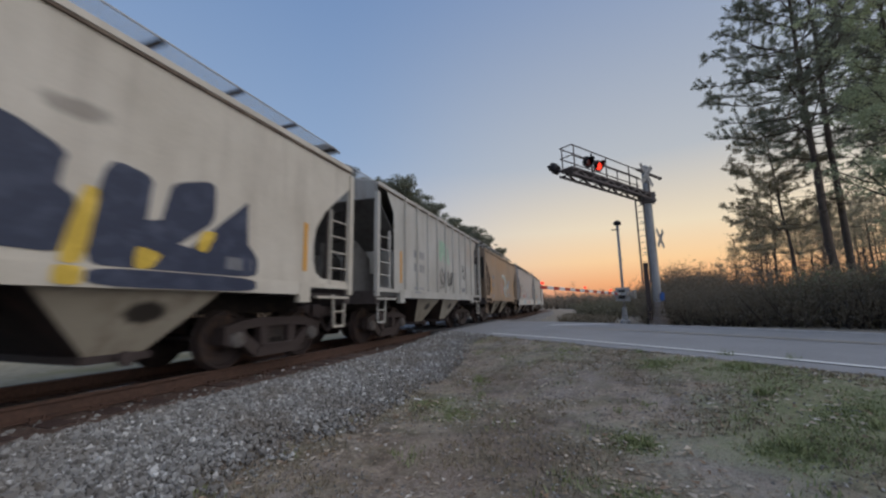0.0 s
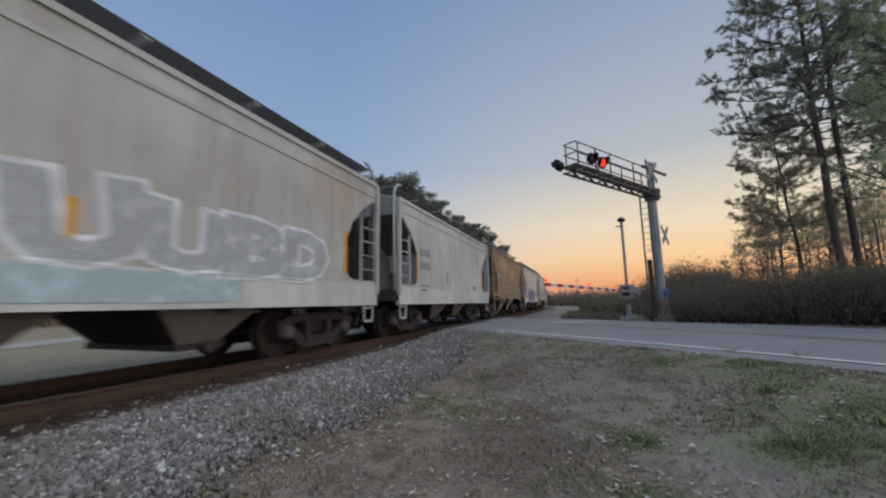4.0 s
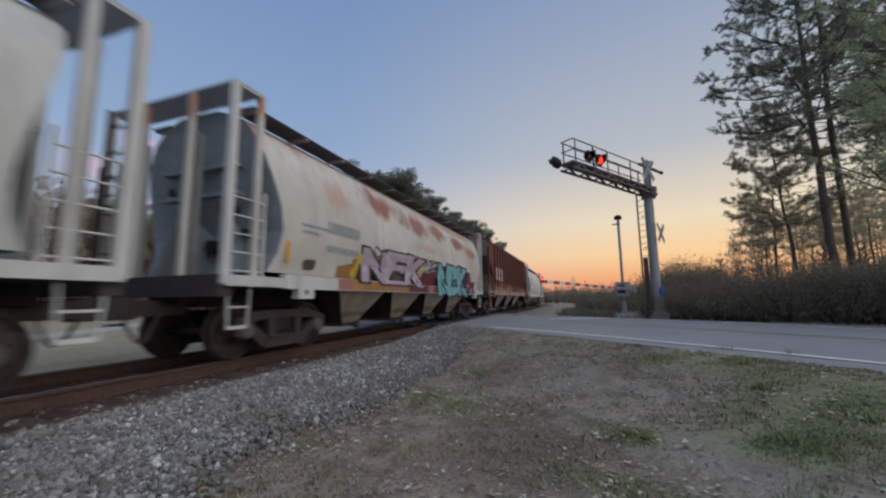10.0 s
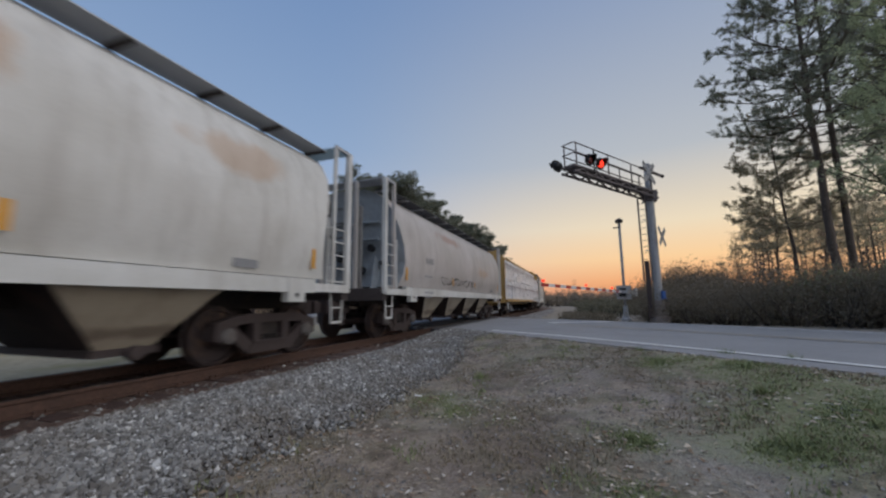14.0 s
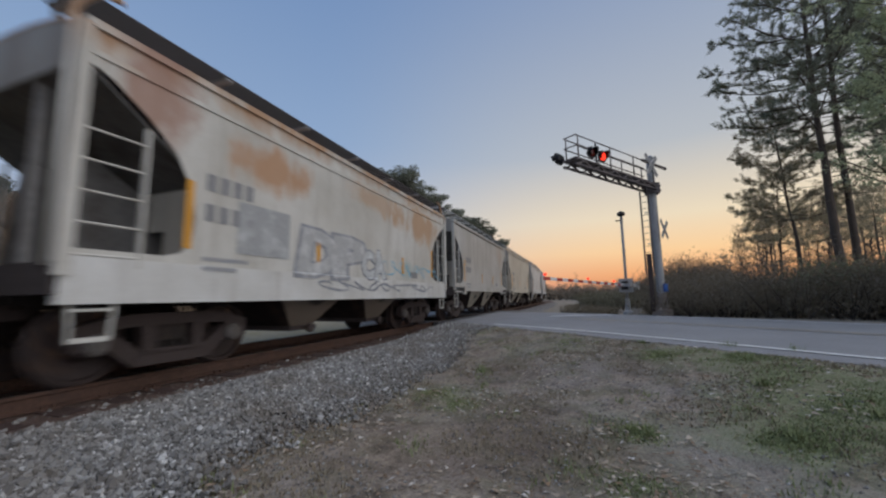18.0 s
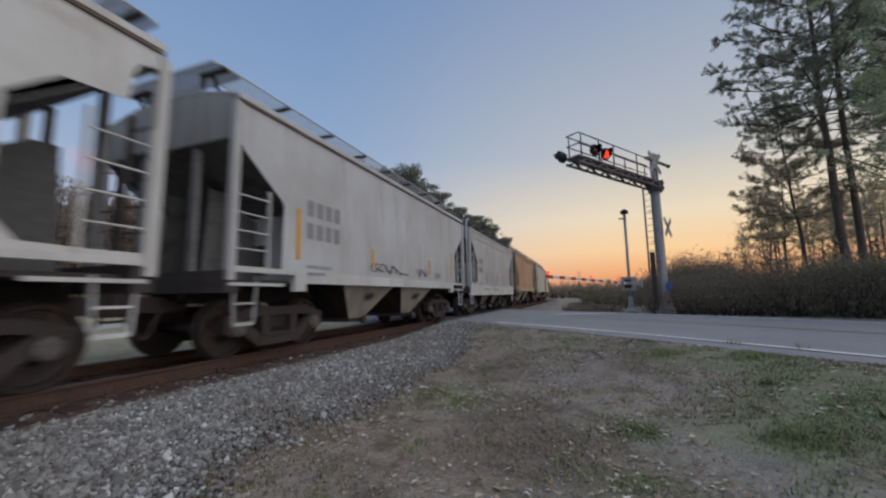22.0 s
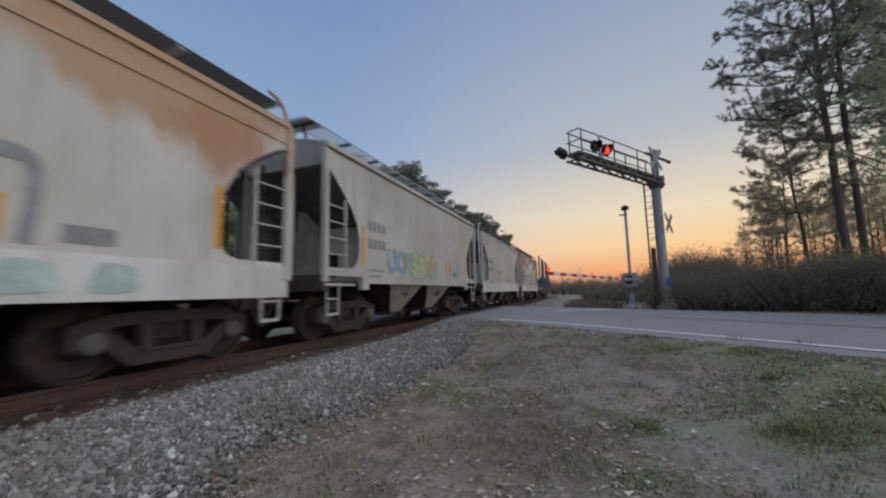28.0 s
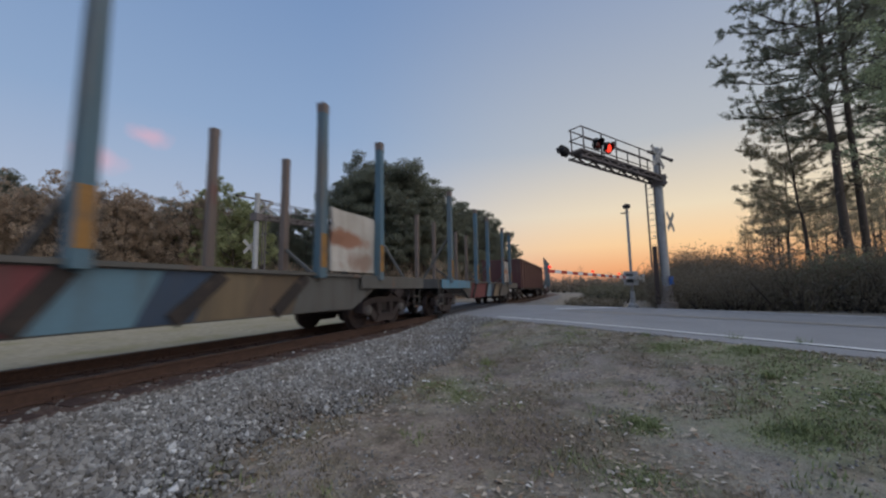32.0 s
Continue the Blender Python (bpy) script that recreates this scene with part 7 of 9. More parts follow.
    obj("bent_plate", bm, paint("plate_white_%d" % seed, (0.46, 0.43, 0.39), 0.35, dirt=0.7, spots=((-e + 11.8, 2.05, 1.1, 0.2, (0.25, 0.10, 0.05), 0.9), (-e + 12.2, 1.6, 0.6, 0.25, (0.22, 0.12, 0.08), 0.7))), root, "bent off-white rusty steel plate")
    return root


def gondola(L, mat):
    """An open ribbed gondola."""
    root = new("gondola_car")
    e = L / 2
    for s in (-1, 1):
        bm = bmesh.new()
        x0, x1 = sorted((s * 1.46, s * 1.5))
        box(bm, x0, x1, -e + 0.1, e - 0.1, 1.0, 3.15)
        obj("side_sheet", to_mesh("side_sheet", bm), mat, root)
        bm = bmesh.new()
        x0, x1 = sorted((s * 1.42, s * 1.58))
        box(bm, x0, x1, -e + 0.05, e - 0.05, 3.1, 3.24)
        obj("top_chord", to_mesh("top_chord", bm, 0.01), mat, root)
        for i in range(12):
            bm = bmesh.new()
            y = -e + 0.6 + (L - 1.2) * i / 11
            box(bm, s * 1.53 - 0.04, s * 1.53 + 0.04, y - 0.07, y + 0.07, 1.0, 3.1)
            obj("side_rib", bm, mat, root)
    for end in (-1, 1):
        bm = bmesh.new()
        y0, y1 = sorted((end * (e - 0.1), end * (e - 0.18)))
        box(bm, -1.46, 1.46, y0, y1, 1.0, 3.2)
        obj("end_sheet", bm, mat, root)
        truck(root, end * (e - 1.8))
        c = obj("coupler", shared("coupler", coupler_mesh, 0.01), M_STEEL, root, "rusty knuckle coupler with air hose")
        c.location, c.rotation_euler = (0, end * (e - 0.02), 0), (0, 0, 0 if end > 0 else math.pi)
    bm = bmesh.new()
    box(bm, -1.46, 1.46, -e + 0.15, e - 0.15, 0.9, 1.05)
    obj("floor", bm, M_UNDER, root)
    return root


# ---------------------------------------------------------------- the train, car by car: near end and far end along it at 0 s
CARS = []


def place_car(root, q0, q1, label):
    tagged(root, label, "freight car", group="cars of the train")
    CARS.append((root, (q0 + q1) / 2))
    return root


def hop(q0, q1, label, **kw):
    if not kw.get("deep"):
        q0, q1 = q0 - 0.13, q1 + 0.13
    return place_car(hopper(q1 - q0, **kw), q0, q1, label)


RU, OR, BR, DK = (0.27, 0.10, 0.045), (0.42, 0.25, 0.13), (0.24, 0.16, 0.10), (0.15, 0.13, 0.11)
CREAM = paint("car_cream", (0.56, 0.52, 0.45), 0.02, spots=((0.3, 3.0, 0.35, 0.12, DK, 0.6), (-2, 3.6, 1.5, 0.3, BR, 0.35)))
GREY_A = paint("car_light_grey", (0.47, 0.46, 0.43), 0.06, spots=((3.6, 3.3, 0.9, 0.8, OR, 0.3),))
GREY_4 = paint("car_pinkish_grey", (0.47, 0.445, 0.43), 0.04, dirt=0.45)
GREY_B = paint("car_white_grey", (0.55, 0.55, 0.53), 0.04)
GREY_C = paint("car_cool_grey", (0.48, 0.485, 0.49), 0.05)
WHITE_19 = paint("car_white_stained", (0.57, 0.56, 0.54), 0.05, spots=((1.5, 3.75, 3.5, 0.16, BR, 0.5), (-4.9, 2.4, 0.5, 0.9, BR, 0.4)))
BEIGE = paint("car_beige", (0.53, 0.49, 0.41), 0.08)
OLIVE = paint("car_pale_olive", (0.47, 0.46, 0.40), 0.06, spots=((-4.2, 3.2, 0.4, 0.5, DK, 0.5), (-3.2, 2.0, 0.3, 1.0, RU, 0.35)))
BROWN = paint("car_brown", (0.36, 0.265, 0.19), 0.15, spots=((-1, 3.5, 3.0, 0.5, OR, 0.5), (0.5, 2.0, 1.5, 0.6, (0.50, 0.34, 0.22), 0.5)))
TAN = paint("car_tan", (0.345, 0.225, 0.132), 0.2, dirt=0.65, spots=((0.2, 3.72, 2.2, 0.16, (0.15, 0.085, 0.05), 0.7), (2.1, 2.62, 0.35, 0.3, (0.19, 0.095, 0.05), 0.75), (0.9, 2.9, 1.2, 0.4, (0.44, 0.33, 0.22), 0.6), (3.9, 2.9, 0.5, 0.7, (0.22, 0.11, 0.055), 0.6), (-4.0, 3.5, 1.0, 0.5, BR, 0.7), (3.6, 3.2, 1.4, 0.6, BR, 0.5), (-2.5, 3.3, 1.6, 0.5, (0.50, 0.40, 0.28), 0.5), (2, 2.2, 2.0, 0.6, (0.36, 0.20, 0.10), 0.5)))
TANGREY = paint("car_tan_grey", (0.45, 0.37, 0.28), 0.12)
ORANGE = paint("car_orange_tan", (0.43, 0.27, 0.165), 0.08, spots=((3.9, 3.1, 0.4, 0.9, RU, 0.85), (1.0, 3.75, 3.2, 0.25, RU, 0.75), (4.7, 2.9, 0.5, 0.5, RU, 0.7), (-2.0, 3.2, 0.5, 0.8, RU, 0.45), (0.0, 2.2, 2.0, 0.6, (0.52, 0.36, 0.20), 0.45)))
RUSTY = paint("car_white_rust", (0.56, 0.55, 0.51), 0.16, top=0.35, rustcol=(0.38, 0.20, 0.09), spots=((-2.8, 3.1, 0.9, 0.45, (0.42, 0.22, 0.10), 0.85), (-4.7, 3.4, 0.5, 0.8, RU, 0.7), (3.2, 3.2, 1.5, 0.55, OR, 0.85), (0.3, 3.3, 1.2, 0.35, OR, 0.6), (2.2, 1.75, 0.35, 0.3, (0.3, 0.4, 0.38), 0.5)))
RUSTY3 = paint("car_white_tan_rust", (0.55, 0.54, 0.50), 0.12, top=0.45, rustcol=(0.40, 0.25, 0.14), spots=((0.4, 3.0, 0.45, 0.55, (0.36, 0.17, 0.07), 0.9), (3.0, 3.55, 2.8, 0.55, (0.42, 0.26, 0.14), 0.9), (4.3, 3.1, 1.0, 0.6, (0.38, 0.20, 0.10), 0.85), (-1.3, 3.3, 1.2, 0.45, (0.36, 0.18, 0.08), 0.85), (-3.4, 3.1, 1.2, 0.5, (0.37, 0.19, 0.09), 0.85)))
RUSTY2 = paint("car_white_deep_rust", (0.58, 0.57, 0.54), 0.1, top=0.45, rustcol=(0.34, 0.15, 0.065), spots=((2.9, 3.25, 1.3, 0.62, (0.28, 0.095, 0.04), 0.97), (4.4, 3.3, 1.0, 0.8, (0.28, 0.095, 0.04), 0.95), (1.3, 3.75, 1.3, 0.35, (0.33, 0.15, 0.07), 0.9), (-0.3, 3.45, 0.7, 0.35, (0.36, 0.17, 0.08), 0.9), (-1.7, 3.05, 0.7, 0.3, (0.34, 0.14, 0.06), 0.9), (-3.4, 3.3, 1.5, 0.5, (0.32, 0.13, 0.05), 0.9), (3.2, 2.6, 1.0, 0.4, OR, 0.6)))
REDP = paint("car_red_brown", (0.10, 0.0145, 0.013), 0.0, rustcol=(0.32, 0.14, 0.07), dirtcol=(0.05, 0.012, 0.012), worn=(0.37, 0.275, 0.21))
SILLW = paint("sill_white", (0.60, 0.60, 0.58), 0.12)
TANKW = paint("tank_white", (0.54, 0.54, 0.51), 0.14, rustcol=(0.45, 0.34, 0.24), dirt=0.4, spots=((-4.2, 2.75, 0.7, 0.22, OR, 0.6), (-2.2, 2.7, 0.8, 0.3, OR, 0.6), (-0.6, 3.2, 1.3, 0.28, OR, 0.6), (2.0, 2.9, 1.6, 0.2, (0.46, 0.30, 0.24), 0.6), (0.7, 3.6, 0.8, 0.16, (0.45, 0.24, 0.15), 0.6), (4.4, 2.6, 1.5, 0.25, OR, 0.5), (2.0, 1.9, 0.8, 0.5, (0.40, 0.43, 0.44), 0.6)))
BRICK, BRICK2 = (0.27, 0.085, 0.055), (0.33, 0.12, 0.075)
TANKR = paint("tank_white_rust", (0.58, 0.555, 0.50), 0.1, top=0.2, rustcol=(0.42, 0.22, 0.12), spots=((-3.1, 3.4, 1.1, 0.40, BRICK, 0.95), (-0.9, 3.3, 1.1, 0.40, BRICK, 0.9), (1.3, 3.35, 1.0, 0.30, BRICK, 0.9), (3.7, 3.25, 1.0, 0.26, BRICK, 0.95), (5.6, 3.05, 1.1, 0.30, BRICK2, 0.9), (-4.9, 3.1, 0.6, 0.4, (0.45, 0.27, 0.2), 0.7), (-0.2, 2.6, 1.6, 0.16, (0.46, 0.30, 0.23), 0.6), (3.0, 3.75, 4.0, 0.14, (0.44, 0.26, 0.15), 0.8)))
TANKC = paint("tank_cream", (0.60, 0.59, 0.56), 0.05, dirt=0.35, spots=((0.6, 3.6, 0.6, 0.2, OR, 0.7), (1.9, 3.3, 0.25, 0.55, OR, 0.6), (-3, 3.4, 1.0, 0.2, OR, 0.5), (4.5, 3.2, 0.9, 0.25, OR, 0.5)))
TANKG = paint("tank_grey", (0.46, 0.43, 0.41), 0.12, rustcol=(0.40, 0.22, 0.10), spots=((-2, 3.4, 1.6, 0.25, RU, 0.5), (3, 2.4, 1.2, 0.3, OR, 0.5)))

car_1 = hop(-3.35, 7.0, "cream covered hopper with dark blue painted letters", mat=CREAM, cut="diag", eave=4.02)
car_2 = hop(8.35, 18.5, "grey ribbed covered hopper, weathered", mat=GREY_A, cut="blunt", ribs=9, eave=4.12, board=0.45)
car_3 = hop(20.0, 30.2, "brown weathered covered hopper with blue scribbles", mat=BROWN, cut="diag", end_mat=M_ENDTAN)
car_4 = hop(31.5, 42.2, "light grey covered hopper with a white sill", mat=GREY_4, cut="round", sill=SILLW, sill_h=0.46, deep=True)
car_5 = hop(43.2, 53.9, "beige-grey covered hopper with a yellow sill mark", mat=GREY_A, cut="round", sill=SILLW, sill_h=0.46, deep=True)
car_6 = hop(55.0, 65.5, "pale grey covered hopper, white sill", mat=GREY_B, cut="round", sill=SILLW, sill_h=0.46, deep=True)
car_7 = hop(66.75, 77.2, "tan covered hopper with grey painted letters", mat=TAN, cut="diag", end_mat=M_ENDTAN)
car_8 = hop(78.45, 89.0, "white covered hopper with purple painted letters", mat=GREY_B, cut="round", sill=SILLW, sill_h=0.46, deep=True)
car_9 = hop(90.0, 100.7, "white covered hopper with black scribbles", mat=CREAM, cut="diag")
car_10 = place_car(tank_hopper(15.2, TANKW, SILLW), 102.0, 117.2, "white round-sided covered hopper with faint stains")
car_11 = place_car(tank_hopper(15.4, TANKR, SILLW), 118.4, 133.8, "rust-streaked white hopper with teal painted letters")
car_12 = hop(135.2, 150.6, "dark red ribbed covered hopper, rusted", mat=REDP, cut="straight", ribs=16, bays=3, under=paint("bay_weathered_grey", (0.37, 0.36, 0.34), 0.5, rustcol=(0.12, 0.08, 0.06), dirt=0.8), end_mat=M_ENDTAN, eave=4.22, board=0.28)
car_13 = place_car(tank_hopper(15.1, TANKC, SILLW, open_end=True), 152.2, 167.3, "cream round-sided covered hopper with dark numbers")
car_14 = place_car(tank_hopper(15.3, TANKG, SILLW), 168.9, 184.2, "grey round-sided covered hopper with orange rust")
car_15 = place_car(lumber_car(21.0), 185.9, 206.9, "yellow centre-beam flatcar with white-wrapped lumber")
car_16 = hop(208.0, 219.0, "white covered hopper with rust patches", mat=RUSTY, cut="round", sill=SILLW, sill_h=0.46, deep=True)
car_17 = hop(220.1, 230.6, "light beige-grey covered hopper with dark numbers", mat=GREY_A, cut="diag")
car_18 = hop(231.9, 242.4, "beige covered hopper with amber marks", mat=BEIGE, cut="angled")
car_19 = hop(243.9, 254.5, "pale grey covered hopper with stained eaves", mat=WHITE_19, cut="stepped", end_mat=GREY_B, eave=4.02)
car_20 = hop(255.7, 266.5, "cool grey covered hopper with black scribbles", mat=GREY_C, cut="angled", sill=GREY_B)
car_21 = hop(267.6, 278.1, "light grey covered hopper with a white sill", mat=GREY_C, cut="round", sill=SILLW, sill_h=0.46, deep=True)
car_22 = hop(279.4, 289.8, "orange-tan covered hopper with amber marks", mat=ORANGE, cut="diag", end_mat=M_ENDTAN, sill=paint("sill_pale_tan", (0.46, 0.36, 0.24), 0.2, dirt=0.6))
car_23 = hop(291.4, 302.3, "pale olive-grey covered hopper with rust streaks", mat=OLIVE, cut="angled")
car_24 = hop(303.4, 313.8, "tan-grey covered hopper with faded sides", mat=TANGREY, cut="diag")
car_25 = hop(315.0, 325.4, "white covered hopper with orange rust on its upper half", mat=RUSTY3, cut="round", sill=SILLW, sill_h=0.46, deep=True)
car_26 = hop(326.4, 336.8, "light grey covered hopper with green scribbles", mat=GREY_A, cut="diag")
GREY_RUSTTOP = paint("car_grey_rust_top", (0.50, 0.50, 0.485), 0.1, spots=((4.2, 3.72, 0.9, 0.16, (0.40, 0.20, 0.10), 0.85), (2.2, 3.80, 1.2, 0.10, (0.40, 0.24, 0.14), 0.7), (-1.0, 3.82, 1.5, 0.08, (0.42, 0.27, 0.17), 0.6), (4.6, 1.6, 0.4, 0.14, (0.40, 0.24, 0.13), 0.6)))
car_27 = hop(338.2, 348.6, "light grey covered hopper with amber marks", mat=GREY_RUSTTOP, cut="round", sill=SILLW, sill_h=0.46, deep=True)
car_28 = hop(349.9, 360.1, "white covered hopper with deep rust streaks", mat=RUSTY2, cut="round", sill=SILLW, sill_h=0.46, deep=True)
for k in range(2):
    q = 361.3 + 16.9 * k
    place_car(log_car(15.7, 60 + k), q, q + 15.7, "empty log flatcar with tall blue stakes")


place_car(gondola(15.5, paint("gondola_maroon", (0.075, 0.022, 0.022), 0.2)), 395.2, 410.7, "dark maroon ribbed gondola car")
place_car(log_car(15.7, 64), 412.2, 427.9, "empty log flatcar with tall blue stakes")

# ---------------------------------------------------------------- paint on the cars' sides
TANK_SEC = [(1.42, 1.44), (1.75, 1.53), (2.12, 1.585), (2.55, 1.585), (3.05, 1.51), (3.52, 1.37)]


def tank_x(z):
    if z < 1.42:
        return 1.545
    for (a, xa), (b, xb) in zip(TANK_SEC, TANK_SEC[1:]):
        if z <= b:
            return xa + (xb - xa) * max(0, (z - a) / (b - a))
    return TANK_SEC[-1][1]


def flat_x(z):
    return 1.55 if z > 1.402 else 1.572


COLS = {}


def col(r, g, b):
    k = (r, g, b)
    if k not in COLS:
        COLS[k] = plain("spray_paint", k, 0.6, 0.0, 0.25, 4, 0.05, tuple(min(1, c * 1.25 + 0.03) for c in k))
    return COLS[k]


def patch(root, pts, fx, lift, mat, name, label):
    """A flat painted shape that follows the car's side."""
    bm = bmesh.new()
    bm.faces.new([bm.verts.new((fx(z) + lift, y, z)) for y, z in pts])
    bmesh.ops.triangulate(bm, faces=bm.faces[:])
    bmesh.ops.solidify(bm, geom=bm.faces[:], thickness=0.002)
    return obj(name, bm, mat, root, label)


def blob(root, pts, mat, label, fx=flat_x, lift=0.008, name="painted_shape"):
    """A sprayed shape with rounded corners."""
    out = []
    n = len(pts)
    for i in range(n):
        p0, p1, p2 = (Vector(pts[(i + k) % n]) for k in (-1, 0, 1))
        a, b_ = p1.lerp(p0, 0.28), p1.lerp(p2, 0.28)
        for k in (0, 0.33, 0.67, 1):
            out.append(tuple(a.lerp(p1, k).lerp(p1.lerp(b_, k), k)))
    return patch(root, out, fx, lift, mat, name, label)


def puffs(root, y0, y1, z0, z1, n, fill, edge, seed, fx=flat_x, accent=None, label="rounded spray-painted shape"):
    """A row of swollen outlined shapes with slits, as of a quick painted tag; they spell nothing."""
    rnd = random.Random(seed)
    w, h = (y1 - y0) / n, z1 - z0
    for i in range(n):
        cy, cz = y0 + w * (i + 0.5), (z0 + z1) / 2 + rnd.uniform(-0.05, 0.05) * h
        rad = [rnd.uniform(0.36, 0.52) for _ in range(9)]
        cut = rnd.randrange(9)
        rad[cut] *= 0.45
        for grow, m, lift, nm, lab in ((1.12, edge, 0.006, "shape_outline", "sprayed outline"), (0.92, fill, 0.011, "painted_shape", label)):
            pts = []
            for k in range(9):
                a = 2 * math.pi * k / 9 + 0.3
                sq = 1 / max(abs(math.cos(a)), abs(math.sin(a))) ** 0.6
                pts.append((cy + w * 1.28 * rad[k] * grow * sq * math.cos(a), min(z1 + 0.1, max(z0, cz + h * rad[k] * grow * sq * math.sin(a)))))
            blob(root, pts, m, lab, fx, lift + 0.0004 * i, nm)
        for k in range(2):
            sy, sz, a = cy + rnd.uniform(-0.2, 0.2) * w, cz + rnd.uniform(-0.15, 0.15) * h, rnd.uniform(0.8, 2.4)
            c, d, t = math.cos(a) * 0.17 * w, math.sin(a) * 0.17 * h, 0.03 * w
            blob(root, [(sy - c - t, sz - d), (sy - c + t, sz - d), (sy + c + t, sz + d), (sy + c - t, sz + d)], accent if accent and k else edge, "sprayed slit", fx, 0.0165, "shape_slit")


def scribble(root, y0, y1, z0, z1, loops, width, mat, seed, fx=flat_x):
    """A sprayed line that loops along the side."""
    rnd = random.Random(seed)
    bm = bmesh.new()
    n = loops * 16
    path = []
    for i in range(n + 1):
        k = i / n
        a = 2 * math.pi * loops * k
        y = y0 + (y1 - y0) * k + 0.55 * (y1 - y0) / loops * math.cos(a) + 0.05 * noise.noise((k * 9, seed, 0))
        z = (z0 + z1) / 2 + (z1 - z0) * 0.5 * math.sin(a * (1 + 0.15 * math.sin(k * 9 + seed))) * (0.87 + 0.13 * math.sin(k * 40 + seed))
        path.append((y, z))
    prev = None
    for i, (y, z) in enumerate(path):
        p, q = path[max(0, i - 1)], path[min(n, i + 1)]
        dy, dz = q[0] - p[0], q[1] - p[1]
        ln = max(1e-4, math.hypot(dy, dz))
        w = width * (0.42 + 0.12 * math.sin(i * 0.9 + seed))
        lift = 0.004 + 0.006 * i / n
        cur = [bm.verts.new((fx(z) + lift, y - s * dz / ln * w, z + s * dy / ln * w)) for s in (-1, 1)]
        if prev:
            bm.faces.new((prev[0], prev[1], cur[1], cur[0]))
        prev = cur
    bmesh.ops.solidify(bm, geom=bm.faces[:], thickness=0.002)
    obj("sprayed_line", bm, mat, root, "sprayed scribble line")


def letters(root, text, y0, y1, z0, z1, fill, edge, fx=flat_x, seed=1, fat=0.06, rim=0.11, lift=0.009, sway=0.06, ends=(1, 1), label="fat spray-painted letter"):
    """Painted letters, each a fattened glyph on an outline; ends: how tall the first and the last are."""
    rnd = random.Random(seed)
    n = len(text)
    w = (y1 - y0) / n
    for i, ch in enumerate(text):
        if ch == " ":
            continue
        tall = (z1 - z0) * (ends[0] + (ends[1] - ends[0]) * i / max(1, n - 1)) * rnd.uniform(0.94, 1.06)
        a, cy, lean = rnd.gauss(0, sway), y0 + w * (i + 0.5), rnd.gauss(0.0, 0.08)
        for f, m, up, nm, lab in ((rim, edge, 0.0, "letter_outline", "sprayed outline"), (fat, fill, 0.005, "painted_letter", label)):
            if m is None:
                continue
            vs, fs = GLYPHS[ch, f]
            bm = bmesh.new()
            made = []
            for u, v in vs:
                y, z = (u - 0.5) * w * 0.9 + lean * v * tall, (v - 0.5) * tall
                y, z = cy + y * math.cos(a) - z * math.sin(a), z0 + tall * 0.5 + y * math.sin(a) + z * math.cos(a)
                made.append(bm.verts.new((0, y, z)))
            for q in fs:
                try:
                    bm.faces.new([made[k] for k in q])
                except ValueError:
                    pass
            for z in (1.39, 1.42, 1.75, 2.12):
                bmesh.ops.bisect_plane(bm, geom=bm.verts[:] + bm.edges[:] + bm.faces[:], plane_co=(0, 0, z), plane_no=(0, 0, 1))
            for v in bm.verts:
                v.co.x = fx(v.co.z) + lift + up + 0.0006 * i
            obj(nm, bm, m, root, lab)


def strokes(root, lines, width, mat, fx=flat_x, lift=0.007, label="sprayed line"):
    """Sprayed strokes that run smoothly through a few places (y, z) each."""
    for line in lines:
        p = [Vector(q) for q in (line[0], *line, line[-1])]
        path = []
        for i in range(1, len(p) - 2):
            for k in range(7):
                t = k / 7
                path.append(0.5 * (2 * p[i] + (p[i + 1] - p[i - 1]) * t + (2 * p[i - 1] - 5 * p[i] + 4 * p[i + 1] - p[i + 2]) * t * t + (3 * p[i] - p[i - 1] - 3 * p[i + 1] + p[i + 2]) * t ** 3))
        path.append(p[-2])
        bm = bmesh.new()
        prev = None
        for i, c in enumerate(path):
            d = path[min(len(path) - 1, i + 1)] - path[max(0, i - 1)]
            d = d.normalized() if d.length > 1e-5 else Vector((1, 0))
            k = width * 0.5 * (0.75 + 0.25 * math.sin(math.pi * (i + 1) / (len(path) + 1)) + 0.1 * math.sin(i * 0.7))
            cur = [bm.verts.new((fx(c.y + s * d.x * k) + lift + 0.002 * i / len(path), c.x - s * d.y * k, c.y + s * d.x * k)) for s in (-1, 1)]
            if prev:
                bm.faces.new((prev[0], prev[1], cur[1], cur[0]))
            prev = cur
        obj("sprayed_line", bm, mat, root, label)


def disc(root, y, z, r, mat, label, fx=flat_x, lift=0.006):
    blob(root, [(y + r * math.cos(k * 0.785), z + r * math.sin(k * 0.785)) for k in range(8)], mat, label, fx, lift)


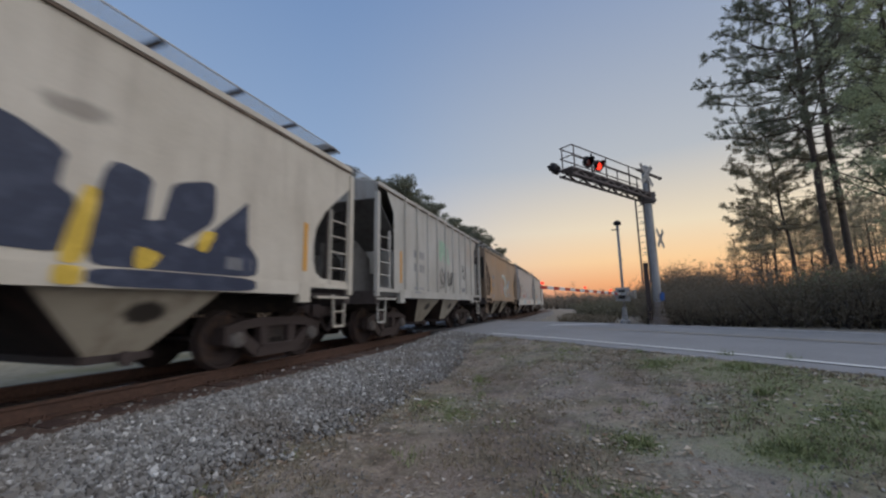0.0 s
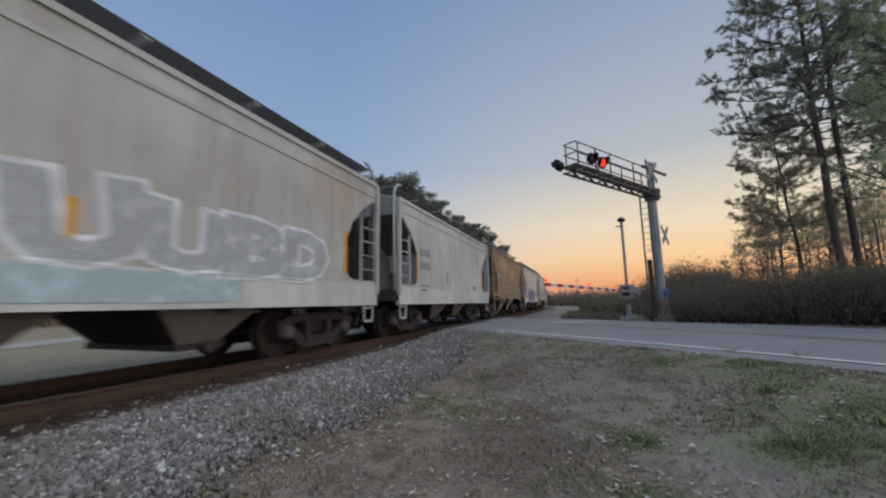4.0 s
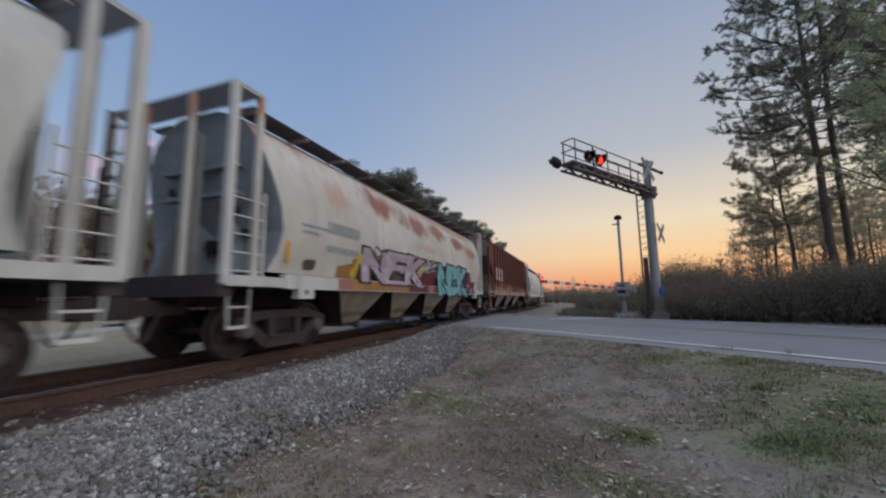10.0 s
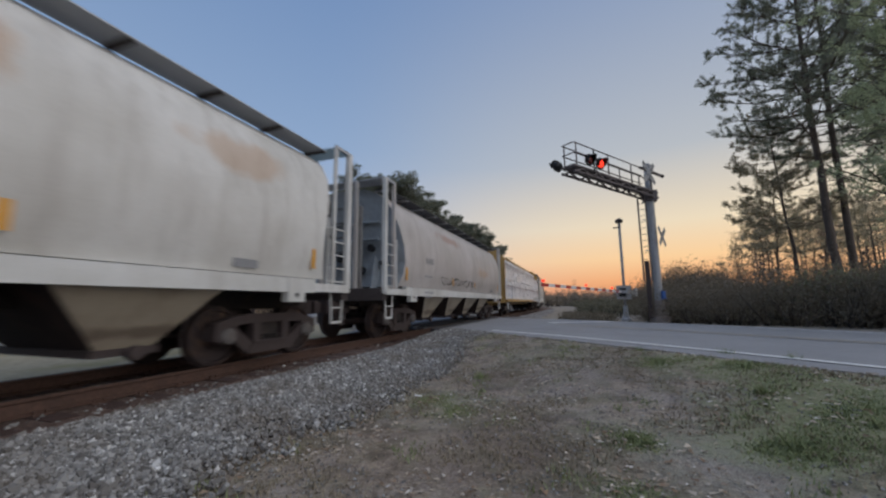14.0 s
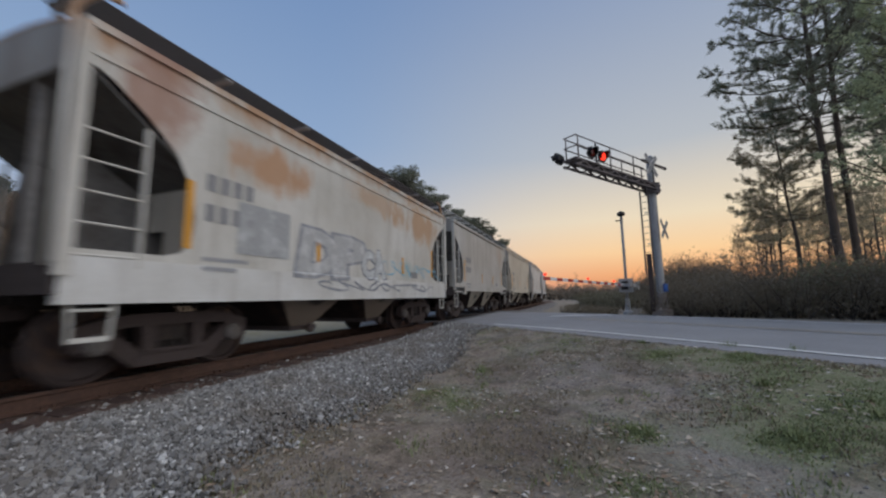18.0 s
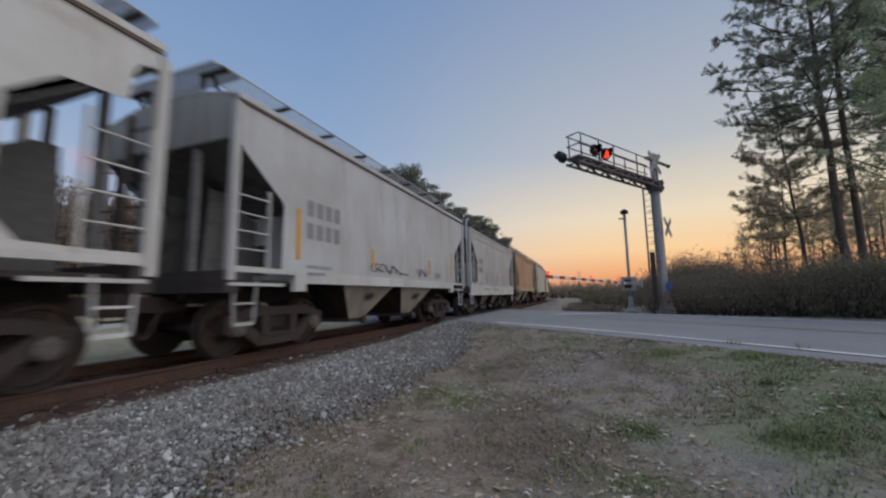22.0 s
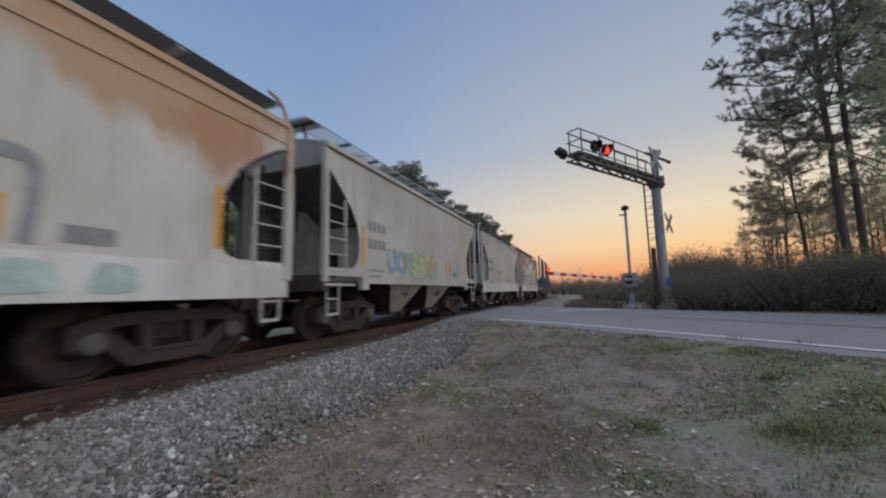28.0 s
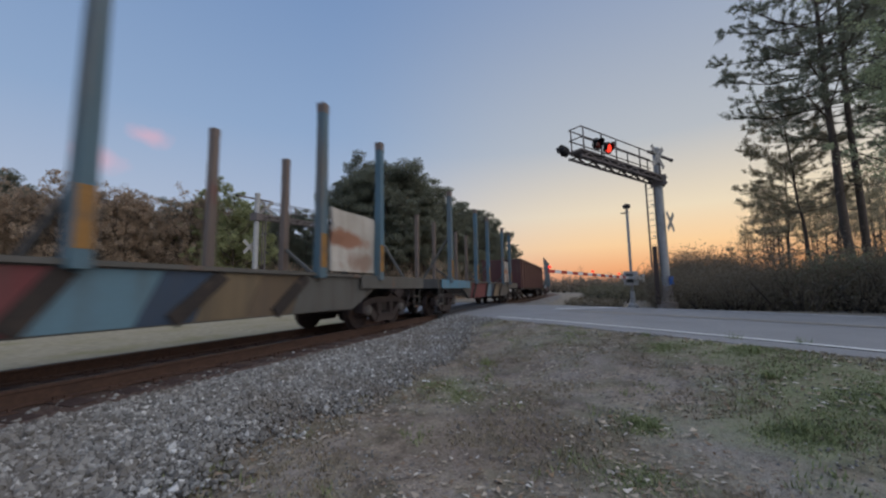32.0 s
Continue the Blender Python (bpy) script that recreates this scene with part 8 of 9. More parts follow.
def marks(root, L, fx=flat_x, big=0.24, rows=2, stripes=(0.55,), y=1.5, zt=2.42, mat=None):
    """The marks that most cars carry: upright amber reflectors and rows of unreadable lettering."""
    e = L / 2

    def bars(y0, z, h, n, m):
        bm = bmesh.new()
        for i in range(n):
            a, b = y0 + i * h * 0.88, y0 + i * h * 0.88 + h * 0.6
            slab(bm, [(a, z), (b, z), (b, z + h), (a, z + h)], fx(z) + 0.004, fx(z) + 0.007)
        obj("lettering", bm, m, root, "dark lettering bars")
    for i in range(rows):
        bars(-e + y, zt - i * 0.42, big, 4, mat or M_INK)
    for i in range(2):
        bars(-e + y, zt - 0.42 * rows - 0.12 - 0.13 * i, 0.06, 14 - 4 * i, M_GREYPRINT)
    tank = fx is tank_x
    for q, h in [(1.2 if tank else 1.28, 0.62 if tank else 0.9), (L - (1.3 if tank else 1.36), 0.62 if tank else 0.9)] + [(2.2 + (L - 4.4) * f, 0.45) for f in stripes if 0.12 < f < 0.88]:
        z0 = 1.6
        bm = bmesh.new()
        a = -e + q - 0.05
        slab(bm, [(a, z0), (a + 0.10, z0), (a + 0.10, z0 + h), (a, z0 + h)], fx(z0 + h / 2) + 0.004, fx(z0 + h / 2) + 0.009)
        obj("reflector", bm, M_ORANGE, root, "upright amber reflective strip")
    bm = bmesh.new()
    slab(bm, [(e - 3.0, 1.5), (e - 2.55, 1.5), (e - 2.55, 1.68), (e - 3.0, 1.68)], fx(1.6) + 0.004, fx(1.6) + 0.008)
    obj("stencil_panel", bm, M_INK, root, "small dark stencil panel")


NAVY, BLACK, GREYS = col(0.025, 0.035, 0.07), col(0.03, 0.03, 0.035), col(0.30, 0.31, 0.33)
GOLD, PURP, LIME, REDG = col(0.62, 0.42, 0.05), col(0.09, 0.055, 0.22), col(0.14, 0.36, 0.08), col(0.48, 0.07, 0.05)
TEAL, PINK, MAROON, PALE = col(0.16, 0.42, 0.43), col(0.42, 0.24, 0.30), col(0.13, 0.02, 0.03), col(0.50, 0.52, 0.52)
SKYB, WHITE_S, SILVER, GREEN_S = col(0.16, 0.42, 0.55), col(0.66, 0.68, 0.68), col(0.36, 0.34, 0.31), col(0.16, 0.30, 0.16)

LAB = "dark navy spray-painted shape"
blob(car_1, [(-2.4, 1.5), (-0.3, 1.52), (0.4, 1.5), (0.42, 2.1), (0.1, 2.15), (0.34, 2.5), (-0.2, 2.75), (-2.3, 2.8)], NAVY, LAB)
blob(car_1, [(0.5, 1.41), (1.05, 1.41), (1.45, 1.41), (2.72, 1.41), (2.74, 1.7), (2.42, 2.0), (2.52, 2.62), (2.2, 2.15), (1.7, 1.7), (1.4, 1.78), (1.95, 2.1), (1.93, 2.72), (1.3, 2.5), (1.34, 2.05), (0.98, 1.95), (1.15, 2.5), (0.62, 2.6)], NAVY, LAB)
blob(car_1, [(0.55, 1.19), (2.7, 1.19), (2.7, 1.395), (0.55, 1.395)], NAVY, LAB)
for pts in ([(0.28, 1.2), (0.52, 1.2), (0.52, 1.39), (0.28, 1.39)], [(0.30, 1.41), (0.52, 1.41), (0.6, 2.2), (0.46, 2.25)], [(0.98, 1.41), (1.16, 1.41), (1.3, 1.6), (1.0, 1.68)], [(1.7, 1.72), (1.85, 1.68), (2.0, 2.0), (1.78, 1.98)]):
    blob(car_1, pts, GOLD, "yellow sprayed accent", lift=0.013)
marks(car_1, 10.35, zt=3.3, rows=0, stripes=(0.98,))
marks(car_2, 10.15, stripes=(0.2, 0.98), y=2.2)
scribble(car_2, -0.9, 0.8, 1.5, 2.2, 5, 0.03, BLACK, 3)
scribble(car_2, -0.6, 0.3, 2.5, 3.3, 5, 0.16, col(0.34, 0.50, 0.38), 5)
scribble(car_2, -0.5, 1.0, 1.7, 2.3, 4, 0.05, BLACK, 6)
scribble(car_2, 2.15, 2.6, 2.0, 2.7, 3, 0.045, BLACK, 7)
marks(car_3, 10.2, stripes=(0.95,))
PALEB, BURNT, ROSE, ICE = col(0.36, 0.50, 0.54), col(0.55, 0.25, 0.07), col(0.40, 0.26, 0.24), col(0.40, 0.50, 0.53)
strokes(car_3, [[(-0.47, 2.7), (0.01, 2.85), (0.39, 2.61), (0.44, 2.12), (-0.06, 1.96)], [(0.5, 2.79), (0.89, 2.29), (0.76, 1.73), (0.87, 1.44)], [(0.1, 2.0), (0.41, 1.5)]], 0.20, PALEB)
strokes(car_3, [[(-0.3, 2.84), (0.05, 2.88), (0.3, 2.78)], [(1.0, 2.22), (1.21, 2.03)], [(0.0, 2.02), (0.3, 1.98)], [(1.62, 2.02), (1.8, 2.28)]], 0.10, WHITE_S, lift=0.010)
strokes(car_3, [[(1.27, 2.02), (1.41, 2.37), (1.55, 2.07)], [(1.6, 2.19), (1.83, 2.59), (2.06, 2.35)], [(1.66, 2.03), (1.70, 1.5)]], 0.14, col(0.20, 0.38, 0.55))
strokes(car_3, [[(-0.62, 2.5), (-0.37, 2.22), (-0.36, 1.56)], [(-0.9, 2.3), (-0.75, 1.6)]], 0.24, ROSE, lift=0.003)
strokes(car_3, [[(-0.22, 2.1), (-0.25, 1.55)], [(1.55, 2.02), (1.47, 1.6)]], 0.12, BURNT, lift=0.012)
strokes(car_3, [[(-0.1, 2.5), (0.1, 2.35), (0.2, 2.1)]], 0.3, col(0.34, 0.20, 0.10), lift=0.003)
strokes(car_3, [[(-0.1, 2.25), (-0.05, 1.6)]], 0.2, col(0.22, 0.23, 0.24), lift=0.003)
marks(car_4, 10.7, stripes=(0.3, 0.9))
BRICK = col(0.36, 0.13, 0.14)
strokes(car_4, [[(-2.03, 2.24), (-1.54, 2.1), (-0.9, 2.2), (-0.62, 2.17)]], 0.04, BRICK)
strokes(car_4, [[(-0.60, 2.2), (-0.68, 1.88), (-0.44, 1.68), (0.04, 2.07), (0.02, 2.25)], [(0.5, 2.16), (0.67, 2.02), (0.47, 1.47)], [(2.4, 1.83), (2.62, 1.51)]], 0.09, BRICK, lift=0.010)
strokes(car_4, [[(-0.62, 1.9), (-0.5, 1.5)], [(-0.1, 1.9), (-0.2, 1.46)]], 0.06, BRICK)
blob(car_4, [(-3.0, 1.6), (-1.97, 1.59), (-1.43, 1.68), (-1.15, 1.9), (-1.98, 1.76), (-3.0, 1.8)], BRICK, "faded red sprayed band", lift=0.010)
blob(car_4, [(-2.3, 1.45), (-1.5, 1.45), (-1.35, 1.66), (-1.9, 1.58), (-2.3, 1.6)], col(0.50, 0.42, 0.30), "faded yellow sprayed patch", lift=0.005)
disc(car_4, -0.85, 1.55, 0.12, BRICK, "faded red sprayed disc")
disc(car_4, -0.45, 2.32, 0.14, ICE, "pale blue sprayed disc")
disc(car_4, 0.12, 2.28, 0.14, ICE, "pale blue sprayed disc")
disc(car_4, -1.7, 1.52, 0.2, ICE, "pale blue sprayed disc", lift=0.008)
for pts in ([(-2.4, 1.0), (-1.5, 0.98), (-1.45, 1.36), (-2.3, 1.36)], [(0.75, 1.5), (1.3, 1.55), (1.2, 1.95), (0.85, 1.9)], [(-0.9, 1.75), (-0.5, 1.5), (0.4, 1.5), (0.4, 2.05), (-0.3, 2.1)]):
    blob(car_4, pts, col(0.36, 0.42, 0.44) if pts[0][1] > 1.4 else col(0.34, 0.48, 0.55), "pale blue sprayed patch", lift=0.003)
strokes(car_4, [[(0.62, 1.02), (1.15, 1.28), (1.6, 1.07)]], 0.12, BRICK)
strokes(car_4, [[(1.2, 1.6), (1.9, 1.8), (2.6, 1.7)], [(1.0, 1.46), (1.8, 1.5), (3.0, 1.55)], [(2.2, 2.2), (3.4, 2.2)]], 0.04, GREYS)
for car, y in ((car_4, -0.25), (car_4, 1.8), (car_4, 4.45), (car_5, -4.35), (car_5, -1.95)):
    stripe(car, 1.573, y, 1.12, 0.55, 0.14, M_YELLOW, "yellow sill plate")
marks(car_5, 10.7, stripes=(0.4, 0.95))
for y, z in ((-3.05, 2.62), (-3.1, 2.15)):
    stripe(car_5, 1.552, y, z, 1.0, 0.34 if z > 2.5 else 0.26, WHITE_S, "white repainted patch", 0, "repaint_patch")
    stripe(car_5, 1.557, y, z, 0.62, 0.15, M_INK, "dark lettering bar")
puffs(car_5, -2.7, -1.4, 1.62, 2.1, 2, col(0.46, 0.27, 0.20), GREYS, 22)
letters(car_5, "UUBD", -1.05, 3.3, 1.45, 2.2, col(0.40, 0.415, 0.42), WHITE_S, seed=23, label="grey spray-painted letter")
blob(car_5, [(-1.7, 1.0), (-0.2, 1.0), (1.4, 1.0), (1.4, 1.36), (-0.2, 1.36), (-1.7, 1.36)], ICE, "pale blue paint on the sill")
marks(car_6, 10.5, stripes=(0.3, 0.9))
marks(car_7, 10.45, y=1.8, stripes=(0.98,))
SAND = col(0.311, 0.260, 0.210)
letters(car_7, "D", -2.75, -1.62, 1.46, 2.12, SAND, BLACK, seed=24, sway=0.03)
letters(car_7, "ESEP", -1.66, 0.32, 1.46, 2.08, SAND, BLACK, seed=25)
letters(car_7, "CLOAK", 0.42, 3.95, 1.46, 2.10, SAND, BLACK, seed=27)
stripe(car_7, 1.57, -1.82, 1.83, 0.16, 0.42, M_YELLOW, "yellow bar in the letter")
stripe(car_7, 1.57, 0.02, 1.83, 0.16, 0.42, M_YELLOW, "yellow bar in the letter")
stripe(car_7, 1.553, -3.6, 2.54, 0.95, 0.24, col(0.30, 0.32, 0.34), "dull grey repainted patch", 0, "repaint_patch")
scribble(car_7, -3.4, -2.9, 1.46, 1.62, 3, 0.03, BLACK, 29)
marks(car_8, 10.55, stripes=(0.97,))
for i in range(20):
    y0, y1 = -2.62 + 0.236 * i, -2.384 + 0.236 * i
    za, zb = (2.07 + 0.05 * math.sin(4.2 * y) + 0.06 * math.cos(1.3 * y) - 0.5 * smooth(1.7, 2.2, y) for y in (y0, y1))
    patch(car_8, [(y0, 1.41), (y1, 1.41), (y1, zb), (y0, za)], flat_x, 0.004, LIME, "painted_ground", "green sprayed background")
    if i < 19:
        patch(car_8, [(y0, 1.03), (y1, 1.03), (y1, 1.39), (y0, 1.39)], flat_x, 0.004, col(0.14, 0.13, 0.30) if i % 6 else col(0.34, 0.36, 0.42), "painted_ground", "violet paint on the sill")
VIOLET, LILAC = col(0.12, 0.085, 0.30), col(0.32, 0.36, 0.46)
letters(car_8, "D", -2.56, -1.40, 1.43, 1.98, VIOLET, LILAC, seed=31, sway=0.02, rim=0.11)
letters(car_8, "ESEP", -1.42, 2.0, 1.43, 1.98, VIOLET, LILAC, seed=32, rim=0.11, sway=0.08)
for y in (-2.2, -1.75, -0.9, 0.3, 1.4):
    disc(car_8, y, 1.47, 0.07, REDG, "red sprayed dot", lift=0.02)
for y, z in ((-1.0, 1.22), (-0.3, 1.3), (0.6, 1.2)):
    blob(car_8, [(y - 0.2, z - 0.08), (y + 0.2, z - 0.05), (y + 0.1, z + 0.08), (y - 0.1, z + 0.06)], col(0.50, 0.47, 0.30), "pale yellow sprayed star", lift=0.010)
disc(car_8, -2.66, 1.64, 0.17, col(0.52, 0.11, 0.08), "red sprayed disc", lift=0.010)
disc(car_8, -2.66, 1.64, 0.06, col(0.30, 0.04, 0.04), "dark red centre of the disc", lift=0.013)
disc(car_8, -2.93, 1.66, 0.11, col(0.52, 0.11, 0.08), "red sprayed disc", lift=0.010)
blob(car_8, [(-3.1, 1.03), (-2.6, 1.03), (-2.56, 1.37), (-3.0, 1.37)], col(0.50, 0.14, 0.10), "red paint on the sill")
scribble(car_8, 2.4, 3.8, 1.75, 1.95, 6, 0.05, REDG, 35)
scribble(car_8, 2.2, 3.9, 1.45, 1.65, 5, 0.04, REDG, 36)
marks(car_9, 10.7, stripes=(0.1, 0.97))
INK = col(0.045, 0.045, 0.047)
strokes(car_9, [[(0.63, 1.7), (0.59, 1.97), (0.68, 2.16), (0.85, 2.26), (1.16, 2.25), (1.54, 2.28), (1.64, 2.33), (1.36, 2.3)], [(0.81, 1.9), (1.06, 1.89), (1.38, 1.9), (1.35, 1.73)],
                [(0.51, 1.53), (0.61, 1.67), (0.77, 1.73), (0.95, 1.69), (0.98, 1.54), (0.85, 1.40), (0.65, 1.40), (0.51, 1.49), (0.47, 1.55)], [(1.0, 1.53), (1.2, 1.5), (1.41, 1.61), (1.53, 1.77), (1.67, 1.89), (1.86, 1.91), (2.03, 1.77)],
                [(2.03, 1.77), (2.07, 1.61), (1.95, 1.44), (1.71, 1.42), (1.53, 1.55), (1.54, 1.72)], [(1.54, 2.12), (1.8, 2.22), (2.01, 2.28), (2.3, 2.21), (2.57, 2.21), (2.76, 2.32), (3.06, 2.38), (3.35, 2.25), (3.49, 2.11)],
                [(3.49, 2.11), (3.45, 1.98), (3.64, 1.93), (3.53, 1.73), (3.37, 1.53), (3.16, 1.46), (2.99, 1.59)], [(2.23, 1.74), (2.28, 1.52), (2.51, 1.48), (2.69, 1.66), (2.83, 1.58), (2.94, 1.68)],
                [(3.45, 2.13), (3.63, 2.33), (3.92, 2.44), (4.08, 2.35), (3.93, 2.19), (3.54, 2.12)]], 0.058, INK)
strokes(car_9, [[(1.73, 2.1), (1.59, 1.93), (1.53, 1.72)], [(2.21, 2.12), (2.2, 1.79)], [(2.61, 2.12), (2.59, 1.65)], [(1.15, 1.82), (1.2, 1.6)]], 0.08, col(0.32, 0.32, 0.31), lift=0.004)
for pts in ([(2.26, 1.5), (2.3, 1.78), (2.45, 1.5)], [(1.0, 1.5), (1.2, 1.62), (1.4, 1.52), (1.2, 1.45)], [(0.42, 1.5), (0.55, 1.75), (0.62, 1.62), (0.5, 1.5)]):
    blob(car_9, pts, INK, "black sprayed wedge")
strokes(car_9, [[(-1.47, 2.21), (-1.38, 2.33), (-1.3, 2.3), (-1.34, 2.16), (-1.45, 2.22), (-1.31, 2.1)], [(-1.34, 2.1), (-1.16, 2.21), (-1.05, 2.27), (-0.86, 2.29), (-0.72, 2.26)]], 0.10, col(0.07, 0.07, 0.073))
strokes(car_9, [[(-1.54, 2.1), (-1.61, 2.13), (-1.69, 2.03), (-1.72, 1.92), (-1.67, 1.87), (-1.56, 1.87), (-1.47, 1.92)], [(-1.47, 1.88), (-1.38, 2.02), (-1.28, 2.02), (-1.22, 1.94)], [(-0.72, 2.26), (-0.55, 2.34), (-0.52, 2.16), (-0.71, 2.07), (-0.96, 2.1), (-1.09, 2.1)], [(-1.82, 1.61), (-1.7, 1.7), (-1.55, 1.71), (-1.45, 1.68)], [(-1.73, 1.55), (-1.56, 1.56), (-1.44, 1.53), (-1.42, 1.65), (-1.28, 1.74), (-1.19, 1.6)]], 0.085, col(0.10, 0.10, 0.105), lift=0.010)
strokes(car_9, [[(-0.45, 2.03), (-0.32, 2.36), (-0.25, 2.5), (-0.18, 2.28), (-0.07, 2.29), (-0.5, 2.17)], [(-1.31, 1.54), (-1.18, 1.54), (-0.92, 1.57), (-0.77, 1.6)], [(-1.13, 1.89), (-0.93, 1.95), (-0.8, 1.94), (-0.56, 1.96), (-0.37, 1.95)], [(-0.63, 1.55), (-0.46, 1.57)], [(-0.34, 1.53), (-0.14, 1.57)]], 0.05, col(0.17, 0.17, 0.175), lift=0.013)
strokes(car_9, [[(-1.2, 2.05), (-0.9, 2.2), (-0.6, 2.2), (-0.4, 2.1)], [(-0.29, 1.91), (-0.12, 1.82), (0.09, 1.98)], [(-1.05, 1.68), (-0.87, 1.64), (-0.68, 1.74), (-0.46, 1.62), (-0.19, 1.7)], [(-1.6, 1.62), (-1.3, 1.66)]], 0.17, col(0.30, 0.295, 0.29), lift=0.004)
strokes(car_9, [[(-2.05, 1.75), (-2.02, 2.1)], [(-1.93, 1.78), (-1.9, 2.12)]], 0.09, col(0.46, 0.30, 0.26))
strokes(car_9, [[(0.02, 2.62), (0.06, 2.75), (0.14, 2.9)], [(0.1, 2.45), (0.07, 2.62)]], 0.035, col(0.27, 0.25, 0.235))
marks(car_10, 15.2, tank_x, rows=0, stripes=(0.08, 0.3, 0.55))
patch(car_10, [(-5.8, 2.2), (-4.85, 2.2), (-4.85, 2.75), (-5.8, 2.75)], tank_x, 0.012, GREYS, "repaint_patch", "dull grey repainted patch")
patch(car_10, [(-3.75, 1.45), (-3.2, 1.45), (-3.05, 1.9), (-3.1, 2.5), (-3.35, 2.55), (-3.5, 2.0)], tank_x, 0.012, col(0.20, 0.23, 0.27), "stain", "slate-blue run of paint")
marks(car_11, 15.4, tank_x, rows=0, stripes=(0.98,))
patch(car_11, [(-5.45, 1.92), (-4.3, 1.92), (-4.3, 2.52), (-5.45, 2.52)], tank_x, 0.012, col(0.30, 0.32, 0.30), "repaint_patch", "dull grey repainted patch")
for i in range(22):
    y0, y1 = -5.0 + 0.5 * i, -4.5 + 0.5 * i
    za, zb = (1.75 + 0.22 * math.sin(1.3 * y) + 0.2 * math.sin(0.45 * y + 2) for y in (y0, y1))
    m = MAROON if y0 > -1.6 else col(0.36, 0.17, 0.05)
    if 12 <= i <= 19:
        m, za, zb = NAVY, 2.12 + 0.09 * math.sin(6.3 * y0), 2.12 + 0.09 * math.sin(6.3 * y1)
    patch(car_11, [(y0, 1.42), (y1, 1.42), (y1, min(zb, 1.75)), (y0, min(za, 1.75))], tank_x, 0.004, m, "painted_ground", "spray-painted background")
    if min(za, zb) > 1.78:
        patch(car_11, [(y0, 1.75), (y1, 1.75), (y1, zb), (y0, za)], tank_x, 0.004, m, "painted_ground", "spray-painted background")
    patch(car_11, [(y0, 1.17), (y1, 1.17), (y1, 1.39), (y0, 1.39)], tank_x, 0.004, (TEAL if 12 <= i <= 18 else m) if i % 5 else col(0.38, 0.16, 0.13), "painted_ground", "spray-painted background")
scribble(car_11, -3.6, 0.9, 2.0, 2.25, 11, 0.05, BLACK, 56, tank_x)
scribble(car_11, -3.2, 0.6, 1.8, 2.0, 10, 0.04, GREYS, 57, tank_x)
LAV = col(0.42, 0.33, 0.38)
for z0, z1 in ((1.42, 1.75), (1.75, 1.95)):
    patch(car_11, [(-4.0, z0), (-0.9, z0), (-0.9, z1), (-4.0, z1)], tank_x, 0.007, BLACK, "painted_ground", "black sprayed background")
letters(car_11, "NEK", -4.1, -0.6, 1.42, 2.12, LAV, BLACK, tank_x, 51, lift=0.012, rim=0.11, sway=0.03)
for y in (-4.3, -0.7):
    strokes(car_11, [[(y - 0.12, 1.46), (y, 1.7), (y + 0.14, 1.98)]], 0.22, GOLD, tank_x, 0.012)
letters(car_11, "NBK", 0.95, 4.4, 1.19, 2.12, TEAL, NAVY, tank_x, 53, lift=0.012, rim=0.11, sway=0.05)
strokes(car_11, [[(0.9, 1.95), (1.4, 2.1), (1.85, 2.08), (2.4, 2.22), (2.84, 2.08), (3.16, 2.25), (3.76, 2.24), (4.4, 2.08), (4.55, 1.6)]], 0.16, NAVY, tank_x, 0.010)
for y, z in ((1.66, 1.55), (3.94, 1.58)):
    stripe(car_11, tank_x(z) + 0.03, y, z, 0.13, 0.42, M_YELLOW, "yellow bar in the letter", 0.05)
blob(car_11, [(4.5, 1.43), (6.1, 1.43), (5.9, 1.6), (5.5, 1.74)], col(0.20, 0.03, 0.06), "dark red sprayed cloud", tank_x, 0.008)
blob(car_11, [(4.5, 1.43), (5.4, 1.6), (5.3, 1.74), (4.6, 1.745)], col(0.20, 0.03, 0.06), "dark red sprayed cloud", tank_x, 0.009)
blob(car_11, [(4.5, 1.76), (5.3, 1.76), (5.1, 1.95), (4.6, 2.08)], col(0.20, 0.03, 0.06), "dark red sprayed cloud", tank_x, 0.009)
scribble(car_11, -1.1, 0.9, 1.85, 2.3, 5, 0.03, BLACK, 55, tank_x)
for pts in ([(-6.05, 1.5), (-5.72, 1.52), (-5.7, 1.72), (-6.06, 1.7)],):
    blob(car_11, pts, col(0.10, 0.065, 0.055), "dark stencilled square", tank_x, 0.010)
CREAMP = paint("stencil_cream", (0.62, 0.55, 0.45), 0.2, rustcol=(0.36, 0.17, 0.09), dirt=0.5)
for i in range(3):
    y = -5.75 + 0.93 * i
    stripe(car_12, 1.552, y, 2.46, 0.84, 0.74, CREAMP, "worn cream stencil panel")
    stripe(car_12, 1.557, y - 0.1, 2.64, 0.24, 0.09, M_INK, "dark lettering bar")
    stripe(car_12, 1.557, y - 0.05, 2.42, 0.34, 0.12, M_INK, "dark lettering bar")
marks(car_13, 15.1, tank_x, 0.26, 2, (0.03, 0.2, 0.45, 0.7), 2.0, 2.75)
marks(car_14, 15.3, tank_x, 0.2, 2, (0.1, 0.3, 0.6, 0.9), 2.6, 2.2)
scribble(car_14, -3.5, 1.0, 1.6, 1.9, 9, 0.03, BLACK, 61, tank_x)
marks(car_16, 11.0, stripes=(0.25, 0.8))
letters(car_16, "DP", -2.2, -0.1, 1.43, 2.18, col(0.43, 0.435, 0.43), GREYS, seed=63, sway=0.02)
letters(car_16, "CA", -0.1, 0.9, 1.43, 2.0, PALE, GREYS, seed=64)
scribble(car_16, -1.6, 3.8, 1.1, 1.3, 9, 0.05, GREYS, 66, lambda z: 1.572)
scribble(car_16, 0.8, 4.7, 1.5, 1.9, 8, 0.03, SKYB, 65)
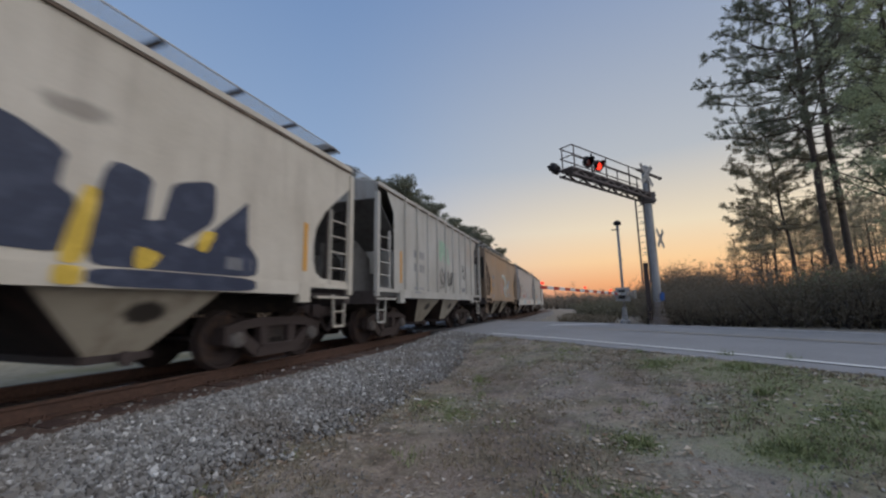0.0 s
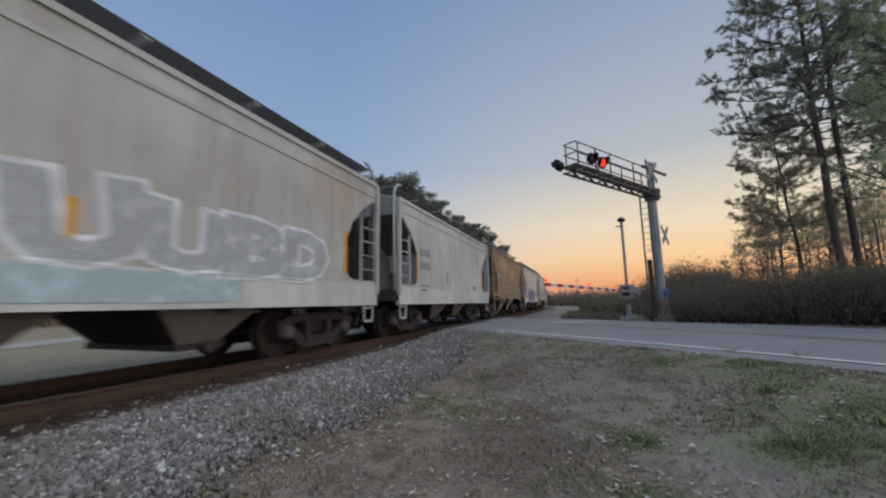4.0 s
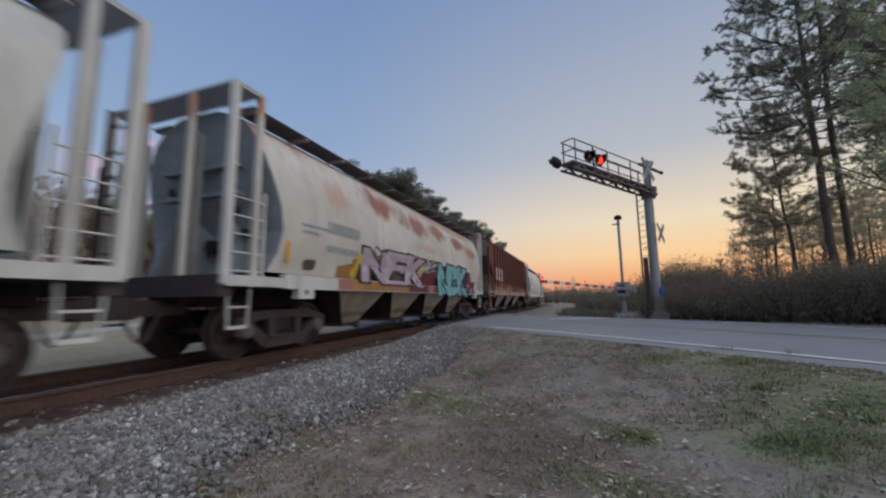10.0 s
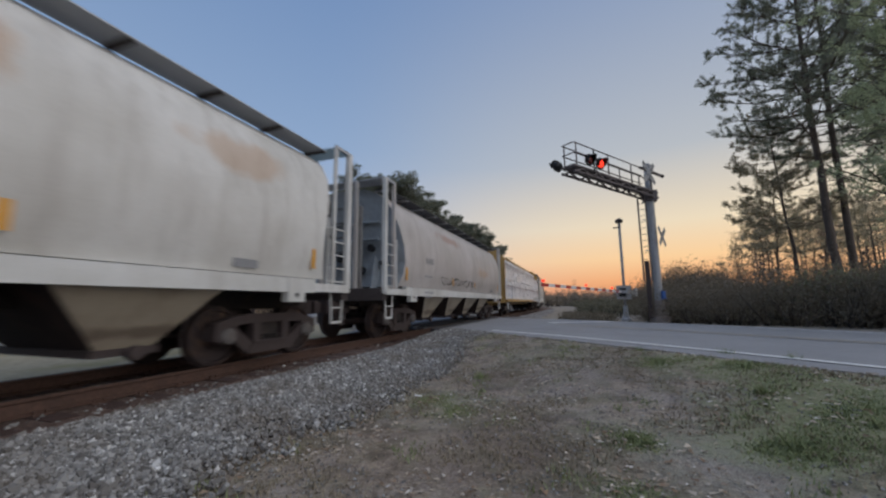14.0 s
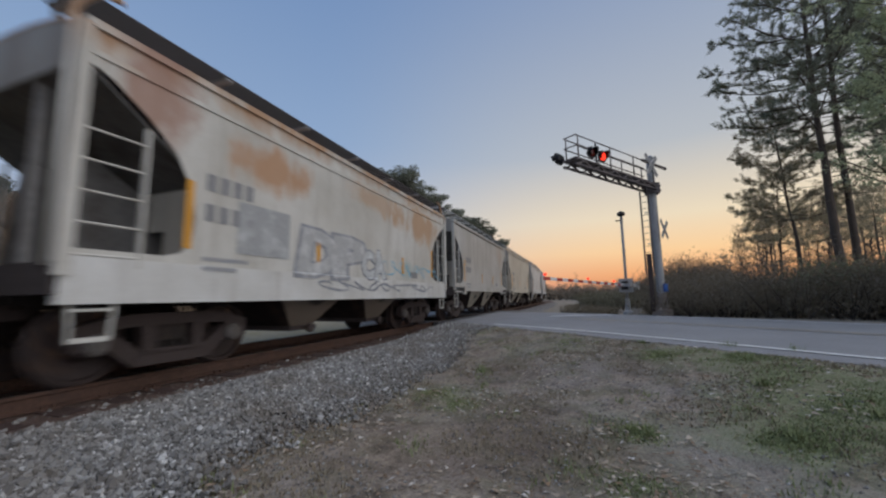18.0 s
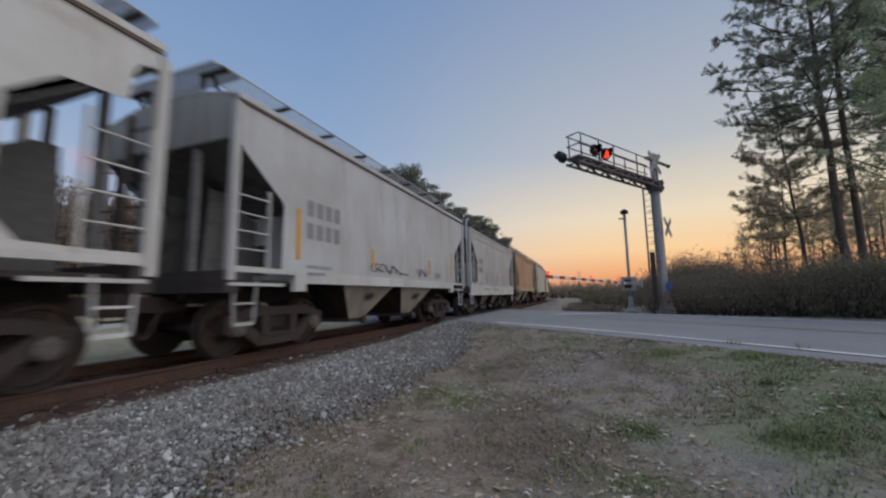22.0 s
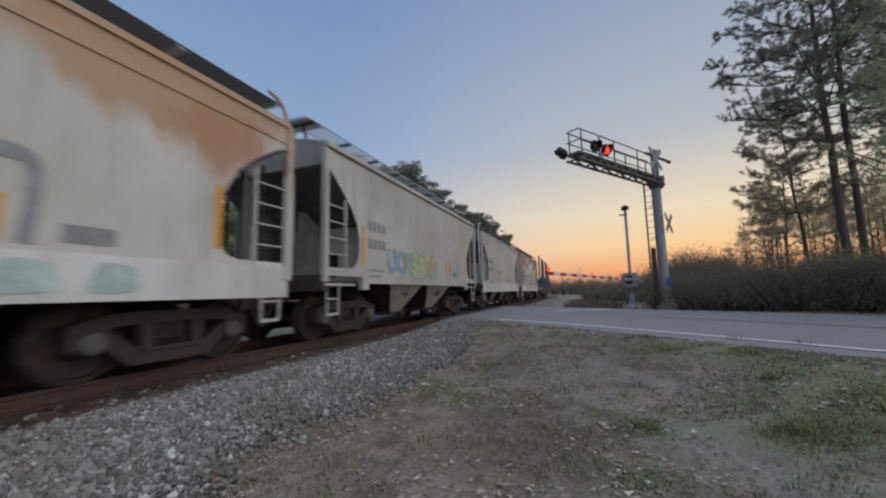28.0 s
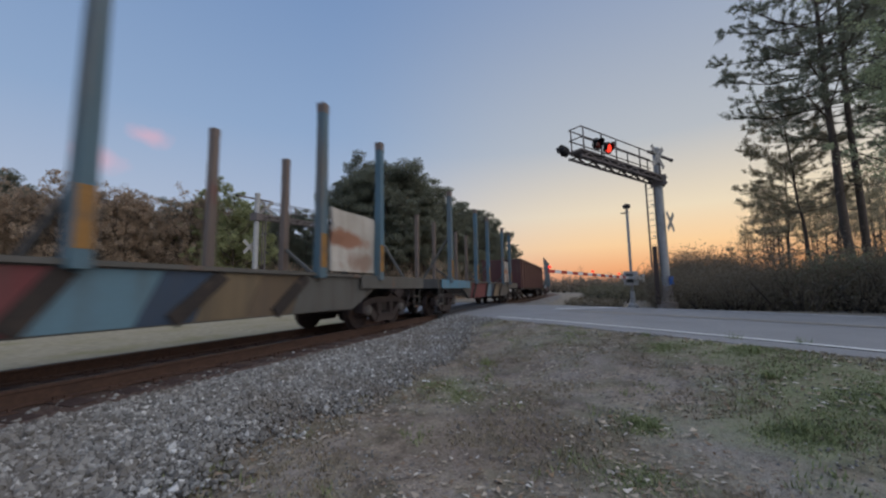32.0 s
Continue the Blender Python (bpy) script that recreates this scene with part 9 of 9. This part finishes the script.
stripe(car_16, 1.553, -2.95, 2.0, 1.05, 0.78, col(0.36, 0.37, 0.37), "dull grey repainted patch", 0, "repaint_patch")
marks(car_17, 10.36, stripes=(0.35, 0.75))
marks(car_18, 10.5, stripes=(0.42, 0.9))
marks(car_19, 10.6, stripes=(0.45, 0.7))
marks(car_20, 10.8, big=0.30, stripes=(0.25, 0.8))
scribble(car_20, -1.7, 0.2, 1.5, 1.72, 8, 0.03, BLACK, 71)
scribble(car_20, 0.9, 1.6, 1.5, 1.75, 4, 0.03, BLACK, 73)
marks(car_21, 10.5, stripes=(0.6,))
strokes(car_21, [[(-2.44, 1.60), (-2.40, 1.95), (-2.06, 2.21), (-1.62, 2.05), (-1.50, 1.75), (-1.7, 1.46)], [(-2.3, 1.5), (-2.28, 1.9), (-2.0, 2.08), (-1.75, 1.9)], [(-2.2, 1.75), (-1.6, 2.1)]], 0.035, GREYS)
letters(car_21, "AUTAU", -1.55, 3.2, 1.43, 2.08, GREY_C, GREYS, seed=75, fat=0.035, rim=0.06)
strokes(car_21, [[(-2.17, 1.95), (-2.2, 1.45)], [(0.0, 1.9), (-0.02, 1.6)]], 0.14, col(0.46, 0.33, 0.18), lift=0.02)
for y in (-2.2, -0.2):
    stripe(car_21, 1.573, y, 1.2, 1.3, 0.09, M_GREYPRINT, "grey lettering bar")
marks(car_22, 10.4, stripes=(0.45, 0.9))
marks(car_23, 10.9, big=0.3, zt=2.78, stripes=(0.45, 0.9))
marks(car_24, 10.4, stripes=(0.4,))
marks(car_25, 10.4, stripes=(0.1, 0.5, 0.97))
for k in range(3):
    blob(car_25, [(1.0 + 0.7 * k, 1.0), (1.5 + 0.7 * k, 1.02), (1.45 + 0.7 * k, 1.3), (1.1 + 0.7 * k, 1.34)], col(0.40, 0.50, 0.47), 'faded teal paint')
blob(car_25, [(-2.8, 1.43), (1.35, 1.43), (1.3, 2.12), (0.2, 2.1), (-0.6, 2.14), (-2.8, 2.1)], col(0.40, 0.41, 0.37), "dull grey-green sprayed band", lift=0.004)
for y, m in ((-2.0, ROSE), (-0.5, ROSE), (0.35, col(0.36, 0.46, 0.44)), (0.95, col(0.44, 0.31, 0.31))):
    blob(car_25, [(y - 0.28, 1.45), (y + 0.26, 1.48), (y + 0.3, 1.95), (y - 0.2, 2.0)], m, "faded sprayed colour", lift=0.008)
strokes(car_25, [[(1.52, 1.45), (1.48, 2.15), (1.94, 2.22), (1.94, 1.46)], [(1.2, 1.5), (1.3, 2.1)]], 0.13, col(0.26, 0.27, 0.28), lift=0.010)
stripe(car_25, 1.565, 1.72, 1.68, 0.13, 0.42, M_YELLOW, "yellow bar on the side")
stripe(car_25, 1.565, -0.42, 1.78, 0.13, 0.5, M_YELLOW, "yellow bar on the side")
letters(car_25, "SEB", -2.6, -0.7, 1.5, 2.05, col(0.42, 0.38, 0.36), col(0.38, 0.44, 0.40), seed=81)
marks(car_26, 10.4, stripes=(0.75,))
letters(car_26, "UCF", -2.8, -1.45, 1.5, 2.05, col(0.24, 0.38, 0.46), None, seed=83)
letters(car_26, "SFD", -1.42, 0.68, 1.46, 2.04, col(0.42, 0.44, 0.26), col(0.24, 0.36, 0.34), seed=84)
for y in (-1.76, 0.05, 1.9):
    stripe(car_26, 1.572, y, 1.84, 0.11, 0.44, M_YELLOW, "yellow bar on the side", 0.03)
marks(car_27, 10.4, stripes=(0.3, 0.62, 0.9))
stripe(car_27, 1.553, 1.84, 1.68, 0.12, 0.42, M_ORANGE, "amber reflective mark")
scribble(car_27, 0.4, 1.6, 1.5, 1.85, 4, 0.02, BLACK, 85)
blob(car_26, [(2.7, 1.56), (2.86, 1.56), (2.9, 2.0), (2.74, 2.0)], col(0.16, 0.36, 0.52), 'blue paint smear')
stripe(car_27, 1.553, -1.45, 1.75, 0.05, 0.6, BLACK, "black sprayed stroke")
stripe(car_27, 1.553, -1.05, 2.05, 0.85, 0.05, BLACK, "black sprayed stroke")
marks(car_28, 10.2, stripes=(0.35, 0.75, 0.97))
SLATE, ASH = col(0.33, 0.35, 0.355), col(0.40, 0.42, 0.42)
for pts in ([(0.62, 2.12), (2.3, 2.08), (2.5, 2.45), (1.95, 2.95), (0.7, 3.0)], [(0.6, 1.7), (2.0, 1.75), (2.3, 2.2), (0.7, 2.3)]):
    blob(car_28, pts, col(0.36, 0.44, 0.44), "pale blue-grey sprayed cloud", lift=0.004)
letters(car_28, "DOCB", -2.4, 0.65, 1.43, 2.38, ASH, SLATE, seed=86, fat=0.035, rim=0.06, lift=0.010)
letters(car_28, "UOEB", 0.7, 3.8, 1.43, 2.0, ASH, SLATE, seed=87, fat=0.035, rim=0.06, lift=0.010)
scribble(car_28, -2.4, 3.6, 1.1, 1.3, 11, 0.06, SLATE, 89, lambda z: 1.572)
strokes(car_28, [[(-1.9, 2.2), (-1.2, 2.35), (-0.9, 2.0), (-1.3, 1.7)], [(-0.9, 1.6), (-0.3, 1.5), (0.2, 1.6)]], 0.10, SLATE, lift=0.02)
for y in (-0.18, 1.9):
    stripe(car_28, 1.575, y, 1.7, 0.12, 0.44, M_YELLOW, "yellow bar on the side", 0.03)
scribble(car_28, -4.1, -2.4, 1.6, 2.2, 5, 0.03, BLACK, 91)


def car_pose(q, t):
    """A car's pose at t seconds: it lies between its two trucks on the track."""
    s = q - CARS_SPEED * t
    x0, y0, _ = rail_at(s - 4)
    x1, y1, _ = rail_at(s + 4)
    return pose((x0 + x1) / 2, (y0 + y1) / 2, 0, 0, 0, math.degrees(math.atan2(x0 - x1, y1 - y0)))


def motions():
    roll = CARS_SPEED / 0.455 / FPS            # turn of a wheel from picture to picture
    middle = {root: q for root, q in CARS}
    for w, root, off in WHEELS:
        q = middle[root] + w.parent.location.y + off
        t0, t1 = (q - 16) / CARS_SPEED, (q + 2) / CARS_SPEED
        rows = [(0.0, 0)] if t0 > 0.1 else []
        for k in range(int(max(0.0, t0) * FPS), int(min(32.0, t1) * FPS) + 1):
            rows.append((k / FPS, -roll * k))
        if not rows or rows[-1][0] < 0.1:
            continue
        if rows[0][1] == 0 and len(rows) > 1 and rows[1][0] > 0.1:
            rows[0] = (0.0, rows[1][1])
        if rows[-1][0] < 31.9:
            rows.append((32.0, rows[-1][1]))
        x, y, z = w.location
        walk(w, [(t, pose(x, y, z, math.degrees(a))) for t, a in rows])
    for root, q in CARS:
        walk(root, [(0.5 * i, car_pose(q, 0.5 * i)) for i in range(65)])


motions()
